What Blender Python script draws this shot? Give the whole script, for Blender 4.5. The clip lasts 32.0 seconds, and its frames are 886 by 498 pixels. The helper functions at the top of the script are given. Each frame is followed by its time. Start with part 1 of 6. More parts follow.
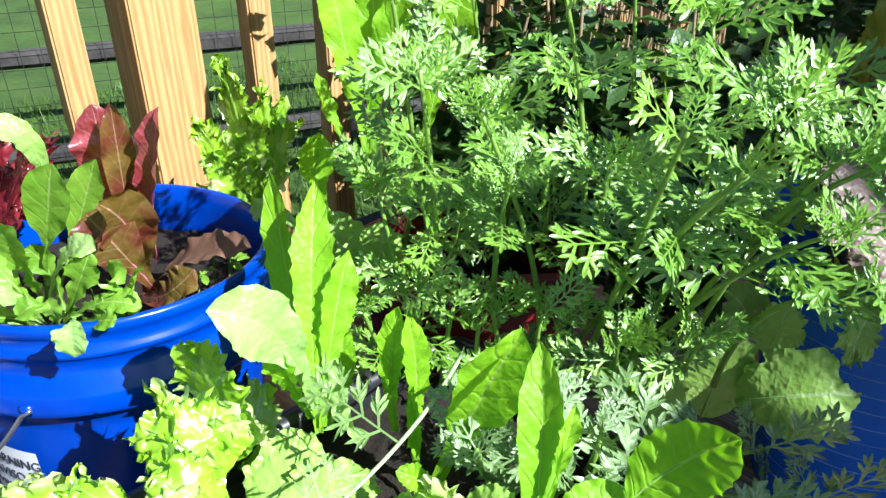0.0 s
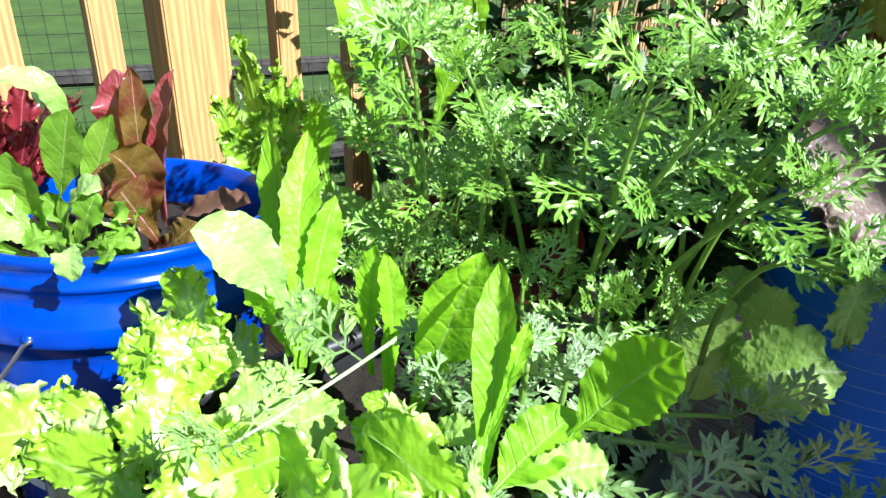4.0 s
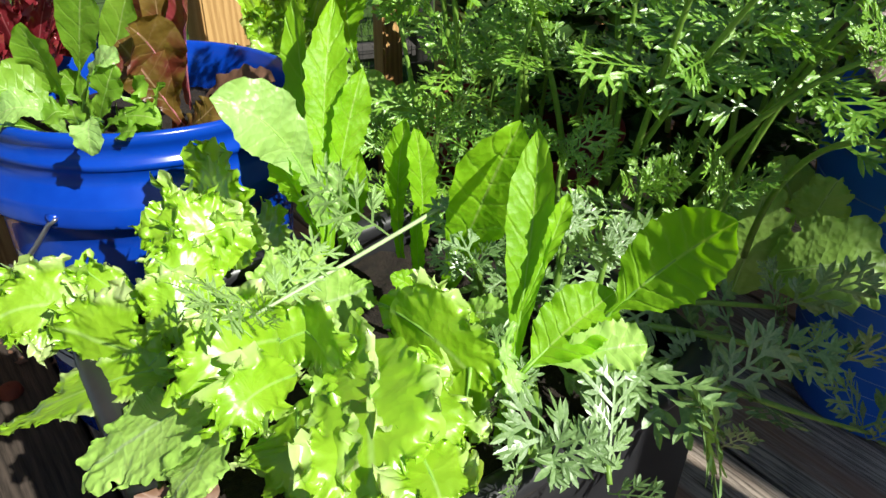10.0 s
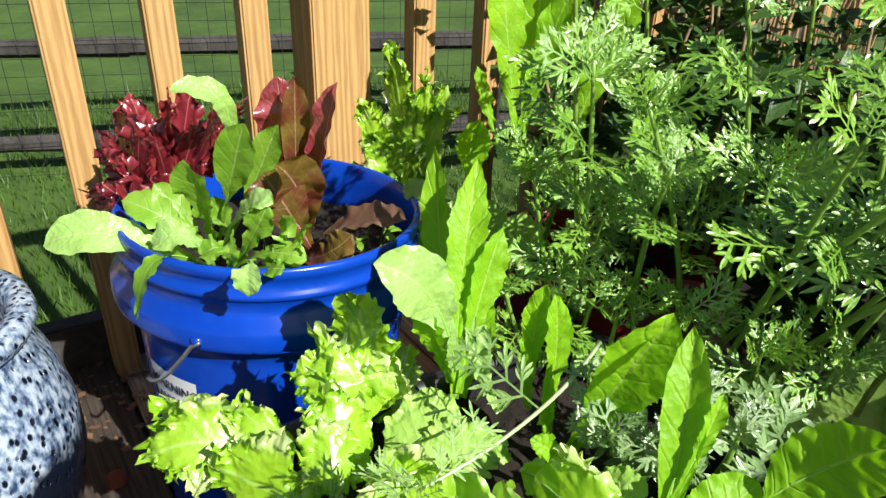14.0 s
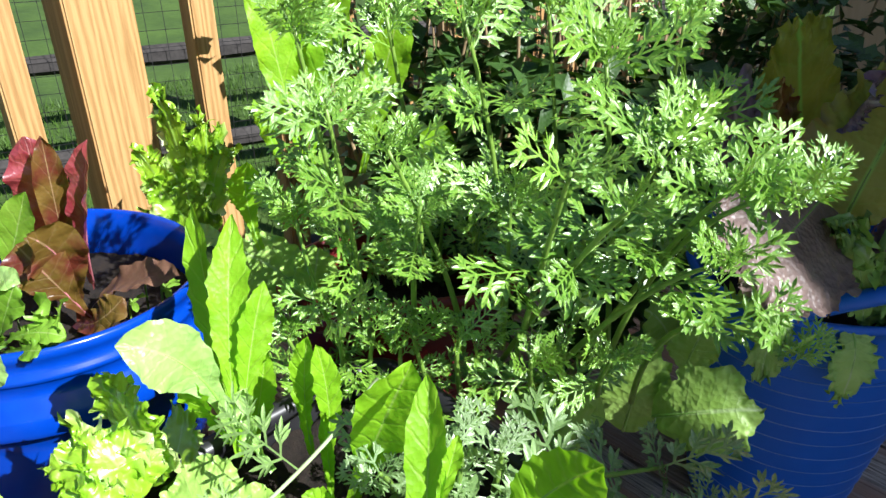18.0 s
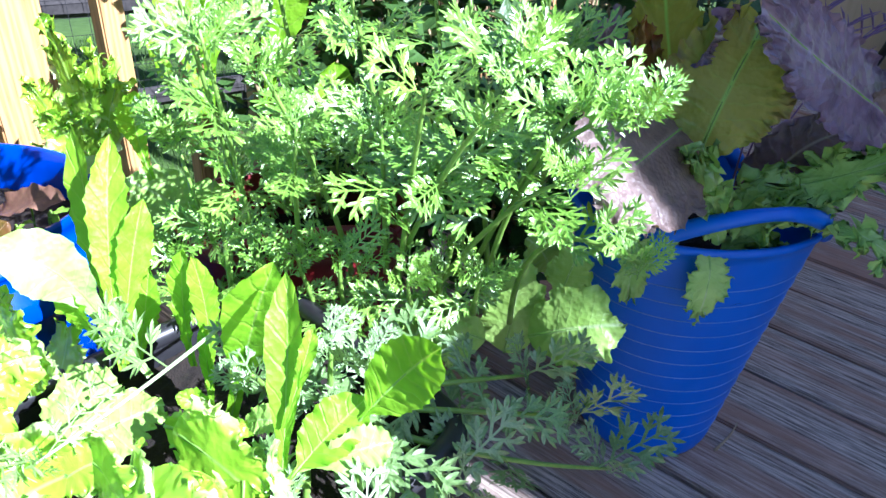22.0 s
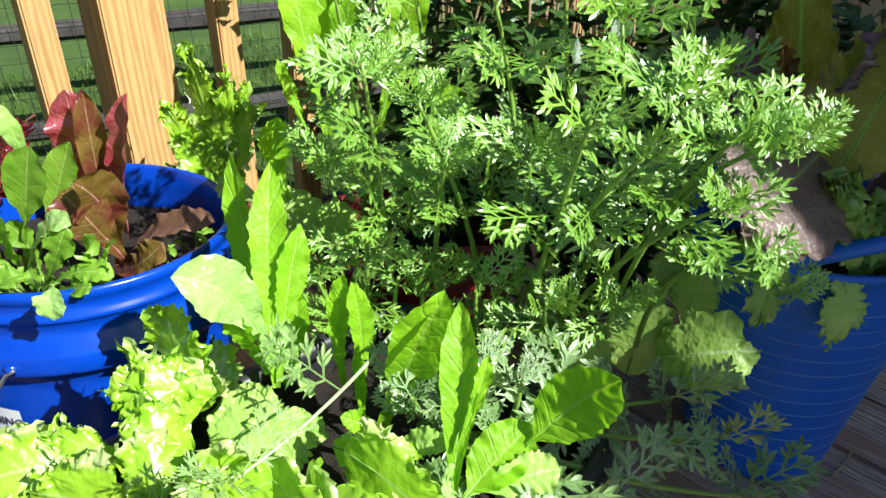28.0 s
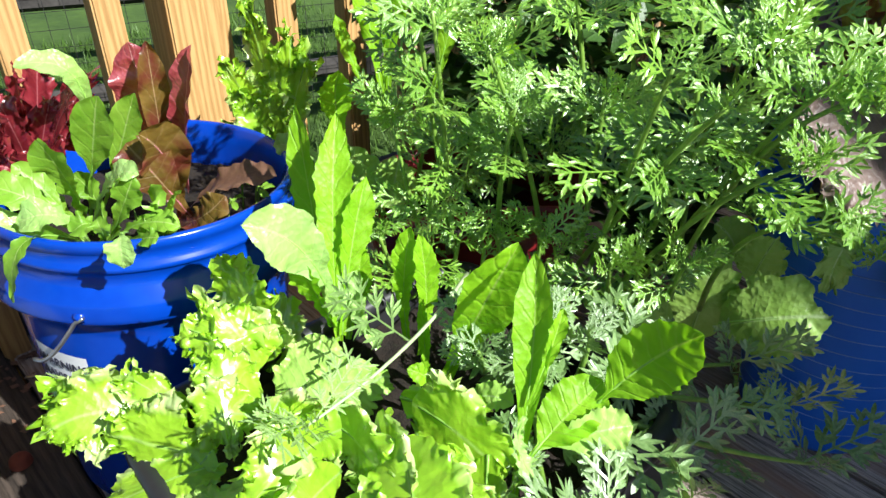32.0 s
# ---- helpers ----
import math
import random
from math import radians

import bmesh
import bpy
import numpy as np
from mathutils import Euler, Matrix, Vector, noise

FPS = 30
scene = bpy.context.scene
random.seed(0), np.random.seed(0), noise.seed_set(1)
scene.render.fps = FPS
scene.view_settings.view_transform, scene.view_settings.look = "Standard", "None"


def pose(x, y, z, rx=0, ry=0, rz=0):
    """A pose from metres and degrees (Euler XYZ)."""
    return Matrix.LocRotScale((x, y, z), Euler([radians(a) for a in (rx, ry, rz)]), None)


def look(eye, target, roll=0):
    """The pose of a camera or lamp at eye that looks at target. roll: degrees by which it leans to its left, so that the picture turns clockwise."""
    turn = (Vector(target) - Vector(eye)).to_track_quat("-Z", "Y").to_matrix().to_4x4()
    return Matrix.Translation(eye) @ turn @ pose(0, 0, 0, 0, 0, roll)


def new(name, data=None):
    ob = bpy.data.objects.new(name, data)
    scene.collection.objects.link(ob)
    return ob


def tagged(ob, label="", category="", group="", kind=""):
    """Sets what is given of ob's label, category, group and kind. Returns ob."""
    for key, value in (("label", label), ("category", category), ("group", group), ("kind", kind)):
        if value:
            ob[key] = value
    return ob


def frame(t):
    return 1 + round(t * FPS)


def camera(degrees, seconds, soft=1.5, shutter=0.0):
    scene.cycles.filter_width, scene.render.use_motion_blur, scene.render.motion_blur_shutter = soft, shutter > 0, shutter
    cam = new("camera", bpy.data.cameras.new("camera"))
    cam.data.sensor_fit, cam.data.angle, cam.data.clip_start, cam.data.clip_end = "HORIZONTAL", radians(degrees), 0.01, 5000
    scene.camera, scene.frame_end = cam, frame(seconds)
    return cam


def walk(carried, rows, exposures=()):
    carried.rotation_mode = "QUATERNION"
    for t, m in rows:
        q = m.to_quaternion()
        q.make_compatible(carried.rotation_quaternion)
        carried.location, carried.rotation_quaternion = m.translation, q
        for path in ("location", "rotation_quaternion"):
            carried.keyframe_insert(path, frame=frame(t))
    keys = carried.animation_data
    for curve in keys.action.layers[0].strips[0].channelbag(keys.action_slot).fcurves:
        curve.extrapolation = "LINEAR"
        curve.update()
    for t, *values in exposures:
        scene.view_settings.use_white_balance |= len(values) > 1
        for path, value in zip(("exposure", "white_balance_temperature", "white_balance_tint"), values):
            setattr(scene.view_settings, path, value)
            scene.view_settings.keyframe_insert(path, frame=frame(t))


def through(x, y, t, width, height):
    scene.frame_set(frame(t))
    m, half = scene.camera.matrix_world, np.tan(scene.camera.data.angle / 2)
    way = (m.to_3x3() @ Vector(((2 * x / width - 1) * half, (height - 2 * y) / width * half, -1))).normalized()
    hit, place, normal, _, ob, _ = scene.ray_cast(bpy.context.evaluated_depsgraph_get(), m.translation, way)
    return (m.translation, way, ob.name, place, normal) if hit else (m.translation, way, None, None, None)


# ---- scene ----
cam = camera(63.0, 32.0)
PATH = [
    (0, (0.061, 0.073, 0.774), (-0.053, 1.8, -0.227), 0.8),
    (0.5, (0.1, 0.05, 0.714), (-0.083, 1.811, -0.217), 0.1),
    (1, (0.105, 0.043, 0.716), (-0.073, 1.819, -0.186), 1.4),
    (1.5, (0.111, 0.027, 0.717), (-0.089, 1.815, -0.156), 2.0),
    (2, (0.111, 0.016, 0.711), (-0.115, 1.81, -0.143), 2.3),
    (2.5, (0.113, 0.016, 0.717), (-0.126, 1.802, -0.151), 1.7),
    (4.5, (0.114, 0.025, 0.712), (-0.108, 1.791, -0.2), 1.4),
    (5, (0.112, 0.025, 0.702), (-0.114, 1.75, -0.285), 0.1),
    (5.5, (0.104, 0.031, 0.69), (-0.135, 1.718, -0.358), 1.1),
    (6, (0.091, 0.025, 0.686), (-0.172, 1.687, -0.394), 2.0),
    (6.5, (0.084, 0.031, 0.676), (-0.209, 1.67, -0.432), 2.0),
    (7, (0.089, 0.031, 0.679), (-0.208, 1.659, -0.445), 2.2),
    (7.5, (0.105, 0.031, 0.688), (-0.201, 1.662, -0.429), -0.3),
    (8, (0.102, 0.025, 0.683), (-0.206, 1.66, -0.427), 1.1),
    (8.5, (0.108, 0.026, 0.682), (-0.202, 1.665, -0.422), 0.8),
    (9, (0.113, 0.031, 0.681), (-0.182, 1.673, -0.42), 0.7),
    (9.5, (0.11, 0.032, 0.677), (-0.184, 1.676, -0.424), 1.2),
    (10, (0.112, 0.035, 0.679), (-0.177, 1.68, -0.422), 1.1),
    (10.5, (0.106, 0.02, 0.695), (-0.188, 1.68, -0.381), 2.1),
    (11, (0.093, 0.002, 0.705), (-0.243, 1.677, -0.336), 2.3),
    (11.5, (0.084, -0.002, 0.705), (-0.301, 1.671, -0.322), 2.4),
    (12, (0.071, -0.006, 0.702), (-0.349, 1.664, -0.315), 2.4),
    (12.5, (0.062, 0.01, 0.708), (-0.387, 1.677, -0.302), 2.2),
    (13, (0.047, 0.021, 0.731), (-0.391, 1.692, -0.277), 1.8),
    (13.5, (0.039, 0.026, 0.747), (-0.389, 1.709, -0.246), 2.4),
    (15.5, (0.031, 0.062, 0.786), (-0.314, 1.795, -0.152), -0.3),
    (16, (0.043, 0.071, 0.786), (-0.265, 1.811, -0.15), -0.9),
    (16.5, (0.064, 0.073, 0.79), (-0.187, 1.818, -0.153), -0.5),
    (17, (0.086, 0.074, 0.79), (-0.096, 1.821, -0.167), 0.1),
    (17.5, (0.115, 0.073, 0.805), (-0.028, 1.8, -0.193), 0.2),
    (18, (0.123, 0.067, 0.807), (0.045, 1.799, -0.19), 0.8),
    (18.5, (0.142, 0.055, 0.803), (0.084, 1.79, -0.191), 0.5),
    (19, (0.177, 0.043, 0.8), (0.158, 1.776, -0.198), 0.4),
    (19.5, (0.197, 0.038, 0.801), (0.24, 1.764, -0.208), 0.9),
    (20, (0.218, 0.04, 0.801), (0.321, 1.752, -0.229), 1.6),
    (20.5, (0.225, 0.046, 0.79), (0.388, 1.742, -0.257), 3.0),
    (21, (0.23, 0.052, 0.788), (0.439, 1.731, -0.279), 3.9),
    (21.5, (0.216, 0.032, 0.785), (0.405, 1.719, -0.273), 4.4),
    (22, (0.184, 0.015, 0.789), (0.267, 1.708, -0.273), 3.5),
    (22.5, (0.165, 0.01, 0.785), (0.17, 1.699, -0.287), 3.2),
    (23, (0.145, -0.002, 0.79), (0.032, 1.677, -0.291), 2.9),
    (23.5, (0.121, -0.003, 0.782), (-0.059, 1.669, -0.301), 1.9),
    (24, (0.097, -0.008, 0.773), (-0.133, 1.663, -0.301), 0.5),
    (24.5, (0.075, -0.005, 0.776), (-0.189, 1.64, -0.33), 1.4),
    (26.5, (0.008, 0.005, 0.799), (-0.277, 1.678, -0.259), 2.0),
    (27, (0.07, 0.024, 0.794), (-0.075, 1.72, -0.256), 0.5),
    (27.5, (0.088, 0.011, 0.803), (0.034, 1.713, -0.247), 1.7),
    (28, (0.098, 0.013, 0.807), (0.043, 1.711, -0.247), 1.6),
    (28.5, (0.084, 0.014, 0.801), (0.028, 1.708, -0.26), 1.5),
    (29, (0.088, 0.01, 0.797), (0.026, 1.701, -0.27), 1.6),
    (29.5, (0.091, 0.012, 0.794), (0.014, 1.695, -0.284), 1.3),
    (30, (0.086, 0.015, 0.791), (-0.006, 1.689, -0.299), 0.7),
    (30.5, (0.08, 0.013, 0.789), (-0.029, 1.684, -0.305), 0.8),
    (31, (0.079, 0.016, 0.791), (-0.044, 1.677, -0.316), 0.8),
    (31.5, (0.073, 0.017, 0.784), (-0.06, 1.676, -0.325), 1.1),
    (32, (0.07, 0.01, 0.788), (-0.073, 1.662, -0.33), 0.9),
]
walk(cam, [(t, look(eye, target, roll)) for t, eye, target, roll in PATH],
     [(0, 0.98, 5550, 10), (2.5, 0.98, 5550, 10), (4.5, 1.07, 5600, 9), (6, 0.57, 6100, 7), (10, 0.37, 6250, 6), (13, 0.36, 6250, 7), (15.5, 0.73, 6200, 12), (18, 0.76, 5800, 13), (20.5, 1.60, 5050, 19), (22, 1.64, 5000, 21), (23, 1.38, 5200, 19), (24, 0.84, 5650, 13), (27, 0.75, 5950, 9), (32, 0.76, 5950, 9)])

# ---- world, sun, exposure ----
world = bpy.data.worlds.new("sky")
scene.world = world
world.use_nodes = True
SUN_TO = Vector((0.839, -0.545, 0.85)).normalized()      # from the scene towards the sun
nt = world.node_tree
sky = nt.nodes.new("ShaderNodeTexSky")
sky.sky_type = 'NISHITA'
sky.sun_disc = False
sky.sun_elevation = math.asin(SUN_TO.z)
sky.sun_rotation = math.atan2(SUN_TO.x, SUN_TO.y)
nt.links.new(sky.outputs[0], nt.nodes["Background"].inputs[0])
nt.nodes["Background"].inputs[1].default_value = 0.048
sun = new("sun", bpy.data.lights.new("sun", 'SUN'))
sun.data.energy, sun.data.angle, sun.data.color = 5.8, radians(0.5), (1.0, 0.95, 0.86)
sun.matrix_world = look(SUN_TO * 6, (0, 0, 0))


# ---- materials ----
def material(name, colour, rough=0.6, metal=0.0, spec=0.5):
    m = bpy.data.materials.new(name)
    m.use_nodes = True
    b = m.node_tree.nodes["Principled BSDF"]
    b.inputs["Base Color"].default_value = (*colour, 1)
    b.inputs["Roughness"].default_value = rough
    b.inputs["Metallic"].default_value = metal
    b.inputs["Specular IOR Level"].default_value = spec
    return m


def node(m, kind, **values):
    n = m.node_tree.nodes.new(kind)
    for key, value in values.items():
        n.inputs[key.replace("_", " ")].default_value = value
    return n


def wire(m, a, b):
    m.node_tree.links.new(a, b)


def ramp(m, source, stops):
    n = m.node_tree.nodes.new("ShaderNodeValToRGB")
    while len(n.color_ramp.elements) < len(stops):
        n.color_ramp.elements.new(0.5)
    for e, (at, c) in zip(n.color_ramp.elements, stops):
        e.position = at
        e.color = (*c, 1)
    wire(m, source, n.inputs[0])
    return n.outputs[0]


def maths(m, op, a, b=None):
    n = m.node_tree.nodes.new("ShaderNodeMath")
    n.operation = op
    for i, v in enumerate((a, b)):
        if v is None:
            continue
        if isinstance(v, (int, float)):
            n.inputs[i].default_value = v
        else:
            wire(m, v, n.inputs[i])
    return n.outputs[0]


def mixed(m, fac, a, b, how='MIX'):
    n = m.node_tree.nodes.new("ShaderNodeMix")
    n.data_type, n.blend_type = 'RGBA', how
    for i, v in ((0, fac), (6, a), (7, b)):
        if isinstance(v, (int, float)):
            n.inputs[i].default_value = v
        elif isinstance(v, tuple):
            n.inputs[i].default_value = (*v, 1)
        else:
            wire(m, v, n.inputs[i])
    return n.outputs[2]


def bumped(m, height, strength=0.3, distance=0.002):
    n = node(m, "ShaderNodeBump", Strength=strength, Distance=distance)
    wire(m, height, n.inputs["Height"])
    wire(m, n.outputs[0], m.node_tree.nodes["Principled BSDF"].inputs["Normal"])


def coords(m, scale=(1, 1, 1), which="Object"):
    tc = m.node_tree.nodes.new("ShaderNodeTexCoord")
    mp = m.node_tree.nodes.new("ShaderNodeMapping")
    mp.inputs["Scale"].default_value = scale
    wire(m, tc.outputs[which], mp.inputs[0])
    return mp.outputs[0]


def noised(m, vec, scale, detail=4, rough=0.55):
    n = node(m, "ShaderNodeTexNoise", Scale=scale, Detail=detail, Roughness=rough)
    if vec is not None:
        wire(m, vec, n.inputs["Vector"])
    return n.outputs[0]


def base_of(m):
    return m.node_tree.nodes["Principled BSDF"].inputs["Base Color"]


def plain(name, dark, light, scale=30, rough=0.6, metal=0.0, bump=0.2, depth=0.001, stretch=(1, 1, 1), spec=0.5):
    """A surface whose colour wanders between two tones at two sizes, with fine relief."""
    m = material(name, light, rough, metal, spec)
    v = coords(m, stretch)
    a, b = noised(m, v, scale), noised(m, v, scale * 7)
    s = maths(m, 'ADD', maths(m, 'MULTIPLY', a, 0.65), maths(m, 'MULTIPLY', b, 0.35))
    wire(m, ramp(m, s, [(0.3, dark), (0.7, light)]), base_of(m))
    bumped(m, s, bump, depth)
    return m


def leafy(name, dark, light, rib, through=0.35, rough=0.42, vein=0.55, edge=None, blotch=None, cells=0.3, gloss=0.5, vary=0.3, cell=190.0):
    """Leaf tissue: side veins and a pale midrib along the leaf's own u and v, light coming through."""
    m = material(name, light, rough, 0, gloss)
    nodes = m.node_tree.nodes
    if gloss > 0.95:
        nodes["Principled BSDF"].inputs["Coat Weight"].default_value = 0.9
        nodes["Principled BSDF"].inputs["Coat Roughness"].default_value = 0.27
    uv = nodes.new("ShaderNodeUVMap")
    sep = nodes.new("ShaderNodeSeparateXYZ")
    wire(m, uv.outputs[0], sep.inputs[0])
    u, v = sep.outputs[0], maths(m, 'ABSOLUTE', maths(m, 'SUBTRACT', sep.outputs[1], 0.5))
    ob = coords(m)
    wander = noised(m, ob, 55, 3)
    line = maths(m, 'ADD', maths(m, 'SUBTRACT', maths(m, 'MULTIPLY', u, 8.5), maths(m, 'MULTIPLY', v, 2.2)), maths(m, 'MULTIPLY', wander, 0.7))
    tri = maths(m, 'PINGPONG', line, 0.5)
    veins = ramp(m, tri, [(0.0, (1, 1, 1)), (0.12, (0, 0, 0))])
    mid = ramp(m, v, [(0.006, (1, 1, 1)), (0.028, (0, 0, 0))])
    tone = ramp(m, noised(m, ob, 30, 3), [(0.28, dark), (0.72, light)])
    info = nodes.new("ShaderNodeObjectInfo")
    tone = mixed(m, maths(m, 'MULTIPLY', info.outputs["Random"], vary), tone, tuple(c * 0.6 for c in dark))
    if edge:
        tone = mixed(m, ramp(m, v, [(0.34, (0, 0, 0)), (0.48, (1, 1, 1))]), tone, edge)
    if blotch:
        tone = mixed(m, ramp(m, noised(m, ob, 24, 3), [(0.46, (0, 0, 0)), (0.6, (1, 1, 1))]), tone, blotch)
    tone = mixed(m, maths(m, 'MULTIPLY', veins, vein * 0.28), tone, rib)
    tone = mixed(m, mid, tone, rib)
    wire(m, tone, base_of(m))
    vor = node(m, "ShaderNodeTexVoronoi", Scale=cell)
    wire(m, ob, vor.inputs["Vector"])
    relief = maths(m, 'ADD', maths(m, 'MULTIPLY', veins, -0.34 * vein), maths(m, 'MULTIPLY', vor.outputs[0], cells * 2))
    relief = maths(m, 'ADD', relief, maths(m, 'MULTIPLY', wander, 0.4))
    bumped(m, relief, 0.4 + 0.4 * vein, 0.0018 + 0.0012 * vein)
    tr = nodes.new("ShaderNodeBsdfTranslucent")
    wire(m, mixed(m, 1.0, tone, (1.0, 1.0, 0.22), 'MULTIPLY'), tr.inputs[0])
    mix = nodes.new("ShaderNodeMixShader")
    mix.inputs[0].default_value = through
    out = nodes["Material Output"]
    wire(m, nodes["Principled BSDF"].outputs[0], mix.inputs[1])
    wire(m, tr.outputs[0], mix.inputs[2])
    wire(m, mix.outputs[0], out.inputs[0])
    return m


def wooden(name, dark, light, scale=9.0, rough=0.7, bump=0.4, worn=None, rings=0.45):
    """Sawn wood with its grain along the piece's own longest way, z."""
    m = material(name, light, rough)
    info = m.node_tree.nodes.new("ShaderNodeObjectInfo")
    tc = m.node_tree.nodes.new("ShaderNodeTexCoord")
    shift = m.node_tree.nodes.new("ShaderNodeVectorMath")
    shift.operation = 'ADD'
    wire(m, tc.outputs["Object"], shift.inputs[0])
    big = maths(m, 'MULTIPLY', info.outputs["Random"], 7.3)
    comb = m.node_tree.nodes.new("ShaderNodeCombineXYZ")
    for i in range(3):
        wire(m, big, comb.inputs[i])
    wire(m, comb.outputs[0], shift.inputs[1])
    mp = m.node_tree.nodes.new("ShaderNodeMapping")
    mp.inputs["Scale"].default_value = (1, 1, 0.06)
    wire(m, shift.outputs[0], mp.inputs[0])
    wave = node(m, "ShaderNodeTexWave", Scale=scale * 3.5, Distortion=9.0, Detail=3.0, Detail_Scale=1.4)
    wire(m, mp.outputs[0], wave.inputs["Vector"])
    fine = noised(m, mp.outputs[0], scale * 28, 5, 0.7)
    s = maths(m, 'ADD', maths(m, 'MULTIPLY', wave.outputs[0], rings), maths(m, 'MULTIPLY', fine, 1.05 - rings))
    tone = ramp(m, s, [(0.34, dark), (0.66, light)])
    if worn:
        tone = mixed(m, ramp(m, noised(m, mp.outputs[0], scale * 2.2, 4), [(0.42, (0, 0, 0)), (0.60, (0.85, 0.85, 0.85))]), tone, worn)
    wire(m, tone, base_of(m))
    bumped(m, s, bump, 0.0025)
    return m


M_ROMAINE = leafy("romaine_leaf", (0.26, 0.57, 0.010), (0.40, 0.76, 0.022), (0.50, 0.72, 0.14), 0.5, 0.48, 0.8, gloss=0.5, vary=0.12, cells=0.15)
M_PALE = leafy("pale_leaf", (0.40, 0.67, 0.13), (0.52, 0.80, 0.27), (0.55, 0.70, 0.28), 0.36, 0.36, gloss=0.6)
# the lettuce's pale edge tone paints in the bright highlights of its frills
M_LETTUCE = leafy("lettuce_leaf", (0.33, 0.63, 0.016), (0.46, 0.75, 0.040), (0.52, 0.78, 0.16), 0.40, 0.36, 0.06, edge=(0.70, 0.86, 0.34), vary=0.12, gloss=0.96)
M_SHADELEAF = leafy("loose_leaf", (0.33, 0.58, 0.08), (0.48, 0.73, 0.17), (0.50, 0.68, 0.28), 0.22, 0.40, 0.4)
# leaf colour lowered so that the shade behind the pots is painted in
M_SHADESHRUB = leafy("shade_dark_shrub_leaf", (0.035, 0.085, 0.016), (0.08, 0.17, 0.035), (0.10, 0.18, 0.05), 0.2, 0.45, 0.3)
M_KALE = leafy("curly_kale_leaf", (0.36, 0.60, 0.11), (0.54, 0.78, 0.22), (0.54, 0.70, 0.32), 0.22, 0.40)
M_ARUGULA = leafy("arugula_leaf", (0.22, 0.48, 0.025), (0.38, 0.64, 0.075), (0.46, 0.64, 0.18), 0.42, 0.42, 0.5, gloss=0.6, vary=0.5, cells=0.12)
M_REDLEAF = leafy("red_lettuce_leaf", (0.17, 0.010, 0.020), (0.40, 0.045, 0.06), (0.50, 0.14, 0.16), 0.20, 0.26, 0.35, gloss=0.97, cells=0.1)
M_BRONZE = leafy("bronze_romaine_leaf", (0.14, 0.085, 0.014), (0.30, 0.19, 0.04), (0.42, 0.28, 0.14), 0.42, 0.36, 0.6, blotch=(0.18, 0.04, 0.025), gloss=0.9, cells=0.15)
M_CRIMSON = leafy("crimson_romaine_leaf", (0.28, 0.025, 0.04), (0.54, 0.13, 0.14), (0.62, 0.28, 0.28), 0.26, 0.30, 0.6, gloss=0.97, cells=0.25)
M_PURPLE = leafy("purple_mustard_leaf", (0.15, 0.09, 0.16), (0.34, 0.24, 0.35), (0.46, 0.38, 0.46), 0.2, 0.30, 0.9, cells=0.55, gloss=0.8, cell=75.0)
M_OLIVE = leafy("olive_mustard_leaf", (0.34, 0.36, 0.05), (0.52, 0.54, 0.11), (0.36, 0.64, 0.12), 0.32, 0.42, 0.6, edge=(0.36, 0.28, 0.09))
M_DUSK = leafy("dusky_mustard_leaf", (0.17, 0.115, 0.10), (0.32, 0.24, 0.205), (0.36, 0.28, 0.24), 0.2, 0.42, 0.8)
M_FERN = leafy("feathery_leaf", (0.13, 0.36, 0.030), (0.42, 0.66, 0.08), (0.36, 0.58, 0.06), 0.22, 0.30, 0.0, cells=0.1, gloss=1.0, vary=0.45)
M_SILVER = leafy("silvery_leaf", (0.15, 0.28, 0.07), (0.30, 0.46, 0.16), (0.28, 0.42, 0.15), 0.18, 0.40, 0.0, cells=0.1, gloss=1.0)
M_PALEFERN = leafy("pale_thread_leaf", (0.30, 0.50, 0.13), (0.46, 0.66, 0.24), (0.50, 0.62, 0.36), 0.32, 0.36, 0.0, cells=0.1)
M_STEM = plain("green_stem", (0.12, 0.24, 0.03), (0.24, 0.38, 0.06), 60, 0.4)
M_PALESTEM = plain("pale_stem", (0.36, 0.46, 0.22), (0.52, 0.62, 0.36), 60, 0.4)
M_RIB = plain("pale_midrib", (0.20, 0.42, 0.05), (0.34, 0.58, 0.11), 60, 0.4)
M_REDRIB = plain("pink_midrib", (0.36, 0.10, 0.12), (0.55, 0.22, 0.24), 60, 0.4)
M_DRYSTEM = plain("dry_stem", (0.22, 0.15, 0.07), (0.40, 0.30, 0.16), 50, 0.8)
M_BLUE = plain("blue_plastic", (0.003, 0.036, 0.34), (0.006, 0.058, 0.45), 8, 0.22, bump=0.05)
M_TUB = plain("blue_rubbery_plastic", (0.010, 0.115, 0.62), (0.018, 0.15, 0.72), 6, 0.42, bump=0.08)
M_TUBLINE = plain("scuffed_blue_rib", (0.08, 0.20, 0.62), (0.22, 0.36, 0.72), 20, 0.5)
M_RED = plain("red_plastic", (0.13, 0.008, 0.010), (0.21, 0.015, 0.016), 10, 0.38, bump=0.1)
M_TERRA = plain("rusty_red", (0.16, 0.035, 0.022), (0.24, 0.06, 0.035), 20, 0.8)
M_BLACK = plain("black_plastic", (0.014, 0.014, 0.016), (0.030, 0.030, 0.033), 15, 0.36, bump=0.1)
M_SOIL = plain("potting_soil", (0.006, 0.004, 0.0025), (0.028, 0.018, 0.011), 90, 0.95, bump=1.0, depth=0.006)
M_PINE = wooden("treated_pine", (0.36, 0.20, 0.065), (0.53, 0.325, 0.125), 9, 0.62, rings=0.3)
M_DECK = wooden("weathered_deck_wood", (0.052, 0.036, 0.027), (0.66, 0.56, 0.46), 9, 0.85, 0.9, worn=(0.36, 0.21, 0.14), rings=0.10)
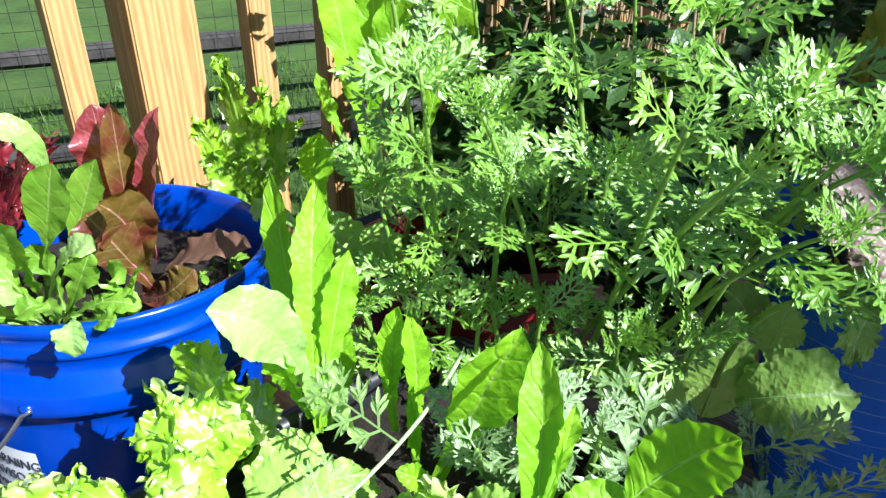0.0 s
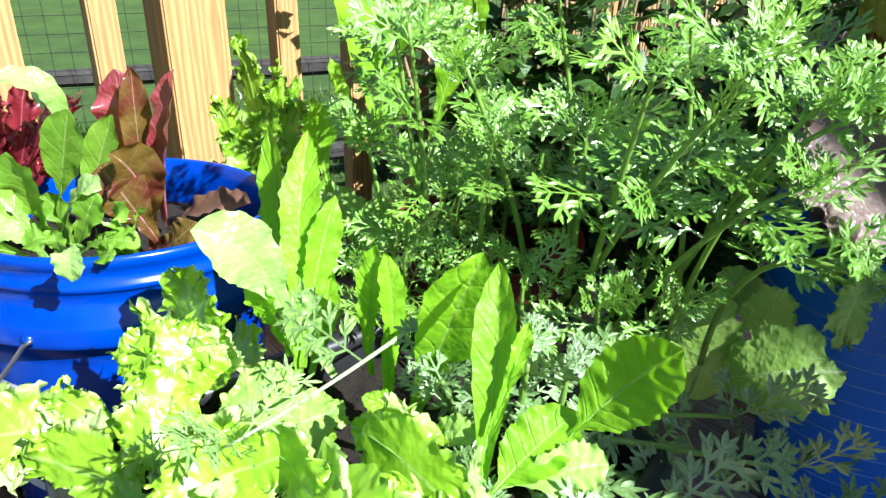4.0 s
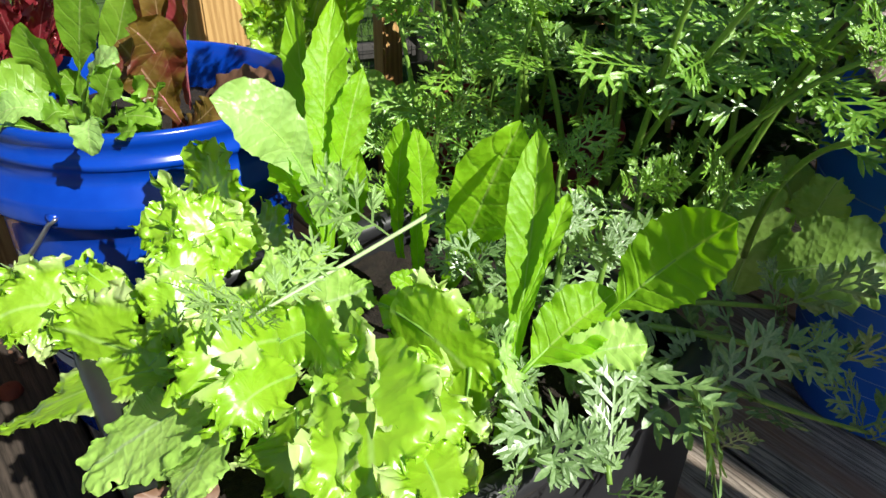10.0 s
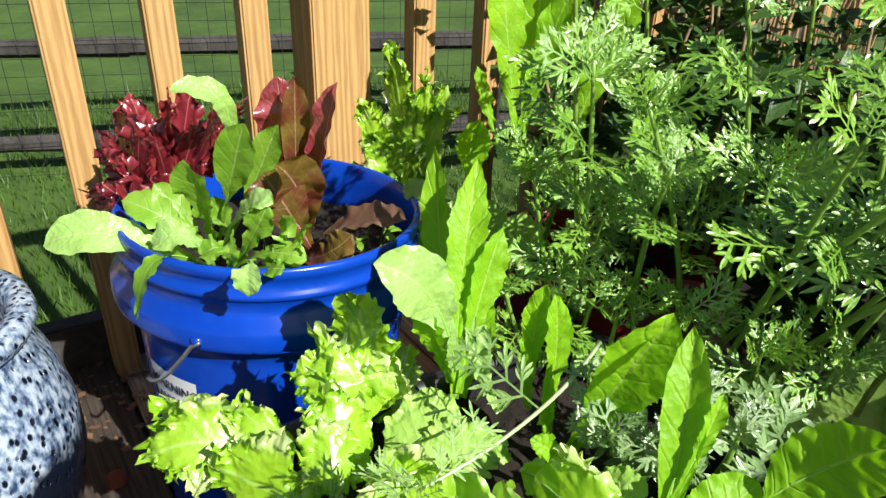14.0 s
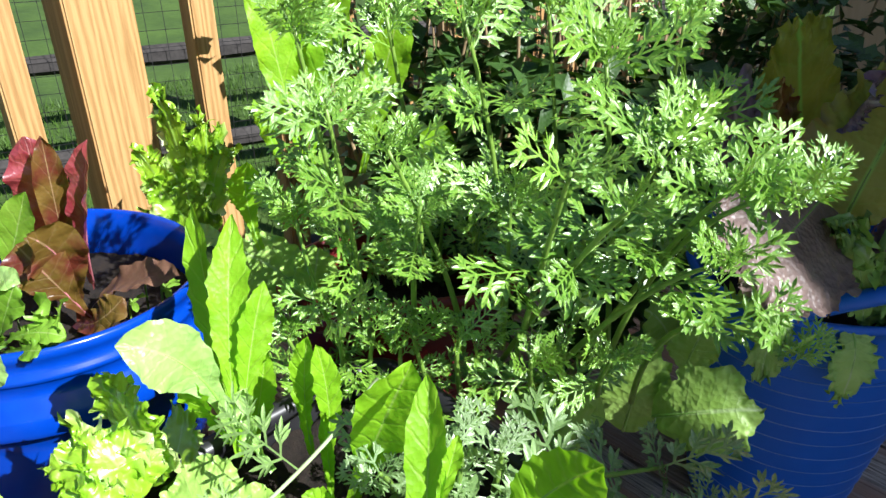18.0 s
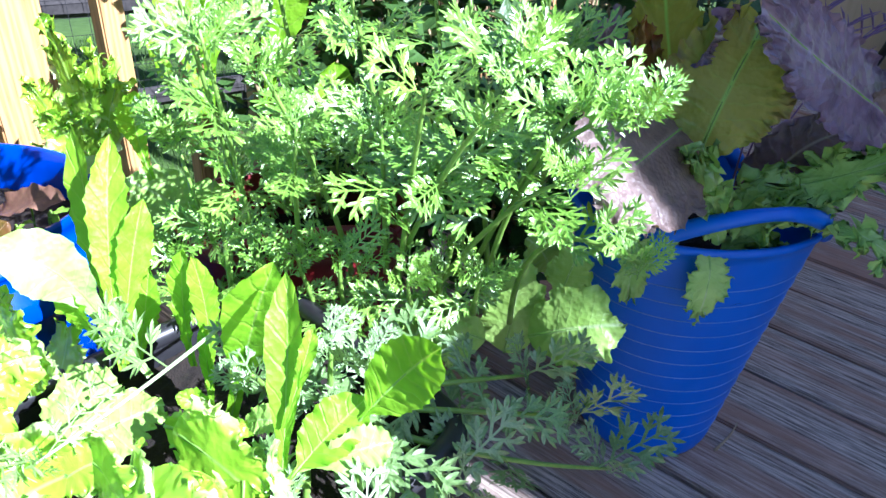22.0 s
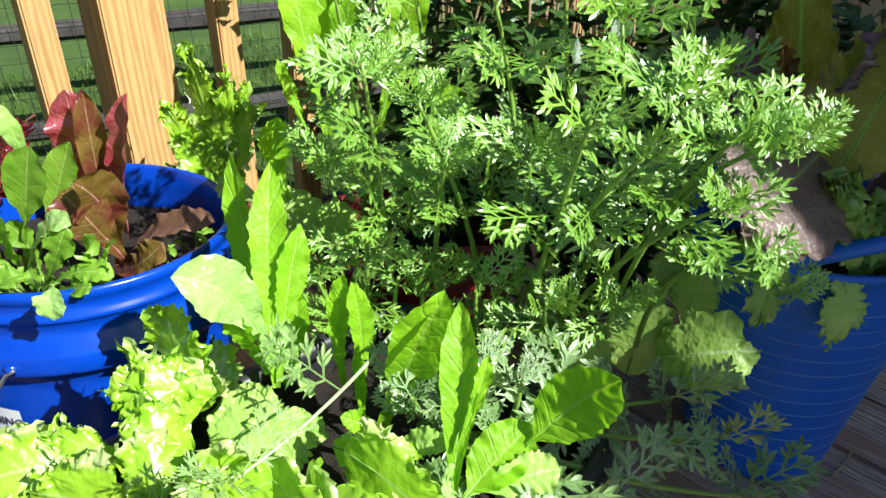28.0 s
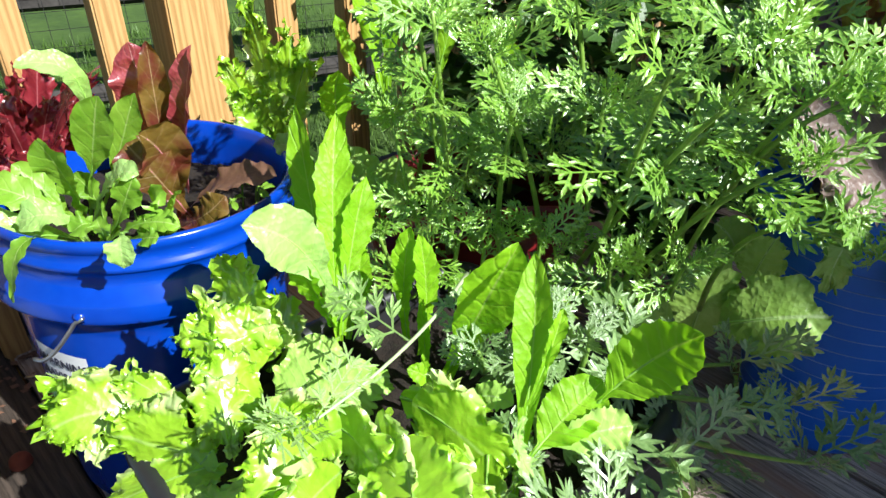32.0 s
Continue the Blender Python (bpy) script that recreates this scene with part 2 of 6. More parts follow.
# near-black copy of the deck wood, with the left side's shade in its colour
M_SHADEDECK = wooden("shade_darkened_deck_wood", (0.014, 0.010, 0.007), (0.080, 0.060, 0.046), 8, 0.75, 0.9, worn=(0.06, 0.038, 0.025), rings=0.12)
M_DARKWOOD = plain("old_and_shaded_rail_wood", (0.014, 0.012, 0.011), (0.075, 0.068, 0.062), 9, 0.9, bump=0.7, depth=0.004)
M_STEEL = plain("galvanised_wire", (0.30, 0.30, 0.31), (0.55, 0.55, 0.56), 90, 0.35, 0.9)
M_MESH = plain("dull_wire", (0.012, 0.012, 0.012), (0.04, 0.04, 0.04), 50, 0.6, 0.5)
M_IRON = plain("black_metal", (0.008, 0.008, 0.009), (0.02, 0.02, 0.021), 30, 0.4, 0.2)
M_GRASS = plain("lawn_soil", (0.026, 0.060, 0.006), (0.075, 0.140, 0.016), 3.0, 0.95, bump=0.6, depth=0.03)
M_BLADE = plain("grass_blade", (0.028, 0.078, 0.005), (0.090, 0.175, 0.016), 6.0, 0.6)
M_LABEL = plain("white_label", (0.62, 0.63, 0.64), (0.76, 0.77, 0.78), 30, 0.5)
M_INK = plain("dark_ink", (0.02, 0.02, 0.04), (0.05, 0.05, 0.07), 40, 0.6)
M_STONE = plain("weathered_pale_wood", (0.24, 0.18, 0.12), (0.42, 0.34, 0.25), 26, 0.85, bump=0.6, stretch=(1, 1, .2))
M_SPRIG = plain("purple_stem", (0.10, 0.05, 0.11), (0.22, 0.13, 0.24), 60, 0.5)
M_WITHERED = plain("withered_leaf", (0.09, 0.042, 0.026), (0.23, 0.125, 0.075), 60, 0.55)
M_STRAW = plain("dry_straw", (0.30, 0.22, 0.12), (0.52, 0.42, 0.26), 40, 0.85)
M_TAN = plain("tan_board", (0.42, 0.31, 0.15), (0.58, 0.45, 0.26), 7, 0.75, stretch=(1, 1, .15))
M_BLOCKER = plain("pale_blocker", (0.50, 0.48, 0.44), (0.62, 0.60, 0.56), 4, 0.8)
M_GREYBLUE = plain("pale_blue_paint", (0.42, 0.52, 0.56), (0.52, 0.62, 0.66), 12, 0.5)


# ---- building helpers ----
def linked(name, bm, mat, smooth=True):
    me = bpy.data.meshes.new(name)
    bm.normal_update()
    bm.to_mesh(me)
    bm.free()
    if smooth:
        me.shade_smooth()
    for m in mat if isinstance(mat, (list, tuple)) else [mat]:
        me.materials.append(m)
    return new(name, me)


def part(name, bm, mat, parent, label="", smooth=True):
    ob = linked(name, bm, mat, smooth)
    ob.parent = parent
    if label:
        ob["label"] = label
    return ob


def thing(name, at, label, category, group="", kind=""):
    e = new(name)
    e.empty_display_size = 0.03
    e.location = at
    tagged(e, label, category, group, kind)
    bpy.context.view_layer.update()
    return e


def held(ob, parent):
    """Puts an object that was made in world places under its parent without moving it."""
    ob.parent = parent
    ob.matrix_parent_inverse = Matrix.Translation(parent.location).inverted() if parent.parent is None else Matrix.Identity(4)
    return ob


def box_bm(size, at=(0, 0, 0), bevel=0.0):
    bm = bmesh.new()
    bmesh.ops.create_cube(bm, size=1, matrix=Matrix.Translation(at) @ Matrix.Diagonal((*size, 1)))
    if bevel:
        bmesh.ops.bevel(bm, geom=bm.edges[:], offset=bevel, segments=2, affect='EDGES')
    return bm


def lathe_bm(profile, n=64, squash=1.0, lump=None):
    """Turns (radius, height) pairs round z."""
    bm = bmesh.new()
    rings = []
    for r, z in profile:
        ring = []
        for i in range(n):
            a = 2 * math.pi * i / n
            k = lump(a, z) if lump else 1.0
            ring.append(bm.verts.new((r * k * math.cos(a), r * k * squash * math.sin(a), z)))
        rings.append(ring)
    for a, b in zip(rings, rings[1:]):
        for i in range(n):
            bm.faces.new((a[i], a[(i + 1) % n], b[(i + 1) % n], b[i]))
    for e in bm.edges:                                  # creases stay crisp
        if len(e.link_faces) == 2 and e.calc_face_angle() > 0.42:
            e.smooth = False
    return bm


def tube_bm(points, radii, n=6, bm=None, caps=True):
    bm = bm or bmesh.new()
    pts = [Vector(p) for p in points]
    radii = radii if isinstance(radii, (list, tuple)) else [radii] * len(pts)
    rings, side = [], None
    for i, p in enumerate(pts):
        t = (pts[min(i + 1, len(pts) - 1)] - pts[max(i - 1, 0)]).normalized()
        ref = side if side is not None else (Vector((1, 0, 0)) if abs(t.x) < 0.8 else Vector((0, 1, 0)))
        side = (ref - t * ref.dot(t)).normalized()
        up = t.cross(side)
        rings.append([bm.verts.new(p + radii[i] * (math.cos(2 * math.pi * k / n) * side + math.sin(2 * math.pi * k / n) * up)) for k in range(n)])
    for a, b in zip(rings, rings[1:]):
        for k in range(n):
            bm.faces.new((a[k], a[(k + 1) % n], b[(k + 1) % n], b[k]))
    if caps:
        bm.faces.new(rings[0][::-1])
        bm.faces.new(rings[-1])
    return bm


def bezier(points, n):
    """A smooth line through a Bezier cage of three or four points."""
    pts = [Vector(p) for p in points]
    out = []
    for i in range(n):
        u, level = i / (n - 1), pts
        while len(level) > 1:
            level = [a.lerp(b, u) for a, b in zip(level, level[1:])]
        out.append(level[0])
    return out


SHAPES = {
    "spoon": [(0, .09), (.4, .10), (.5, .40), (.62, .88), (.76, 1), (.88, .86), (.96, .45), (1, .05)],
    "romaine": [(0, .16), (.15, .17), (.3, .30), (.5, .72), (.68, 1), (.82, .97), (.92, .72), (.97, .42), (1, .05)],
    "lance": [(0, .22), (.2, .24), (.34, .40), (.5, .80), (.64, 1), (.76, .96), (.86, .74), (.94, .40), (1, .03)],
    "paddle": [(0, .08), (.14, .10), (.2, .34), (.34, .80), (.52, 1), (.7, .98), (.84, .80), (.94, .46), (1, .05)],
    "strap": [(0, .3), (.2, .36), (.4, .6), (.6, .9), (.75, 1), (.88, .8), (.96, .4), (1, .04)],
    "round": [(0, .08), (.15, .12), (.27, .5), (.45, .92), (.62, 1), (.8, .9), (.92, .6), (.98, .25), (1, .04)],
    "arugula": [(0, .1), (.2, .16), (.32, .4), (.38, .26), (.5, .6), (.56, .45), (.7, 1), (.85, .92), (.95, .55), (1, .06)],
}


def leaf_bm(points, width, face, shape="romaine", nu=40, nv=12, ruffle=0.003, waves=4, cup=0.1, teeth=0.0, notches=11, seed=0, quilt=0.001, crumple=0.0, fold=0.0, twist=0.0, pucker=0.0):
    """A leaf along a Bezier cage from stalk to tip. face: the way that its upper side looks. fold: how steeply the halves rise from the midrib. pucker: swelling between the side veins, in metres."""
    rnd = random.Random(seed)
    bm = bmesh.new()
    uvl = bm.loops.layers.uv.new("UVMap")
    table = SHAPES[shape]
    mid = bezier(points, nu + 1)
    face = Vector(face)
    ph = [rnd.uniform(0, 6.28) for _ in range(4)]
    off = Vector((rnd.uniform(-9, 9), rnd.uniform(-9, 9), 0))
    grid, length = [], sum((b - a).length for a, b in zip(mid, mid[1:]))
    for i in range(nu + 1):
        u = i / nu
        t = (mid[min(i + 1, nu)] - mid[max(i - 1, 0)]).normalized()
        s = t.cross(face)
        s = s.normalized() if s.length > 1e-4 else Vector((1, 0, 0))
        n = s.cross(t)
        if twist:
            a = twist * u
            s, n = s * math.cos(a) + n * math.sin(a), n * math.cos(a) - s * math.sin(a)
        w = np.interp(u, [a for a, _ in table], [b for _, b in table]) * width / 2
        row = []
        for j in range(nv + 1):
            v = 2 * j / nv - 1
            e, sgn = abs(v), 0 if v < 0 else 1
            k = 1.0
            if teeth:
                q = (u * notches + 0.37 * sgn + 0.25 * noise.noise(Vector((u * 5, sgn, seed)))) % 1.0
                k += teeth * (q ** 2.5 * 1.6 - 0.4) * e ** 4 + teeth * 0.9 * noise.noise(Vector((u * 6, sgn * 5, seed))) * e ** 2
            wav = math.sin(6.283 * waves * u + ph[sgn]) * 0.7 + 0.6 * math.sin(6.283 * waves * 1.9 * u + ph[2 + sgn]) + 1.1 * noise.noise(Vector((u * waves * 1.4, sgn * 3.3, seed * 1.7)))
            grow = min(1.0, u * 3.0)
            lift = cup * w * e * e + fold * w * e + ruffle * grow * e ** 2.6 * wav
            if crumple:
                lift += crumple * grow * noise.noise(Vector((u * length * 42, v * w * 42, 4)) + off)
            if pucker:
                lift += pucker * min(1.0, w / 0.008) * (abs(math.sin(3.1416 * (u * 8.5 - e * 1.1 + 0.3 * sgn))) ** 0.7) * min(1.0, e * 5) * (1 - 0.6 * e) * (0.75 + 0.9 * noise.noise(Vector((u * length * 60, v * w * 60, 7)) + off))
            lift += quilt * noise.noise(Vector((u * length * 95, v * w * 95, 0)) + off)
            row.append(bm.verts.new(mid[i] + s * (w * v * k) + n * lift))
        grid.append(row)
    for i in range(nu):
        for j in range(nv):
            f = bm.faces.new((grid[i][j], grid[i][j + 1], grid[i + 1][j + 1], grid[i + 1][j]))
            for loop, (a, b) in zip(f.loops, ((i, j), (i, j + 1), (i + 1, j + 1), (i + 1, j))):
                loop[uvl].uv = (a / nu, b / nv)
    return bm


def with_rib(ob, points, face, rib, rib_size):
    f = Vector(face).normalized()
    line = [p - f * rib_size * 0.55 for p in bezier(points, 12)][:11]
    linked("midrib", tube_bm(line, [rib_size * (1 - 0.075 * i) for i in range(11)], 5), rib).parent = ob


def leaf(plant, points, width, face, mat, label="", rib=None, rib_size=0.0016, **how):
    """One leaf of a plant, in world places, with its midrib."""
    ob = held(linked("leaf", leaf_bm(points, width, face, **how), mat), plant)
    if label:
        ob["label"] = label
    if rib:
        with_rib(ob, points, face, rib, rib_size)
    return ob


def ruffled_bm(points, width, face, seed=0, frill=0.004, waves=12, cut=0.07, cuts=24, crumple=0.0025, fold=0.0, heart=0.45, na=288, nr=12, narrow=0.35, sweep=0.16):
    """A leaf whose whole outer margin is frilled: rings that grow out from its heart, the outermost thrown into tight waves and cut into lobes."""
    rnd = random.Random(seed)
    bm = bmesh.new()
    uvl = bm.loops.layers.uv.new("UVMap")
    M = 40
    mid = bezier(points, M + 1)
    face = Vector(face)
    rows = []
    for i in range(M + 1):
        t = (mid[min(i + 1, M)] - mid[max(i - 1, 0)]).normalized()
        s = t.cross(face)
        s = s.normalized() if s.length > 1e-4 else Vector((1, 0, 0))
        rows.append((mid[i], t, s, s.cross(t)))
    step = (mid[-1] - mid[-2]).length * M
    off = Vector((rnd.uniform(-9, 9), rnd.uniform(-9, 9), rnd.uniform(-9, 9)))
    ph = [rnd.uniform(0, 6.28) for _ in range(3)]
    W = width / 2

    def spot(th, rho):
        c, sn = math.cos(th), math.sin(th)
        q = Vector((c, sn, 0))
        edge = min(1.0, max(0.0, (c + 0.93) / 0.5))
        drift = noise.noise(q * 1.9 + off)
        saw = ((th / 6.283 + 0.5) * cuts + 0.8 * noise.noise(q * 4.0 - off)) % 1.0
        R = 1 + sweep * edge * (noise.noise(q * 1.5 + off) + 0.55 * noise.noise(q * 4.5 + off)) - cut * edge * (abs(2 * saw - 1) ** 1.2) * (0.7 + 0.6 * noise.noise(q * 6 + off))
        a = rho * (1 + (R - 1) * rho ** 2)
        s = heart + a * c * ((1 - heart) if c > 0 else heart)
        w = W * a * sn * (1 - narrow * c * c if c < 0 else 1)
        th2 = th * waves + 1.6 * drift
        amp = frill * edge * (0.75 + 0.7 * noise.noise(q * 2.6 - off))
        fast = 2.6 * th2 + ph[1]
        lift = amp * (0.3 * rho ** 7 * math.sin(th2 + ph[0]) + 0.45 * rho ** 12 * math.sin(fast) + 0.7 * rho ** 4 * noise.noise(q * 3.2 - off))
        lift += 0.9 * frill * edge * rho ** 2 * noise.noise(q * 1.2 + off)
        w += 0.6 * amp * rho ** 12 * math.cos(fast) * abs(c)
        s += 0.6 * amp * rho ** 12 * math.cos(fast) * abs(sn) / max(step, 0.02)
        flat = Vector((s * step, w, 0))
        lift += crumple * (0.7 * noise.noise(flat * 40 + off) + 0.45 * noise.noise(flat * 125 - off)) * min(1.0, rho * 2) + fold * abs(w)
        f = max(0.0, min(1.0, s)) * M
        i = min(int(f), M - 1)
        p0, t, side, n = rows[i]
        rim = edge * max(0.0, (rho - 0.5) / 0.5) ** 1.6
        curl = noise.noise_vector(flat * 115 + off) * (1.3 * frill * rim) + noise.noise_vector(flat * 260 - off) * (0.6 * frill * rim)
        base = p0.lerp(rows[i + 1][0], f - i) if 0 <= s <= 1 else rows[-1 if s > 1 else 0][0] + rows[-1 if s > 1 else 0][1] * ((s - 1 if s > 1 else s) * step)
        return base + side * (w + curl.x) + n * (lift + 1.5 * curl.z) + t * curl.y, (max(0.0, min(1.0, s)), 0.5 + 0.5 * max(-1.0, min(1.0, w / W)))

    hub = spot(0.0, 0.0)
    rings = [[spot(-math.pi + 2 * math.pi * i / na, (j / nr) ** 0.6) for i in range(na)] for j in range(1, nr + 1)]
    top = bm.verts.new(hub[0])
    vs = [[(bm.verts.new(p), uv) for p, uv in ring] for ring in rings]

    def face_of(corners):
        fc = bm.faces.new([c[0] for c in corners])
        for loop, c in zip(fc.loops, corners):
            loop[uvl].uv = c[1]

    for i in range(na):
        k = (i + 1) % na
        face_of(((top, hub[1]), vs[0][i], vs[0][k]))
        for j in range(nr - 1):
            face_of((vs[j][i], vs[j + 1][i], vs[j + 1][k], vs[j][k]))
    return bm


def ruffled(plant, points, width, face, mat, label="", rib=None, rib_size=0.0016, **how):
    """One frilled leaf of a plant, in world places."""
    ob = held(linked("leaf", ruffled_bm(points, width, face, **how), mat), plant)
    if label:
        ob["label"] = label
    if rib:
        with_rib(ob, points, face, rib, rib_size)
    return ob


def frond_bm(seed, pairs=4, slim=1.0, droop=0.25, reach=1.0):
    """A feathery leaf of length 1 along +y, its upper side towards +z: winged leaflets, each cut into a few flat pointed fingers."""
    rnd = random.Random(seed)
    bm = bmesh.new()
    uvl = bm.loops.layers.uv.new("UVMap")

    def place(p):
        return Vector((p.x, p.y - 0.10 * droop * p.y * p.y, p.z - droop * p.y * p.y * 0.6 - 0.35 * p.x * p.x))

    def add(points, faces):
        vs = [bm.verts.new(place(p)) for p in points]
        for f in faces:
            for loop in bm.faces.new([vs[i] for i in f]).loops:
                loop[uvl].uv = (0.5, 0.8)

    def finger(a, way, size, w):
        way = way.normalized()
        side = Vector((way.y, -way.x, 0)).normalized() * w
        lean = Vector((0, 0, w * rnd.uniform(-0.55, 0.55)))
        tip = Vector((0, 0, rnd.uniform(-0.20, 0.16) * size))
        crease = Vector((0, 0, -0.30 * w))
        m = a + way * size * .5 + tip * .3
        add([a - side * .55, a + side * .55, m + side + lean, a + way * size * .80 + side * .62 + lean + tip * .6, a + way * size + tip,
             a + way * size * .80 - side * .62 - lean + tip * .6, m - side - lean, m + crease],
            ((0, 1, 2, 7), (7, 2, 3, 4), (7, 4, 5, 6), (0, 7, 6)))

    def wing(a, b, wa, wb):
        side = Vector((b.y - a.y, a.x - b.x, 0)).normalized()
        add([a - side * wa, a + side * wa, b + side * wb, b - side * wb], ((0, 1, 2, 3),))

    def leaflet(a, way, size, count, w):
        way = way.normalized()
        turn = math.atan2(way.x, way.y)
        wing(a, a + way * size * .62, w * .55, w * .8)
        finger(a + way * size * .52, way, size * .50, w * 1.05)
        for k in range(count):
            f = (k // 2 + 1) / (count // 2 + 1)
            sg = 1 if k % 2 else -1
            an = turn + sg * radians(rnd.uniform(30, 46))
            finger(a + way * size * (.16 + .48 * f), Vector((math.sin(an), math.cos(an), way.z + rnd.uniform(-.12, .12))), size * (.50 - .10 * f) * rnd.uniform(.8, 1.2), w)

    for i in range(8):
        wing(Vector((0, i / 8 * .86, 0.003)), Vector((0, (i + 1) / 8 * .86, 0.003)), 0.013 * slim, 0.013 * slim)
    for i in range(pairs):
        u = 0.20 + 0.60 * i / max(pairs - 1, 1)
        size = 0.46 * reach * math.sin(math.pi * (0.20 + 0.62 * (1 - u))) * rnd.uniform(0.88, 1.12)
        for sgn in (-1, 1):
            ang = radians(rnd.uniform(42, 58) - 10 * u)
            way = Vector((sgn * math.sin(ang), math.cos(ang), rnd.uniform(-.12, .22)))
            leaflet(Vector((0, u + rnd.uniform(-.03, .03), 0.003)), way, size, 4 if i < 2 else 3 if i < 3 else 2, 0.029 * slim)
    leaflet(Vector((0, .78, .003)), Vector((0, 1, 0)), 0.26, 4, 0.029 * slim)
    return bm


FRONDS = {}
for kind, slim, lobes in (("fern", 0.92, 1), ("silver", 1.0, 1), ("thread", 0.62, 2)):
    FRONDS[kind] = []
    for i in range(6):
        me = bpy.data.meshes.new("frond_" + kind)
        b = frond_bm(40 + i + 10 * lobes, pairs=4 + (i % 2 if kind == "fern" else 0), slim=slim, droop=(0.0, 0.12, 0.3)[i % 3], reach=(1.0, 0.85)[i % 2])
        b.to_mesh(me)
        b.free()
        me.materials.append({"fern": M_FERN, "silver": M_SILVER, "thread": M_PALEFERN}[kind])
        FRONDS[kind].append(me)


def frond(plant, at, way, size, kind, rnd, face=(0.24, -0.60, 0.72)):
    ob = new("leaf", rnd.choice(FRONDS[kind]))
    y = Vector(way).normalized()
    z = Vector(face) + Vector((rnd.uniform(-.45, .35), rnd.uniform(-.4, .4), rnd.uniform(-.2, .2)))
    x = y.cross(z)
    x = x.normalized() if x.length > 1e-3 else Vector((1, 0, 0))
    z = x.cross(y)
    ob.parent = plant
    ob.matrix_basis = Matrix.Translation(Vector(at) - plant.location) @ Matrix((x, y, z)).transposed().to_4x4() @ Matrix.Diagonal((size * rnd.uniform(.9, 1.1), size, size, 1))
    return ob


def feathery_plant(base, bend, top, nodes, size, seed, kind="fern", group="feathery plants", label="tall feathery bright green herb with a grooved upright stem", clear=0.3, tuft=7):
    """An upright stem with feathery leaves turned round it and a tuft at its tip."""
    rnd = random.Random(seed)
    size *= 1.15 if kind == "fern" else 1.2
    p = thing("feathery_plant", base, label, "plant", group)
    line = bezier((base, bend, top), 15)
    thick = 0.0019 if kind == "thread" else 0.0034
    held(linked("stem", tube_bm(line, [thick * (1 - 0.5 * i / 14) for i in range(15)], 7), M_PALESTEM if kind == "thread" else M_STEM), p)
    turn = rnd.uniform(0, 6.28)
    tiers = max(2, round(nodes / (3.5 if kind == "fern" else 2.9)))
    for i in range(tiers):
        u = min(0.97, clear + (0.95 - clear) * (i + rnd.uniform(-.22, .22)) / max(tiers - 1, 1))
        for k in range(rnd.choice((2, 2, 3)) if kind == "fern" else rnd.choice((1, 1, 2))):
            q = max(0.0, u + rnd.uniform(-.025, .025)) * 14
            a = line[int(q)].lerp(line[min(int(q) + 1, 14)], q % 1)
            turn += 2.1 + rnd.uniform(-.5, .5)
            rise = 0.12 + 0.75 * u * u + rnd.uniform(-.25, .3)
            way = Vector((math.cos(turn), math.sin(turn), rise))
            frond(p, a, way, size * (1.0 - 0.34 * u) * rnd.uniform(.75, 1.2), kind, rnd)
    for i in range(tuft - 2 if kind == "fern" else 2):
        turn += 2.4
        way = Vector((math.cos(turn) * .6, math.sin(turn) * .6, rnd.uniform(.5, 1.3)))
        frond(p, line[-1] - Vector((0, 0, rnd.uniform(0, .02))), way, size * rnd.uniform(.35, .62), kind, rnd)
    return p


def soil_bm(r, squash=1.0, seed=0, rough=0.006, rect=None):
    bm = bmesh.new()
    n = 40
    sx, sy = rect or (2 * r, 2 * r * squash)
    grid = {}
    for i in range(n + 1):
        for j in range(n + 1):
            x, y = (i / n - .5), (j / n - .5)
            if not rect and math.hypot(x, y) > 0.5:
                k = 0.5 / math.hypot(x, y)
                x, y = x * k, y * k
            z = rough * (noise.noise(Vector((x * 14 + seed, y * 14, 0))) + .6 * noise.noise(Vector((x * 45, y * 45 + seed, 1))))
            grid[i, j] = bm.verts.new((x * sx, y * sy, z))
    for i in range(n):
        for j in range(n):
            q = [grid[i, j], grid[i + 1, j], grid[i + 1, j + 1], grid[i, j + 1]]
            bm.faces.new(q)
    bmesh.ops.remove_doubles(bm, verts=bm.verts[:], dist=1e-5)
    return bm


# ---- the setting ----
DECK = 0.03
LAWN = -0.55
BOARD_WAY = radians(-41)                                # the boards' run
ALONG = Vector((math.cos(BOARD_WAY), math.sin(BOARD_WAY), 0))
ACROSS = Vector((-ALONG.y, ALONG.x, 0))
RAIL_WAY = radians(45)                                  # the railing's run
RAIL = Vector((math.cos(RAIL_WAY), math.sin(RAIL_WAY), 0))
OUT = Vector((-RAIL.y, RAIL.x, 0))                      # away from the deck
POST_AT = Vector((-0.398, 1.036, 0))

bm = bmesh.new()
N = 60
grid = []
for i in range(N + 1):
    row = []
    for j in range(N + 1):
        a, b = (2 * i / N - 1), (2 * j / N - 1)
        x, y = 60 * a * abs(a) * abs(a), 60 * b * abs(b) * abs(b)
        row.append(bm.verts.new((x, y + 3, LAWN + 0.05 * noise.noise(Vector((x * .6, y * .6, 0))) + 0.02 * max(0, y - 2))))
    grid.append(row)
for i in range(N):
    for j in range(N):
        bm.faces.new((grid[i][j], grid[i + 1][j], grid[i + 1][j + 1], grid[i][j + 1]))
ground = linked("ground", bm, M_GRASS)
tagged(ground, "mown green lawn behind the deck, partly in shade", "lawn", kind="structure")


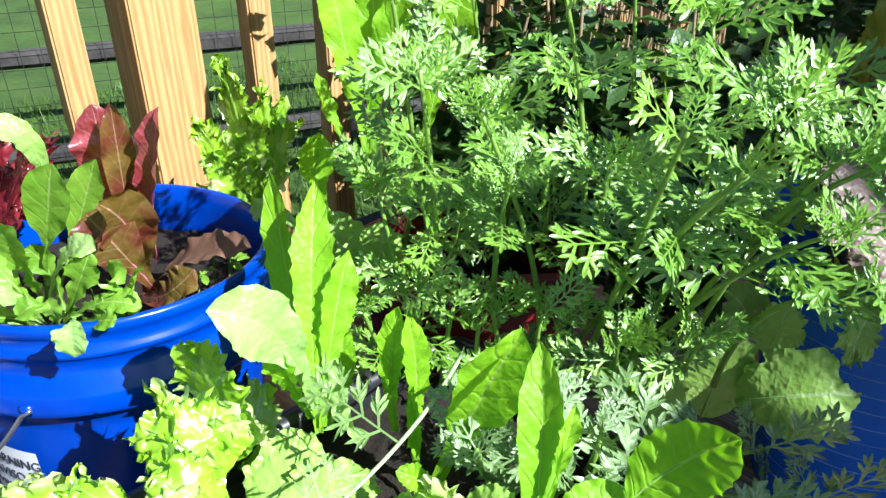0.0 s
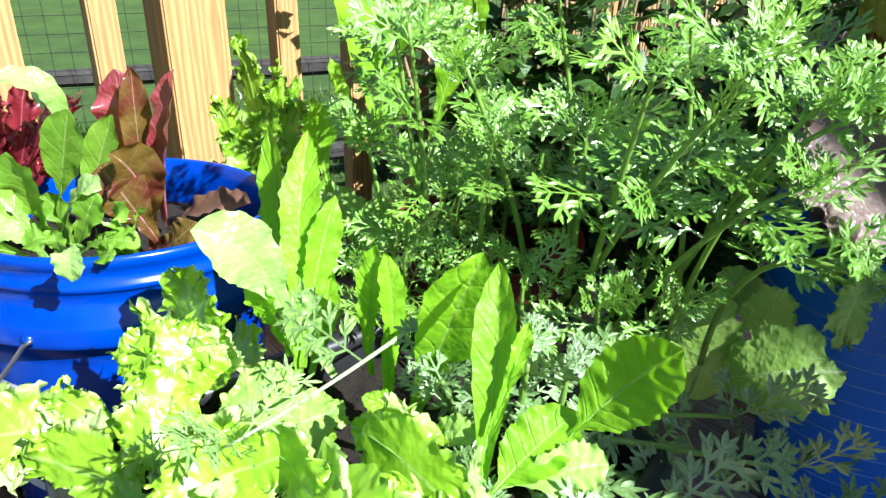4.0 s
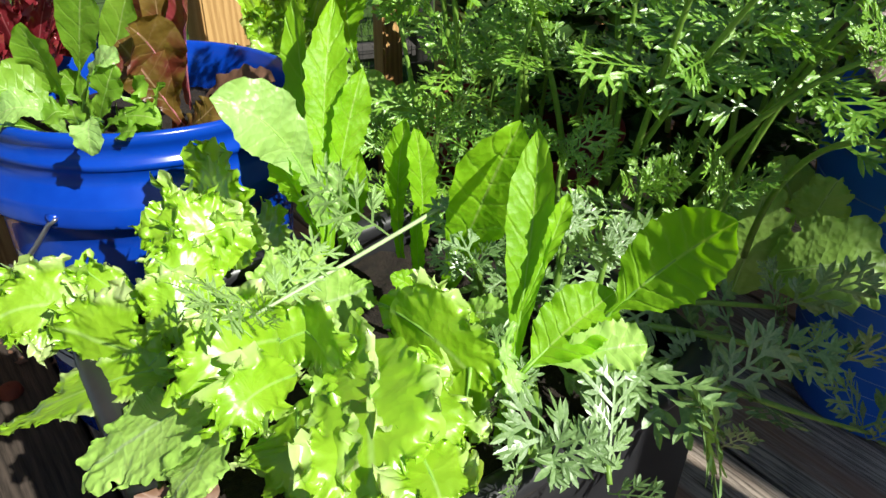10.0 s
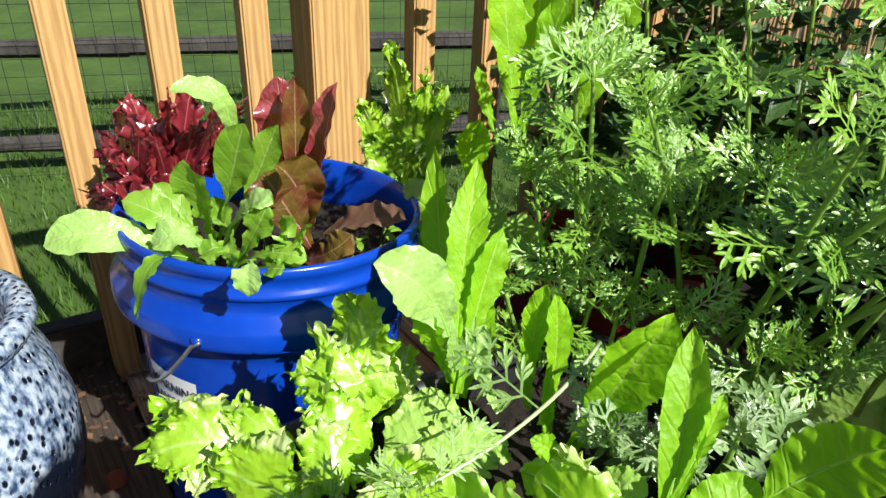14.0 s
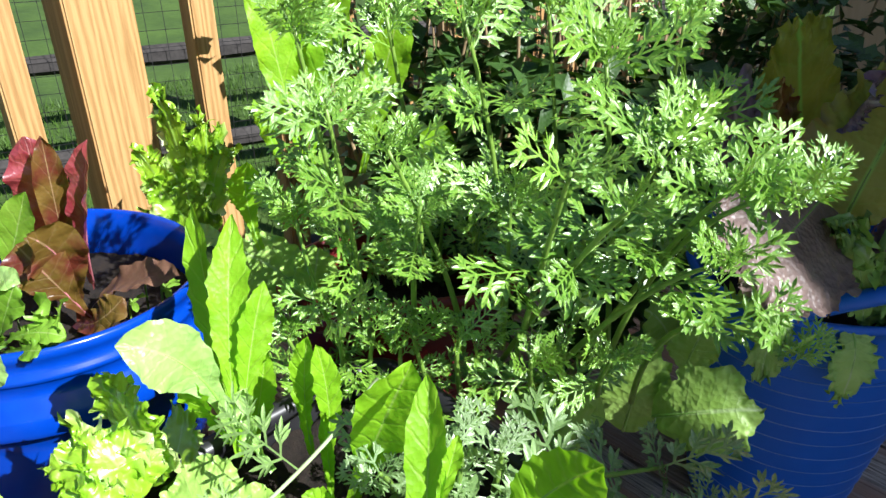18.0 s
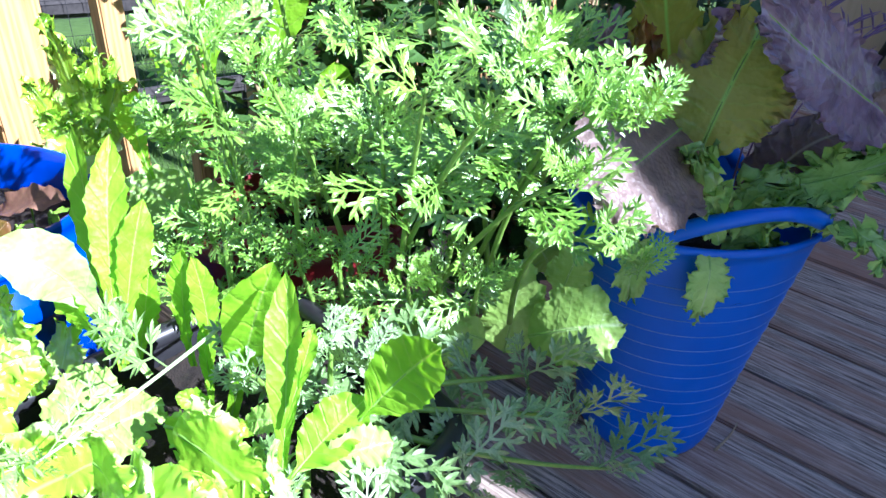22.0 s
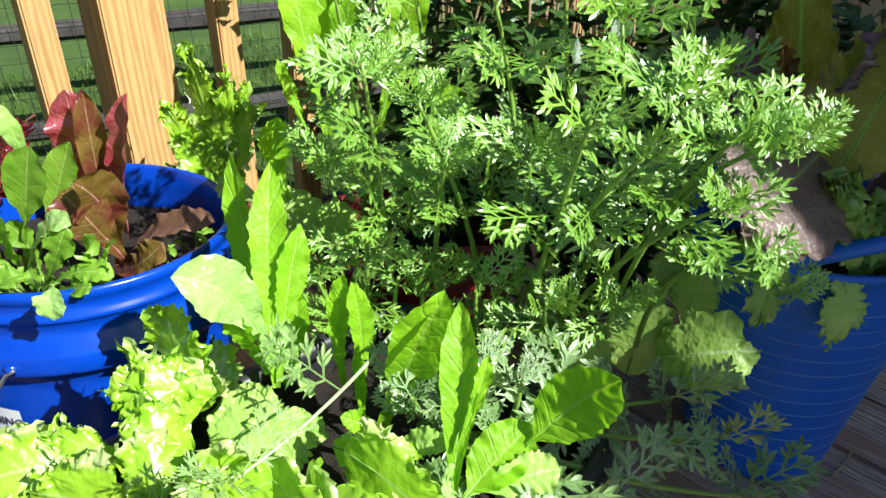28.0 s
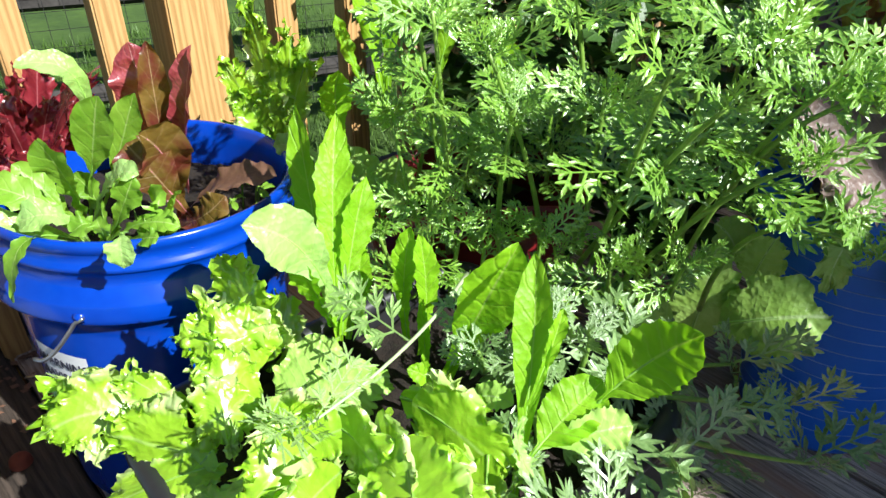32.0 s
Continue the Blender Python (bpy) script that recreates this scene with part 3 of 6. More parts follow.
def outer_edge(v):
    """How far along the boards the deck's railing edge lies, for a board at v across."""
    # the railing's line: POST_AT + k * RAIL; boards run across it
    p = POST_AT + OUT * 0.03
    d = RAIL.x * ALONG.y - RAIL.y * ALONG.x
    q = ACROSS * v - p
    k = (q.x * ALONG.y - q.y * ALONG.x) / d
    return (p + RAIL * k - ACROSS * v).dot(ALONG)


deck = tagged(new("floor"), "weathered grey-brown wooden deck boards with dark gaps", "deck", kind="structure")
PITCH, FIRST = 0.1435, 0.149
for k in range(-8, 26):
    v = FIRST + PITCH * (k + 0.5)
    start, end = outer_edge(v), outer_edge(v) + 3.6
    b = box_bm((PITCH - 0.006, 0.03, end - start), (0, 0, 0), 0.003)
    # boards below k = 0 take the copy with shade painted in
    m = part("plank", b, M_SHADEDECK if k < 0 else M_DECK, deck, smooth=False)
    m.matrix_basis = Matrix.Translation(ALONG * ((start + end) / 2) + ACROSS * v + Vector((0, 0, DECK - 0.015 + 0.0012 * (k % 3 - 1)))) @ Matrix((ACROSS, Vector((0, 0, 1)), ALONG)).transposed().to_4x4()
b = box_bm((6.0, 4.2, 0.04), (0, 0, 0))
under = linked("deck_frame", b, M_DARKWOOD, False)
under.matrix_world = Matrix.Translation(POST_AT + RAIL * 1.2 - OUT * 2.12 + Vector((0, 0, DECK - 0.09))) @ Matrix.Rotation(RAIL_WAY, 4, 'Z')
tagged(under, "dark timber frame under the deck boards", "frame", kind="structure")

railing = thing("deck_railing", POST_AT + Vector((0, 0, DECK)), "honey-coloured treated pine deck railing with square balusters and a post", "railing", kind="structure")


def upright(name, at, size, low, high, label="", turn=0.0):
    b = box_bm((size, size, high - low), (0, 0, 0), 0.003)
    ob = part(name, b, M_PINE, railing, label, False)
    ob.matrix_basis = Matrix.Translation(Vector(at) - railing.location + Vector((0, 0, (low + high) / 2))) @ Matrix.Rotation(RAIL_WAY + turn, 4, 'Z')
    return ob


upright("post", POST_AT, 0.089, LAWN, 1.02, "wide pine post with fine grain")
for s in (0.113, 0.236, 0.36, 0.485, 0.61, 0.735, 0.86, -0.152, -0.28, -0.407, -0.533, -0.66, -0.787, -0.914, -1.04, -1.166, -1.293):
    upright("baluster", POST_AT - RAIL * s + OUT * 0.004, 0.038, -0.06, 0.98)
# bottom rail: dark wood instead of pine, standing in for shade down there
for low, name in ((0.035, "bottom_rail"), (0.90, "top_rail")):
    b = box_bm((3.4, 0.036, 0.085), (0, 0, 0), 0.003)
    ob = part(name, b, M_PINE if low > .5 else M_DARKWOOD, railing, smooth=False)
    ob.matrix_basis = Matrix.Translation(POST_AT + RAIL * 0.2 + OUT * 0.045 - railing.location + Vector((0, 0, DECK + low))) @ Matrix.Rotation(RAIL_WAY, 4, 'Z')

# split-rail fence with wire mesh on the lawn
F0, F1 = Vector((-2.14, 2.50, 0)), Vector((-0.73, 3.25, 0))
FW = (F1 - F0).normalized()
fence = thing("split_rail_fence", F0 + Vector((0, 0, LAWN)), "old dark split-rail fence with square wire mesh on the lawn", "fence")
for k, (at, r) in enumerate(((-1.6, .055), (1.75, .055), (4.9, .055))):
    base = F0 + FW * at
    line = [(base.x, base.y, LAWN - .1), (base.x + .01, base.y, 0.2), (base.x, base.y + .01, 0.9)]
    held(linked("post", tube_bm(line, [r * 1.1, r, r * .9], 8), M_DARKWOOD), fence)
for z in (-0.40, 0.0, 0.42):
    for a, b_ in ((-3.0, 0.2), (0.1, 1.8), (1.7, 4.95), (4.85, 8.0)):
        p, q = F0 + FW * a, F0 + FW * b_
        pts = [p.lerp(q, i / 6) + Vector((0, 0, z + .02 * noise.noise(Vector((a + i, z, 3))))) for i in range(7)]
        held(linked("rail", tube_bm(pts, [.042 + .012 * noise.noise(Vector((i * 1.3, a, z))) for i in range(7)], 7), M_DARKWOOD, False), fence)
bm = bmesh.new()
off = Vector((FW.y, -FW.x, 0)) * 0.06
for i in range(150):
    p = F0 + FW * (-3 + i * .072) + off
    tube_bm([(p.x, p.y, LAWN), (p.x, p.y, 0.75)], 0.0014, 3, bm, False)
for j in range(19):
    p, q = F0 + FW * -3 + off, F0 + FW * 7.8 + off
    z = LAWN + .03 + j * .07
    tube_bm([(p.x, p.y, z), (q.x, q.y, z)], 0.0014, 3, bm, False)
held(linked("wire_mesh", bm, M_MESH, False), fence)["kind"] = "stuff"

# two unseen blockers added for shade: a tall far-side one, a low one
SIDE = Vector((0.839, -0.545, 0)).normalized()
EDGE = Vector((0.545, 0.839, 0)).normalized()


def block(name, size, centre, label):
    ob = linked(name, box_bm(size, (0, 0, 0), 0.01), M_BLOCKER, False)
    ob.matrix_world = Matrix.Translation(centre) @ Matrix.Rotation(math.atan2(EDGE.y, EDGE.x), 4, 'Z')
    return tagged(ob, label, "wall", kind="structure")


block("shade_blocker_east", (3.4, 0.3, 3.6), EDGE * (0.71 + 1.7) + SIDE * 3.2 + Vector((0, 0, 1.55)), "unseen plain pale wall added to shade the deck's far side")
block("shade_blocker_south", (0.25, 0.10, 1.20), EDGE * 0.57 + SIDE * 0.95 + Vector((0, 0, DECK + 0.60)), "unseen low pale block added to shade the low plants at right")


# ---- pots ----
def bucket(at, tilt):
    e = thing("bucket", at, "bright blue plastic five-gallon bucket planted with salad leaves", "bucket")
    e.matrix_basis = Matrix.Translation(at) @ tilt
    H = 0.385
    r = lambda z: 0.130 + 0.021 * z / H
    prof = [(0.001, 0.0), (0.118, 0.0), (0.126, 0.004), (0.130, 0.012), (r(.25), .25), (r(.268), .268),
            (.1480, .2965), (.1640, .2985), (.1656, .301), (.1660, .305), (.1660, .318), (.1648, .3215), (.1555, .334), (.1540, .337), (.1540, .350),
            (.1575, .352), (.1575, .357), (.1545, .359), (.1545, .371), (.1575, .374), (.1580, .381), (.1560, .3845), (.1530, .3845), (.1505, .381), (.1465, .36), (.1405, .25)]
    part("body", lathe_bm(prof, 96), M_BLUE, e)
    o = part("soil", soil_bm(.1455, 1, 3), M_SOIL, e)
    o.location = (0, 0, .33)
    a0 = radians(-88)
    ear = Vector((math.cos(a0) * .164, math.sin(a0) * .164, .310))
    lug = tube_bm([ear * .985, ear * 1.010], [.0065, .005], 12)
    part("handle_ear", lug, M_BLUE, e)
    pts = [ear + Vector((.005, -.004, 0))]
    for i in range(1, 12):
        k = i / 11
        pts.append(ear + Vector((-.060 * k, -.018 * math.sin(k * 2) + .02 * k, -.062 * math.sin(k * 1.5))))
    part("handle", tube_bm(pts, .0021, 8), M_STEEL, e, "bent galvanised wire bucket handle")
    # warning label: a thin curved sheet with a heading and bars for the small print
    lab = bmesh.new()
    A0, A1, Z0, Z1 = radians(-125), radians(-96), .105, .238
    ring = []
    for i in range(15):
        a = A0 + (A1 - A0) * i / 14
        ring.append([lab.verts.new((math.cos(a) * (r(z) + .0006), math.sin(a) * (r(z) + .0006), z)) for z in (Z0, Z1)])
    for p, q in zip(ring, ring[1:]):
        lab.faces.new((p[0], q[0], q[1], p[1]))
    sheet = part("label", lab, M_LABEL, e, "white printed warning label")

    def on_side(ob, a, z, grow=0.0015):
        rad = r(z) + grow
        ob.parent = sheet
        ob.matrix_basis = Matrix.Translation((math.cos(a) * rad, math.sin(a) * rad, z)) @ Matrix.Rotation(a + math.pi / 2, 4, 'Z') @ Matrix.Rotation(math.pi / 2, 4, 'X')
        return ob

    for text, z, a, size in (("WARNING", .216, -109.5, .0145), ("AVISO", .197, -112, .0145), ("AVERTISSEMENT", .180, -110.5, .0090)):
        cu = bpy.data.curves.new("lettering", 'FONT')
        cu.body, cu.size, cu.align_x, cu.extrude = text, size, 'CENTER', 0.0003
        tmp = bpy.data.objects.new("lettering", cu)
        me = bpy.data.meshes.new_from_object(tmp)
        bpy.data.objects.remove(tmp)
        for v in me.vertices:                          # bent round the bucket
            aa = v.co.x / r(z)
            v.co = Vector((math.sin(aa) * r(z), v.co.y, v.co.z - r(z) * (1 - math.cos(aa))))
        me.materials.append(M_INK)
        on_side(new("lettering", me), radians(a), z)
    for i, z in enumerate((.168, .160, .152, .144, .136, .128, .120)):
        on_side(linked("print_bar", box_bm((.048 - .006 * (i % 2), .0028, .0012)), M_INK, False), radians(-110.5), z, .0002)
    for z in (.220, .201):
        tri = bmesh.new()
        vs = [tri.verts.new(c) for c in ((-.008, -.006, 0), (.008, -.006, 0), (0, .008, 0))]
        tri.faces.new(vs)
        on_side(linked("warning_triangle", tri, M_INK, False), radians(-123), z, .0012)
    return e


BUCKET = (-0.327, 0.652, DECK)
bucket(BUCKET, Euler((radians(-4.0), radians(1.0), 0)).to_matrix().to_4x4() @ Matrix.Diagonal((1.03, 1.03, 1.0, 1)))


def tub(at, size, mat, line, label, turn, lift=0.0, grips=2):
    """A flexible tub: size is its rim's radius; the foot is two thirds as wide."""
    e = thing("garden_tub", at, label, "tub")
    H, R = 0.36, size
    foot = 0.68 * R
    lump = lambda a, z: 1 + 0.10 * math.cos(2 * (a - turn - math.pi / 2)) * z / H
    wall = lambda z: foot + (R - foot) * (z / H) ** 1.12
    prof = [(.001, .004), (foot * .9, .0), (foot * .97, .004), (foot, .012)]
    prof += [(wall(.015 + .335 * i / 29), .015 + .335 * i / 29) for i in range(1, 30)]
    prof += [(R + .003, .352), (R + .005, .357), (R + .004, .362), (R - .001, .3625), (R - .004, .357), (wall(.30) - .005, .30), (wall(.24) - .006, .24)]
    part("body", lathe_bm(prof, 96, 1.0, lump), mat, e)
    for i in range(12):
        z = .045 + .0235 * i
        ring = []
        for k in range(97):
            a = 2 * math.pi * k / 96
            rr = (wall(z) + .0003) * lump(a, z)
            ring.append((rr * math.cos(a), rr * math.sin(a), z))
        part("rib", tube_bm(ring, .00075, 4, caps=False), line, e)
    for mid in (turn, turn + math.pi)[:grips]:
        pts = []
        for k in range(21):
            a = mid + radians(50) * (k / 10 - 1)
            up = math.sin(math.pi * k / 20)
            rr = (R + .012 * up) * lump(a, H)
            pts.append((rr * math.cos(a), rr * math.sin(a), .356 + (.044 + lift) * up ** .8))
        part("handle", tube_bm(pts, [.0075 + .004 * abs(k / 10 - 1) for k in range(21)], 10), mat, e)
    o = part("soil", soil_bm(wall(.285) - .010, 1, 5), M_SOIL, e)
    o.location = (0, 0, .285)
    return e


tub((0.530, 0.793, DECK), 0.141, M_TUB, M_TUBLINE, "flexible bright blue plastic garden tub with moulded ribs and greens", radians(-80), 0.012)
red_tub = tub((0.037, 0.805, DECK), 0.128, M_RED, M_RED, "flexible dark red plastic garden tub half hidden by feathery leaves", radians(-75), 0.0, 1)
red_tub.scale = (1, 1, 0.88)

# glazed pot
def glazed():
    m = material("pitted_blue_glaze", (.4, .46, .55), 0.16)
    v = coords(m, (1, 1, 0.6))
    vor = node(m, "ShaderNodeTexVoronoi", Scale=125.0, Randomness=1.0)
    wire(m, v, vor.inputs["Vector"])
    pits = ramp(m, vor.outputs[0], [(0.22, (1, 1, 1)), (0.36, (0, 0, 0))])
    tone = ramp(m, noised(m, v, 130, 3), [(0.34, (.03, .05, .11)), (.47, (.17, .23, .33)), (0.62, (.42, .49, .58))])
    dark = ramp(m, noised(m, v, 11, 3), [(0.54, (0, 0, 0)), (0.58, (1, 1, 1))])
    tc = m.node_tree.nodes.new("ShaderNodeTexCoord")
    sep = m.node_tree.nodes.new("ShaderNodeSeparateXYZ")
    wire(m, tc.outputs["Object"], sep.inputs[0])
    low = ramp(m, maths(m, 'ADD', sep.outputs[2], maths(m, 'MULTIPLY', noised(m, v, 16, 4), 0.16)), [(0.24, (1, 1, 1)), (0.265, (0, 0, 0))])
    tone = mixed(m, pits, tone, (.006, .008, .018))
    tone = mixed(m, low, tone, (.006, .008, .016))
    wire(m, tone, base_of(m))
    bumped(m, maths(m, 'MULTIPLY', pits, -1.0), 0.8, 0.003)
    return m


M_GLAZE = glazed()
POT = (-0.592, 0.435, DECK)
pot = thing("glazed_pot", POT, "round blue-grey ceramic pot with a pitted glaze and dark foot", "pot")
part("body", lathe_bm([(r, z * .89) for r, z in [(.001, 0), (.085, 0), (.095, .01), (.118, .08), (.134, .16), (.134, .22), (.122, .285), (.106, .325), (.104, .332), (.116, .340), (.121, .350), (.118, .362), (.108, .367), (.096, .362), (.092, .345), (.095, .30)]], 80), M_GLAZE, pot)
o = part("soil", soil_bm(.095, 1, 8), M_SOIL, pot)
o.location = (0, 0, .280)

# black planter with a rolled lip
P_WAY = math.atan2(.401 - .301, .186 - .087)
planter_c = Vector((0.007, 0.427, DECK))
planter = thing("planter_box", planter_c, "black plastic planter box with a glossy lip, crowded with salad", "planter")
planter.rotation_euler = (0, 0, P_WAY)
PL, PW, PH = 0.365, 0.286, 0.30
for name, size, at in (("side_wall", (PL, .006, PH), (0, -PW / 2, PH / 2)), ("side_wall", (PL, .006, PH), (0, PW / 2, PH / 2)),
                       ("end_wall", (.006, PW, PH), (-PL / 2, 0, PH / 2)), ("end_wall", (.006, PW, PH), (PL / 2, 0, PH / 2)), ("bottom", (PL, PW, .006), (0, 0, .003))):
    part(name, box_bm(size, at, .002), M_BLACK, planter, smooth=False)
ring = []
for i in range(65):
    a = 2 * math.pi * i / 64
    c, s = math.cos(a), math.sin(a)
    ring.append((math.copysign(abs(c) ** .22, c) * (PL / 2 + .004), math.copysign(abs(s) ** .22, s) * (PW / 2 + .004), PH))
part("lip", tube_bm(ring, .011, 12, caps=False), M_BLACK, planter, "glossy black rolled lip")
o = part("soil", soil_bm(0, 1, 2, rect=(PL - .01, PW - .01)), M_SOIL, planter)
o.location = (0, 0, PH - .025)



# ---- plants ----

fr_a = thing("frilly_lettuce", (-0.145, 0.405, 0.33), "pale green frilly loose-leaf lettuce glowing in the sun", "lettuce", "frilly lettuces")
ruffled(fr_a, [(-0.126, 0.460, 0.353), (-0.133, 0.472, 0.396), (-0.142, 0.475, 0.447)], 0.090, (-0.45, -0.8, 0.35), M_LETTUCE, rib=M_RIB, seed=101, frill=0.0055, cut=0.10, cuts=26, crumple=0.003, sweep=0.28)
ruffled(fr_a, [(-0.129, 0.480, 0.321), (-0.124, 0.518, 0.337), (-0.118, 0.525, 0.377)], 0.054, (-0.45, -0.8, 0.35), M_LETTUCE, rib=M_RIB, seed=102, frill=0.003, cut=0.08, cuts=18, crumple=0.0025, sweep=0.24)
ruffled(fr_a, [(-0.120, 0.420, 0.371), (-0.130, 0.415, 0.423), (-0.179, 0.430, 0.413)], 0.065, (0.45, -0.6, 0.65), M_LETTUCE, rib=M_RIB, seed=103, frill=0.0075, cut=0.12, cuts=32, crumple=0.003, sweep=0.34)
ruffled(fr_a, [(-0.115, 0.430, 0.375), (-0.121, 0.425, 0.412), (-0.152, 0.440, 0.432)], 0.056, (0.45, -0.6, 0.65), M_LETTUCE, rib=M_RIB, seed=104, frill=0.0075, cut=0.12, cuts=32, crumple=0.003, sweep=0.34)
ruffled(fr_a, [(-0.107, 0.400, 0.367), (-0.124, 0.382, 0.404), (-0.152, 0.395, 0.407)], 0.063, (0.45, -0.6, 0.65), M_LETTUCE, rib=M_RIB, seed=105, frill=0.0075, cut=0.12, cuts=32, crumple=0.003, sweep=0.34)
ruffled(fr_a, [(-0.103, 0.390, 0.360), (-0.120, 0.362, 0.406), (-0.151, 0.365, 0.357)], 0.057, (0.45, -0.6, 0.65), M_LETTUCE, rib=M_RIB, seed=106, frill=0.0075, cut=0.12, cuts=32, crumple=0.003, sweep=0.34)
ruffled(fr_a, [(-0.167, 0.400, 0.352), (-0.203, 0.395, 0.382), (-0.219, 0.410, 0.377)], 0.032, (0.45, -0.6, 0.65), M_LETTUCE, rib=M_RIB, seed=107, frill=0.0075, cut=0.12, cuts=32, crumple=0.003, sweep=0.34)
ruffled(fr_a, [(-0.188, 0.400, 0.338), (-0.234, 0.380, 0.383), (-0.276, 0.360, 0.345)], 0.065, (0.45, -0.6, 0.65), M_LETTUCE, rib=M_RIB, seed=108, frill=0.0075, cut=0.12, cuts=32, crumple=0.003, sweep=0.34)
ruffled(fr_a, [(-0.202, 0.410, 0.345), (-0.256, 0.415, 0.358), (-0.293, 0.400, 0.351)], 0.033, (0.45, -0.6, 0.65), M_LETTUCE, rib=M_RIB, seed=109, frill=0.0075, cut=0.12, cuts=32, crumple=0.003, sweep=0.34)
ruffled(fr_a, [(-0.136, 0.370, 0.340), (-0.165, 0.352, 0.355), (-0.214, 0.365, 0.361)], 0.080, (-0.45, -0.8, 0.35), M_LETTUCE, rib=M_RIB, seed=110, frill=0.0055, cut=0.10, cuts=26, crumple=0.003, sweep=0.28)
ruffled(fr_a, [(-0.126, 0.360, 0.340), (-0.139, 0.338, 0.363), (-0.240, 0.325, 0.299)], 0.045, (-0.4, -0.3, 0.85), M_LETTUCE, rib=M_RIB, seed=111, frill=0.003, cut=0.08, cuts=18, crumple=0.0025, sweep=0.24)
ruffled(fr_a, [(-0.132, 0.360, 0.355), (-0.143, 0.347, 0.346), (-0.166, 0.345, 0.314)], 0.043, (-0.45, -0.8, 0.35), M_LETTUCE, rib=M_RIB, seed=112, frill=0.003, cut=0.08, cuts=18, crumple=0.0025, sweep=0.24)

fr_b = thing("frilly_lettuce", (-0.06, 0.345, 0.33), "pale green frilly lettuce with sunlit crinkled edges", "lettuce", "frilly lettuces")
ruffled(fr_b, [(-0.085, 0.340, 0.361), (-0.102, 0.292, 0.356), (-0.146, 0.275, 0.330)], 0.080, (-0.5, -0.35, 0.8), M_SHADELEAF, rib=M_RIB, seed=113, frill=0.003, cut=0.08, cuts=18, crumple=0.0025, sweep=0.24)
ruffled(fr_b, [(-0.069, 0.320, 0.359), (-0.052, 0.255, 0.377), (-0.075, 0.250, 0.348)], 0.047, (-0.5, -0.3, 0.8), M_SHADELEAF, rib=M_RIB, seed=114, frill=0.003, cut=0.08, cuts=18, crumple=0.0025, sweep=0.24)
ruffled(fr_b, [(-0.044, 0.350, 0.388), (-0.054, 0.300, 0.425), (-0.077, 0.290, 0.386)], 0.060, (0.45, -0.6, 0.65), M_LETTUCE, rib=M_RIB, seed=115, frill=0.0075, cut=0.12, cuts=32, crumple=0.003, sweep=0.34)
ruffled(fr_b, [(-0.049, 0.370, 0.376), (-0.064, 0.365, 0.400), (-0.089, 0.340, 0.384)], 0.050, (-0.45, -0.8, 0.35), M_LETTUCE, rib=M_RIB, seed=116, frill=0.0055, cut=0.10, cuts=26, crumple=0.003, sweep=0.28)
ruffled(fr_b, [(-0.026, 0.330, 0.381), (-0.037, 0.277, 0.416), (-0.045, 0.275, 0.382)], 0.042, (0.45, -0.6, 0.65), M_LETTUCE, rib=M_RIB, seed=117, frill=0.0075, cut=0.12, cuts=32, crumple=0.003, sweep=0.34)
ruffled(fr_b, [(-0.019, 0.310, 0.378), (-0.000, 0.268, 0.396), (-0.007, 0.255, 0.355)], 0.081, (-0.4, -0.3, 0.85), M_LETTUCE, rib=M_RIB, seed=118, frill=0.0055, cut=0.10, cuts=26, crumple=0.003, sweep=0.28)
ruffled(fr_b, [(-0.052, 0.380, 0.377), (-0.012, 0.350, 0.396), (0.005, 0.320, 0.383)], 0.057, (-0.45, -0.8, 0.35), M_LETTUCE, rib=M_RIB, seed=119, frill=0.0055, cut=0.10, cuts=26, crumple=0.003, sweep=0.28)
ruffled(fr_b, [(-0.017, 0.370, 0.386), (-0.048, 0.360, 0.386), (-0.066, 0.350, 0.360)], 0.045, (0.45, -0.6, 0.65), M_LETTUCE, rib=M_RIB, seed=120, frill=0.0075, cut=0.12, cuts=32, crumple=0.003, sweep=0.34)
ruffled(fr_b, [(-0.098, 0.420, 0.338), (-0.078, 0.440, 0.360), (-0.050, 0.460, 0.374)], 0.069, (-0.45, -0.8, 0.35), M_SHADELEAF, rib=M_RIB, seed=121, frill=0.003, cut=0.08, cuts=18, crumple=0.0025, sweep=0.24)
ruffled(fr_b, [(-0.079, 0.420, 0.341), (-0.048, 0.430, 0.354), (-0.010, 0.440, 0.368)], 0.058, (-0.45, -0.8, 0.35), M_SHADELEAF, rib=M_RIB, seed=122, frill=0.003, cut=0.08, cuts=18, crumple=0.0025, sweep=0.24)

fr_c = thing("frilly_lettuce", (0.03, 0.325, 0.33), "broad pale green lettuce with ruffled bright edges", "lettuce", "frilly lettuces")
ruffled(fr_c, [(0.015, 0.350, 0.398), (0.032, 0.280, 0.411), (0.043, 0.250, 0.380)], 0.086, (-0.2, -0.55, 0.8), M_LETTUCE, rib=M_RIB, seed=123, frill=0.0055, cut=0.10, cuts=26, crumple=0.003, sweep=0.28)
ruffled(fr_c, [(0.029, 0.350, 0.396), (0.066, 0.285, 0.409), (0.076, 0.280, 0.369)], 0.057, (0.45, -0.6, 0.65), M_LETTUCE, rib=M_RIB, seed=124, frill=0.0075, cut=0.12, cuts=32, crumple=0.003, sweep=0.34)
ruffled(fr_c, [(0.023, 0.360, 0.391), (0.036, 0.320, 0.390), (0.052, 0.320, 0.401)], 0.061, (0.45, -0.6, 0.65), M_LETTUCE, rib=M_RIB, seed=125, frill=0.0055, cut=0.10, cuts=26, crumple=0.003, sweep=0.28)
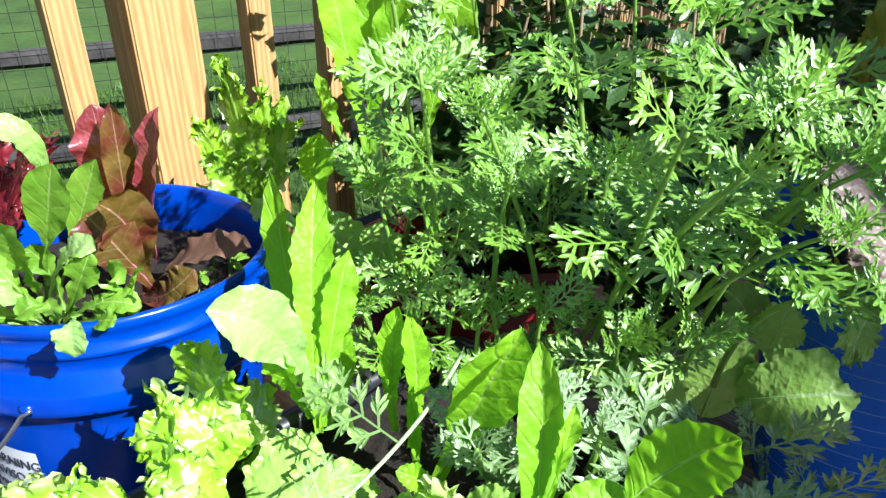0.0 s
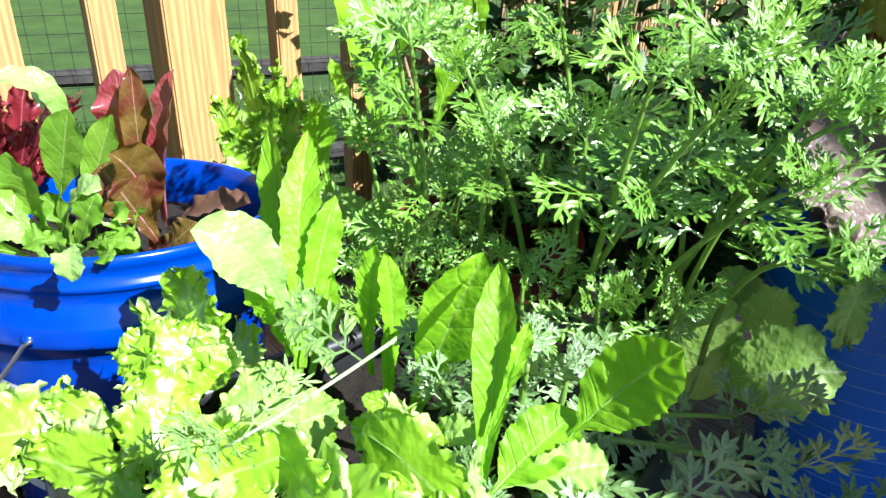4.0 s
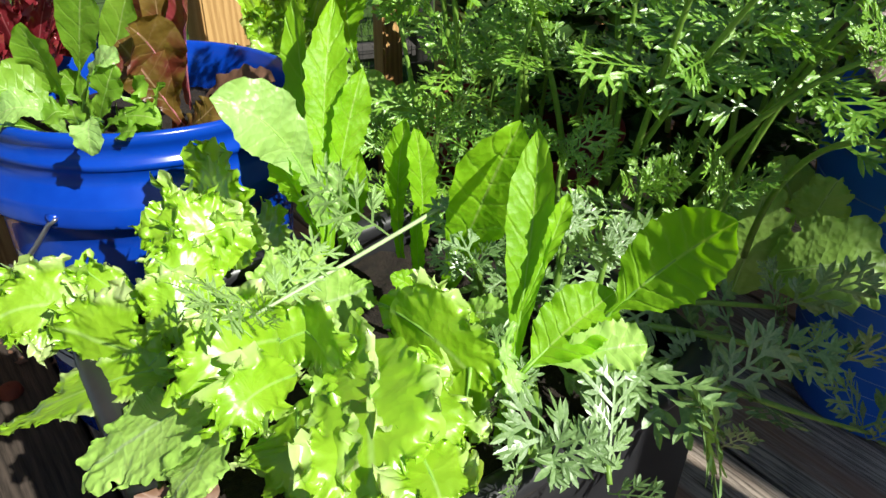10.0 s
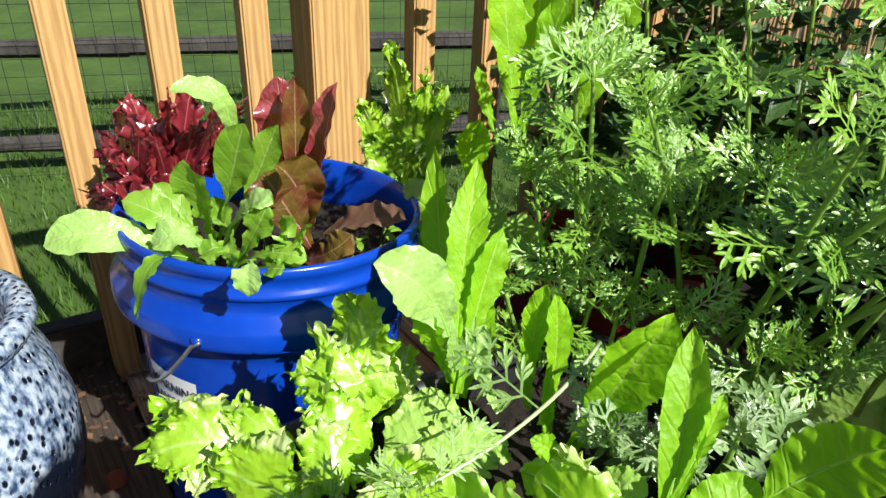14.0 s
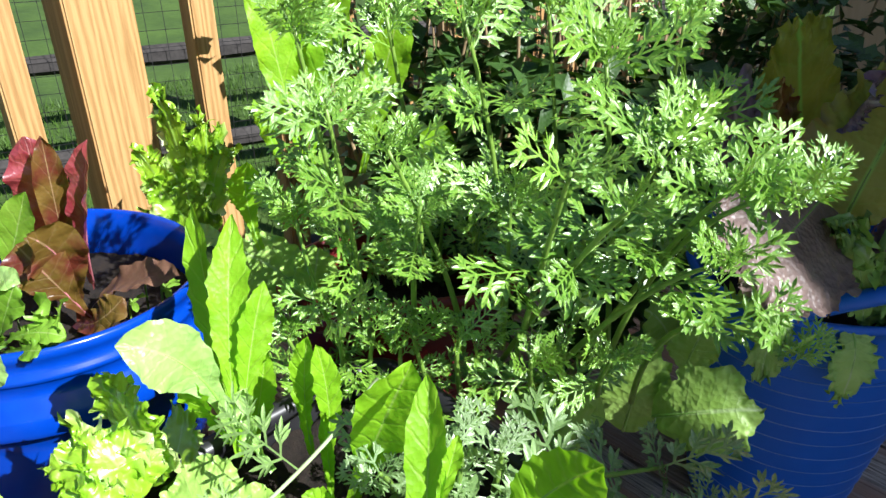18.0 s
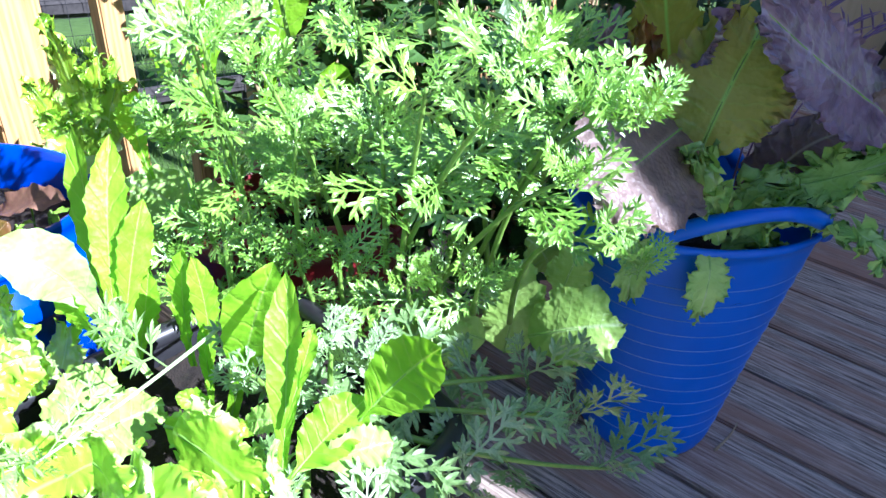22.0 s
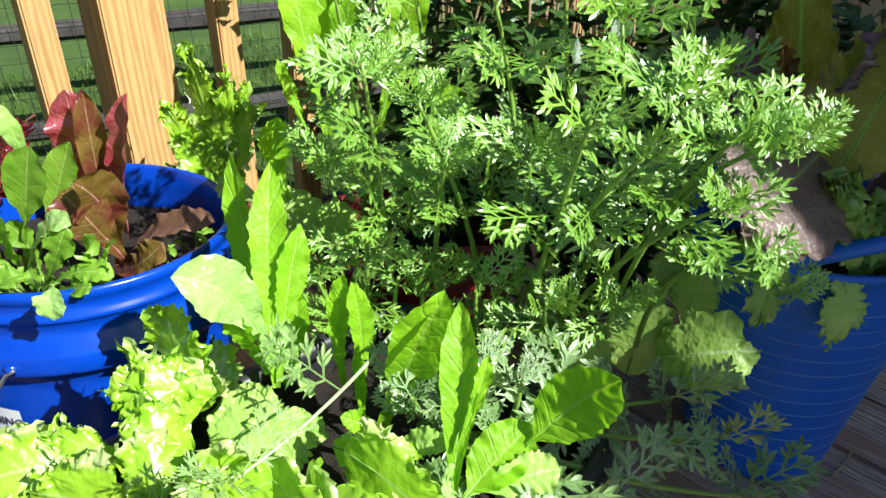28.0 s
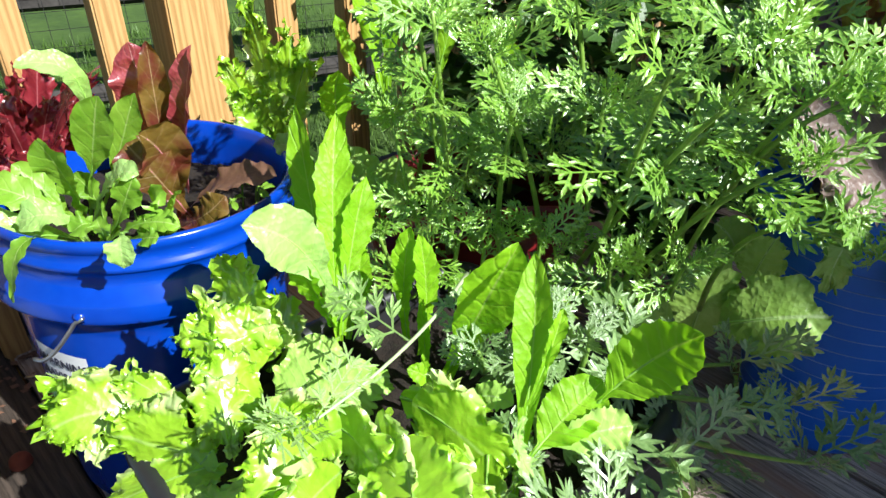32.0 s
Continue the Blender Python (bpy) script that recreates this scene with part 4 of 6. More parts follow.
ruffled(fr_c, [(0.016, 0.390, 0.390), (0.058, 0.352, 0.405), (0.087, 0.345, 0.371)], 0.073, (-0.45, -0.8, 0.35), M_LETTUCE, rib=M_RIB, seed=126, frill=0.0055, cut=0.10, cuts=26, crumple=0.003, sweep=0.28)
ruffled(fr_c, [(0.005, 0.400, 0.385), (0.047, 0.380, 0.392), (0.073, 0.380, 0.386)], 0.050, (-0.45, -0.8, 0.35), M_LETTUCE, rib=M_RIB, seed=127, frill=0.0075, cut=0.12, cuts=32, crumple=0.003, sweep=0.34)
ruffled(fr_c, [(-0.009, 0.380, 0.384), (0.011, 0.315, 0.404), (-0.003, 0.310, 0.373)], 0.058, (-0.45, -0.8, 0.35), M_LETTUCE, rib=M_RIB, seed=128, frill=0.0055, cut=0.10, cuts=26, crumple=0.003, sweep=0.28)
ruffled(fr_c, [(0.011, 0.300, 0.386), (0.026, 0.258, 0.399), (0.024, 0.245, 0.379)], 0.043, (0.45, -0.6, 0.65), M_LETTUCE, rib=M_RIB, seed=129, frill=0.0075, cut=0.12, cuts=32, crumple=0.003, sweep=0.34)
ruffled(fr_c, [(0.052, 0.290, 0.387), (0.074, 0.260, 0.393), (0.076, 0.250, 0.384)], 0.046, (0.45, -0.6, 0.65), M_LETTUCE, rib=M_RIB, seed=130, frill=0.0075, cut=0.12, cuts=32, crumple=0.003, sweep=0.34)
ruffled(fr_c, [(0.074, 0.350, 0.387), (0.075, 0.330, 0.360), (0.072, 0.330, 0.349)], 0.034, (-0.45, -0.8, 0.35), M_LETTUCE, rib=M_RIB, seed=131, frill=0.003, cut=0.08, cuts=18, crumple=0.0025, sweep=0.24)

aru = thing("arugula_plant", (-0.310, 0.600, 0.36), "young bright green arugula with long rounded leaves in the bucket", "plant")
leaf(aru, [(-0.358, 0.660, 0.443), (-0.325, 0.660, 0.562), (-0.386, 0.620, 0.548)], 0.028, (0.2, -0.55, 0.8), M_PALE, rib=M_RIB, seed=136, shape='strap', teeth=0.02, fold=0.1, ruffle=0.0022, nu=30, nv=10, rib_size=0.0011)
leaf(aru, [(-0.363, 0.630, 0.372), (-0.325, 0.605, 0.467), (-0.299, 0.600, 0.532)], 0.042, (0.15, -0.9, 0.35), M_ARUGULA, rib=M_RIB, seed=137, shape='spoon', teeth=0.04, fold=0.15, pucker=0.0008, ruffle=0.002, nu=30, nv=10, rib_size=0.0011)
leaf(aru, [(-0.358, 0.620, 0.365), (-0.343, 0.598, 0.435), (-0.361, 0.585, 0.492)], 0.046, (-0.2, -0.8, 0.5), M_ARUGULA, rib=M_RIB, seed=138, shape='arugula', teeth=0.10, fold=0.15, pucker=0.0006, ruffle=0.003, nu=30, nv=10, rib_size=0.0011)
leaf(aru, [(-0.359, 0.610, 0.357), (-0.349, 0.568, 0.442), (-0.426, 0.575, 0.446)], 0.036, (0.2, -0.55, 0.8), M_ARUGULA, rib=M_RIB, seed=139, shape='arugula', teeth=0.10, fold=0.15, pucker=0.0006, ruffle=0.003, nu=30, nv=10, rib_size=0.0011)
leaf(aru, [(-0.349, 0.600, 0.366), (-0.333, 0.552, 0.452), (-0.386, 0.555, 0.416)], 0.035, (0.2, -0.55, 0.8), M_PALE, rib=M_RIB, seed=140, shape='arugula', teeth=0.10, fold=0.15, pucker=0.0006, ruffle=0.003, nu=30, nv=10, rib_size=0.0011)
leaf(aru, [(-0.354, 0.600, 0.358), (-0.415, 0.538, 0.455), (-0.483, 0.525, 0.412)], 0.048, (0.2, -0.55, 0.8), M_PALE, rib=M_RIB, seed=133, shape='strap', teeth=0.02, fold=0.1, ruffle=0.0022, nu=30, nv=10, rib_size=0.0011)
leaf(aru, [(-0.337, 0.570, 0.388), (-0.343, 0.488, 0.477), (-0.367, 0.495, 0.370)], 0.020, (-0.3, -0.8, 0.5), M_ARUGULA, rib=M_RIB, seed=134, shape='strap', teeth=0.02, fold=0.1, ruffle=0.0022, nu=30, nv=10, rib_size=0.0011)
leaf(aru, [(-0.254, 0.520, 0.439), (-0.238, 0.479, 0.472), (-0.242, 0.482, 0.428)], 0.026, (0.1, -0.95, 0.3), M_PALE, rib=M_RIB, seed=135, shape='spoon', teeth=0.04, fold=0.15, pucker=0.0008, ruffle=0.002, nu=30, nv=10, rib_size=0.0011)
leaf(aru, [(-0.337, 0.600, 0.394), (-0.282, 0.560, 0.488), (-0.254, 0.560, 0.476)], 0.025, (0.2, -0.55, 0.8), M_PALE, rib=M_RIB, seed=141, shape='strap', teeth=0.02, fold=0.1, ruffle=0.0022, nu=30, nv=10, rib_size=0.0011)
leaf(aru, [(-0.318, 0.580, 0.377), (-0.271, 0.550, 0.447), (-0.260, 0.560, 0.473)], 0.029, (0.15, -0.9, 0.35), M_ARUGULA, rib=M_RIB, seed=142, shape='arugula', teeth=0.10, fold=0.15, pucker=0.0006, ruffle=0.003, nu=30, nv=10, rib_size=0.0011)
leaf(aru, [(-0.307, 0.570, 0.392), (-0.251, 0.542, 0.448), (-0.218, 0.545, 0.432)], 0.025, (0.2, -0.55, 0.8), M_ARUGULA, rib=M_RIB, seed=143, shape='arugula', teeth=0.10, fold=0.15, pucker=0.0006, ruffle=0.003, nu=30, nv=10, rib_size=0.0011)
leaf(aru, [(-0.306, 0.560, 0.399), (-0.280, 0.520, 0.461), (-0.307, 0.520, 0.435)], 0.024, (0.2, -0.55, 0.8), M_ARUGULA, rib=M_RIB, seed=144, shape='arugula', teeth=0.10, fold=0.15, pucker=0.0006, ruffle=0.003, nu=30, nv=10, rib_size=0.0011)
leaf(aru, [(-0.304, 0.560, 0.393), (-0.274, 0.515, 0.437), (-0.287, 0.530, 0.445)], 0.020, (0.15, -0.9, 0.35), M_ARUGULA, rib=M_RIB, seed=145, shape='arugula', teeth=0.10, fold=0.15, pucker=0.0006, ruffle=0.003, nu=30, nv=10, rib_size=0.0011)
leaf(aru, [(-0.368, 0.650, 0.358), (-0.336, 0.665, 0.430), (-0.297, 0.660, 0.511)], 0.035, (0.15, -0.9, 0.35), M_ARUGULA, rib=M_RIB, seed=146, shape='spoon', teeth=0.04, fold=0.15, pucker=0.0008, ruffle=0.002, nu=30, nv=10, rib_size=0.0011)
leaf(aru, [(-0.327, 0.600, 0.368), (-0.341, 0.630, 0.412), (-0.361, 0.620, 0.438)], 0.028, (0.15, -0.9, 0.35), M_ARUGULA, rib=M_RIB, seed=147, shape='arugula', teeth=0.10, fold=0.15, pucker=0.0006, ruffle=0.003, nu=30, nv=10, rib_size=0.0011)
leaf(aru, [(-0.308, 0.580, 0.385), (-0.249, 0.525, 0.430), (-0.232, 0.530, 0.429)], 0.020, (0.2, -0.55, 0.8), M_ARUGULA, rib=M_RIB, seed=160, shape='arugula', teeth=0.10, fold=0.15, pucker=0.0006, ruffle=0.003, nu=30, nv=10, rib_size=0.0011)
leaf(aru, [(-0.379, 0.630, 0.348), (-0.386, 0.630, 0.398), (-0.430, 0.630, 0.439)], 0.032, (0.2, -0.55, 0.8), M_ARUGULA, rib=M_RIB, seed=161, shape='arugula', teeth=0.10, fold=0.15, pucker=0.0006, ruffle=0.003, nu=30, nv=10, rib_size=0.0011)
leaf(aru, [(-0.356, 0.580, 0.378), (-0.349, 0.540, 0.413), (-0.376, 0.540, 0.391)], 0.021, (0.2, -0.55, 0.8), M_ARUGULA, rib=M_RIB, seed=162, shape='arugula', teeth=0.10, fold=0.15, pucker=0.0006, ruffle=0.003, nu=30, nv=10, rib_size=0.0011)

smb = thing("baby_lettuce", (-0.240, 0.590, 0.36), "small crinkled green baby lettuce in the bucket", "lettuce")
ruffled(smb, [(-0.274, 0.615, 0.365), (-0.242, 0.560, 0.455), (-0.243, 0.550, 0.455)], 0.035, (0, -0.7, 0.7), M_ARUGULA, seed=148, frill=0.004, waves=6, cut=0.12, cuts=14, crumple=0.003, na=72, nr=8)
ruffled(smb, [(-0.274, 0.615, 0.365), (-0.229, 0.560, 0.451), (-0.217, 0.550, 0.453)], 0.035, (0, -0.7, 0.7), M_ARUGULA, seed=149, frill=0.004, waves=6, cut=0.12, cuts=14, crumple=0.003, na=72, nr=8)
ruffled(smb, [(-0.274, 0.615, 0.365), (-0.241, 0.560, 0.426), (-0.236, 0.550, 0.427)], 0.035, (0, -0.7, 0.7), M_ARUGULA, seed=150, frill=0.004, waves=6, cut=0.12, cuts=14, crumple=0.003, na=72, nr=8)
ruffled(smb, [(-0.274, 0.615, 0.365), (-0.249, 0.560, 0.434), (-0.254, 0.550, 0.434)], 0.035, (0, -0.7, 0.7), M_ARUGULA, seed=151, frill=0.004, waves=6, cut=0.12, cuts=14, crumple=0.003, na=72, nr=8)

cri = thing("crimson_romaine", (-0.225, 0.690, 0.36), "crimson and bronze romaine lettuce with glossy upright leaves", "lettuce")
leaf(cri, [(-0.291, 0.717, 0.370), (-0.268, 0.680, 0.461), (-0.247, 0.700, 0.549)], 0.036, (-0.5, -0.8, 0.3), M_CRIMSON, rib=M_REDRIB, shape='strap', ruffle=0.003, seed=152, cup=0.5)
leaf(cri, [(-0.310, 0.713, 0.370), (-0.300, 0.700, 0.449), (-0.299, 0.710, 0.547)], 0.032, (0.5, -0.8, 0.1), M_BRONZE, rib=M_REDRIB, shape='strap', ruffle=0.003, seed=153, cup=0.4)
leaf(cri, [(-0.334, 0.735, 0.370), (-0.315, 0.720, 0.451), (-0.330, 0.730, 0.538)], 0.064, (0.1, -0.9, 0.5), M_CRIMSON, rib=M_REDRIB, shape='round', ruffle=0.005, seed=154, quilt=0.003)
leaf(cri, [(-0.270, 0.650, 0.370), (-0.265, 0.660, 0.446), (-0.279, 0.620, 0.486)], 0.06, (0.1, -0.7, 0.7), M_BRONZE, rib=M_REDRIB, shape='romaine', cup=0.5, ruffle=0.006, seed=155)
leaf(cri, [(-0.258, 0.652, 0.370), (-0.271, 0.620, 0.441), (-0.307, 0.640, 0.465)], 0.06, (0.3, -0.8, 0.3), M_BRONZE, rib=M_REDRIB, shape='romaine', ruffle=0.004, seed=156)
leaf(cri, [(-0.273, 0.672, 0.370), (-0.210, 0.640, 0.443), (-0.155, 0.640, 0.437)], 0.038, (0.1, -0.36, 0.93), M_WITHERED, shape='paddle', ruffle=0.003, crumple=0.004, fold=0.15, seed=157)
leaf(cri, [(-0.276, 0.649, 0.370), (-0.228, 0.600, 0.395), (-0.204, 0.620, 0.423)], 0.04, (0.1, -0.6, 0.8), M_BRONZE, shape='strap', ruffle=0.005, seed=158)

red_oak = thing("red_oakleaf_lettuce", (-0.385, 0.685, 0.36), "dark red oak-leaf lettuce with glossy crinkled lobes in the bucket", "lettuce")
ruffled(red_oak, [(-0.457, 0.690, 0.375), (-0.453, 0.670, 0.472), (-0.472, 0.670, 0.518)], 0.034, (-0.03, -0.7, 0.62), M_REDLEAF, seed=159, frill=0.006, waves=4, cut=0.16, cuts=6, crumple=0.003, na=72, nr=8, sweep=0.3, heart=0.6)
ruffled(red_oak, [(-0.457, 0.690, 0.375), (-0.470, 0.660, 0.432), (-0.514, 0.660, 0.435)], 0.023, (0.44, -0.7, 0.38), M_REDLEAF, seed=160, frill=0.006, waves=4, cut=0.16, cuts=6, crumple=0.003, na=72, nr=8, sweep=0.3, heart=0.6)
ruffled(red_oak, [(-0.457, 0.690, 0.375), (-0.534, 0.720, 0.377), (-0.601, 0.720, 0.358)], 0.032, (0.44, -0.7, 0.53), M_REDLEAF, seed=161, frill=0.006, waves=4, cut=0.16, cuts=6, crumple=0.003, na=72, nr=8, sweep=0.3, heart=0.6)
ruffled(red_oak, [(-0.457, 0.690, 0.375), (-0.478, 0.670, 0.406), (-0.525, 0.670, 0.386)], 0.035, (0.47, -0.7, 0.57), M_REDLEAF, seed=162, frill=0.006, waves=4, cut=0.16, cuts=6, crumple=0.003, na=72, nr=8, sweep=0.3, heart=0.6)
ruffled(red_oak, [(-0.457, 0.690, 0.375), (-0.481, 0.700, 0.418), (-0.506, 0.700, 0.430)], 0.024, (0.36, -0.7, 0.61), M_REDLEAF, seed=163, frill=0.006, waves=4, cut=0.16, cuts=6, crumple=0.003, na=72, nr=8, sweep=0.3, heart=0.6)
ruffled(red_oak, [(-0.457, 0.690, 0.375), (-0.436, 0.660, 0.465), (-0.447, 0.660, 0.499)], 0.039, (0.07, -0.7, 0.7), M_REDLEAF, seed=164, frill=0.006, waves=4, cut=0.16, cuts=6, crumple=0.003, na=72, nr=8, sweep=0.3, heart=0.6)
ruffled(red_oak, [(-0.457, 0.690, 0.375), (-0.459, 0.700, 0.438), (-0.462, 0.700, 0.468)], 0.041, (-0.01, -0.7, 0.76), M_REDLEAF, seed=165, frill=0.006, waves=4, cut=0.16, cuts=6, crumple=0.003, na=72, nr=8, sweep=0.3, heart=0.6)
ruffled(red_oak, [(-0.457, 0.690, 0.375), (-0.461, 0.720, 0.432), (-0.451, 0.720, 0.467)], 0.039, (-0.3, -0.7, 0.3), M_REDLEAF, seed=166, frill=0.006, waves=4, cut=0.16, cuts=6, crumple=0.003, na=72, nr=8, sweep=0.3, heart=0.6)
ruffled(red_oak, [(-0.457, 0.690, 0.375), (-0.449, 0.720, 0.460), (-0.429, 0.720, 0.520)], 0.031, (0.23, -0.7, 0.41), M_REDLEAF, seed=167, frill=0.006, waves=4, cut=0.16, cuts=6, crumple=0.003, na=72, nr=8, sweep=0.3, heart=0.6)
ruffled(red_oak, [(-0.457, 0.690, 0.375), (-0.412, 0.680, 0.455), (-0.385, 0.680, 0.489)], 0.030, (0.19, -0.7, 0.61), M_REDLEAF, seed=168, frill=0.006, waves=4, cut=0.16, cuts=6, crumple=0.003, na=72, nr=8, sweep=0.3, heart=0.6)
ruffled(red_oak, [(-0.457, 0.690, 0.375), (-0.405, 0.700, 0.465), (-0.359, 0.700, 0.518)], 0.041, (0.46, -0.7, 0.89), M_REDLEAF, seed=169, frill=0.006, waves=4, cut=0.16, cuts=6, crumple=0.003, na=72, nr=8, sweep=0.3, heart=0.6)
ruffled(red_oak, [(-0.457, 0.690, 0.375), (-0.437, 0.670, 0.431), (-0.440, 0.670, 0.437)], 0.039, (0.56, -0.7, 0.83), M_REDLEAF, seed=170, frill=0.006, waves=4, cut=0.16, cuts=6, crumple=0.003, na=72, nr=8, sweep=0.3, heart=0.6)
ruffled(red_oak, [(-0.457, 0.690, 0.375), (-0.441, 0.700, 0.425), (-0.427, 0.700, 0.444)], 0.027, (0.43, -0.7, 0.6), M_REDLEAF, seed=171, frill=0.006, waves=4, cut=0.16, cuts=6, crumple=0.003, na=72, nr=8, sweep=0.3, heart=0.6)
ruffled(red_oak, [(-0.457, 0.690, 0.375), (-0.450, 0.660, 0.424), (-0.475, 0.660, 0.418)], 0.039, (0.59, -0.7, 0.26), M_REDLEAF, seed=172, frill=0.006, waves=4, cut=0.16, cuts=6, crumple=0.003, na=72, nr=8, sweep=0.3, heart=0.6)
ruffled(red_oak, [(-0.457, 0.690, 0.375), (-0.468, 0.680, 0.447), (-0.494, 0.680, 0.474)], 0.026, (-0.11, -0.7, 0.74), M_REDLEAF, seed=173, frill=0.006, waves=4, cut=0.16, cuts=6, crumple=0.003, na=72, nr=8, sweep=0.3, heart=0.6)
ruffled(red_oak, [(-0.457, 0.690, 0.375), (-0.389, 0.660, 0.476), (-0.356, 0.660, 0.518)], 0.035, (-0.36, -0.7, 0.7), M_REDLEAF, seed=174, frill=0.006, waves=4, cut=0.16, cuts=6, crumple=0.003, na=72, nr=8, sweep=0.3, heart=0.6)
ruffled(red_oak, [(-0.457, 0.690, 0.375), (-0.474, 0.710, 0.417), (-0.484, 0.710, 0.434)], 0.042, (0.11, -0.7, 0.9), M_REDLEAF, seed=175, frill=0.006, waves=4, cut=0.16, cuts=6, crumple=0.003, na=72, nr=8, sweep=0.3, heart=0.6)
ruffled(red_oak, [(-0.457, 0.690, 0.375), (-0.405, 0.660, 0.445), (-0.386, 0.660, 0.460)], 0.034, (-0.37, -0.7, 0.34), M_REDLEAF, seed=176, frill=0.006, waves=4, cut=0.16, cuts=6, crumple=0.003, na=72, nr=8, sweep=0.3, heart=0.6)
ruffled(red_oak, [(-0.457, 0.690, 0.375), (-0.501, 0.700, 0.418), (-0.546, 0.700, 0.430)], 0.026, (-0.36, -0.7, 0.81), M_REDLEAF, seed=177, frill=0.006, waves=4, cut=0.16, cuts=6, crumple=0.003, na=72, nr=8, sweep=0.3, heart=0.6)
ruffled(red_oak, [(-0.457, 0.690, 0.375), (-0.463, 0.720, 0.446), (-0.455, 0.720, 0.494)], 0.041, (-0.02, -0.7, 0.52), M_REDLEAF, seed=178, frill=0.006, waves=4, cut=0.16, cuts=6, crumple=0.003, na=72, nr=8, sweep=0.3, heart=0.6)
ruffled(red_oak, [(-0.457, 0.690, 0.375), (-0.474, 0.700, 0.404), (-0.492, 0.700, 0.403)], 0.034, (0.16, -0.7, 0.63), M_REDLEAF, seed=179, frill=0.006, waves=4, cut=0.16, cuts=6, crumple=0.003, na=72, nr=8, sweep=0.3, heart=0.6)
ruffled(red_oak, [(-0.457, 0.690, 0.375), (-0.487, 0.690, 0.408), (-0.528, 0.690, 0.404)], 0.031, (0.32, -0.7, 0.37), M_REDLEAF, seed=180, frill=0.006, waves=4, cut=0.16, cuts=6, crumple=0.003, na=72, nr=8, sweep=0.3, heart=0.6)
ruffled(red_oak, [(-0.457, 0.690, 0.375), (-0.467, 0.720, 0.395), (-0.464, 0.720, 0.395)], 0.032, (0.15, -0.7, 0.21), M_REDLEAF, seed=181, frill=0.006, waves=4, cut=0.16, cuts=6, crumple=0.003, na=72, nr=8, sweep=0.3, heart=0.6)
ruffled(red_oak, [(-0.457, 0.690, 0.375), (-0.405, 0.690, 0.454), (-0.365, 0.690, 0.493)], 0.023, (0.22, -0.7, 0.64), M_REDLEAF, seed=182, frill=0.006, waves=4, cut=0.16, cuts=6, crumple=0.003, na=72, nr=8, sweep=0.3, heart=0.6)
ruffled(red_oak, [(-0.457, 0.690, 0.375), (-0.472, 0.700, 0.454), (-0.488, 0.700, 0.499)], 0.032, (0.28, -0.7, 0.45), M_REDLEAF, seed=183, frill=0.006, waves=4, cut=0.16, cuts=6, crumple=0.003, na=72, nr=8, sweep=0.3, heart=0.6)
ruffled(red_oak, [(-0.457, 0.690, 0.375), (-0.450, 0.700, 0.468), (-0.445, 0.700, 0.525)], 0.023, (-0.34, -0.7, 0.67), M_REDLEAF, seed=184, frill=0.006, waves=4, cut=0.16, cuts=6, crumple=0.003, na=72, nr=8, sweep=0.3, heart=0.6)
ruffled(red_oak, [(-0.457, 0.690, 0.375), (-0.420, 0.680, 0.457), (-0.400, 0.680, 0.495)], 0.031, (0.19, -0.7, 0.42), M_REDLEAF, seed=185, frill=0.006, waves=4, cut=0.16, cuts=6, crumple=0.003, na=72, nr=8, sweep=0.3, heart=0.6)
ruffled(red_oak, [(-0.457, 0.690, 0.375), (-0.498, 0.680, 0.391), (-0.558, 0.680, 0.362)], 0.030, (0.2, -0.7, 0.41), M_REDLEAF, seed=186, frill=0.006, waves=4, cut=0.16, cuts=6, crumple=0.003, na=72, nr=8, sweep=0.3, heart=0.6)
ruffled(red_oak, [(-0.494, 0.679, 0.375), (-0.482, 0.640, 0.438), (-0.493, 0.640, 0.470)], 0.039, (-0.37, -0.7, 0.6), M_REDLEAF, seed=187, frill=0.006, waves=4, cut=0.16, cuts=6, crumple=0.003, na=72, nr=8, sweep=0.3, heart=0.6)
ruffled(red_oak, [(-0.494, 0.679, 0.375), (-0.489, 0.640, 0.416), (-0.507, 0.640, 0.426)], 0.032, (-0.18, -0.7, 0.76), M_REDLEAF, seed=188, frill=0.006, waves=4, cut=0.16, cuts=6, crumple=0.003, na=72, nr=8, sweep=0.3, heart=0.6)
ruffled(red_oak, [(-0.494, 0.679, 0.375), (-0.497, 0.660, 0.401), (-0.507, 0.660, 0.407)], 0.030, (0.04, -0.7, 0.69), M_REDLEAF, seed=189, frill=0.006, waves=4, cut=0.16, cuts=6, crumple=0.003, na=72, nr=8, sweep=0.3, heart=0.6)
ruffled(red_oak, [(-0.494, 0.679, 0.375), (-0.496, 0.660, 0.418), (-0.503, 0.660, 0.439)], 0.032, (-0.07, -0.7, 0.78), M_REDLEAF, seed=190, frill=0.006, waves=4, cut=0.16, cuts=6, crumple=0.003, na=72, nr=8, sweep=0.3, heart=0.6)
ruffled(red_oak, [(-0.494, 0.679, 0.375), (-0.500, 0.680, 0.445), (-0.495, 0.680, 0.501)], 0.041, (-0.23, -0.7, 0.44), M_REDLEAF, seed=191, frill=0.006, waves=4, cut=0.16, cuts=6, crumple=0.003, na=72, nr=8, sweep=0.3, heart=0.6)
ruffled(red_oak, [(-0.494, 0.679, 0.375), (-0.507, 0.700, 0.443), (-0.494, 0.700, 0.505)], 0.042, (0.05, -0.7, 0.36), M_REDLEAF, seed=192, frill=0.006, waves=4, cut=0.16, cuts=6, crumple=0.003, na=72, nr=8, sweep=0.3, heart=0.6)
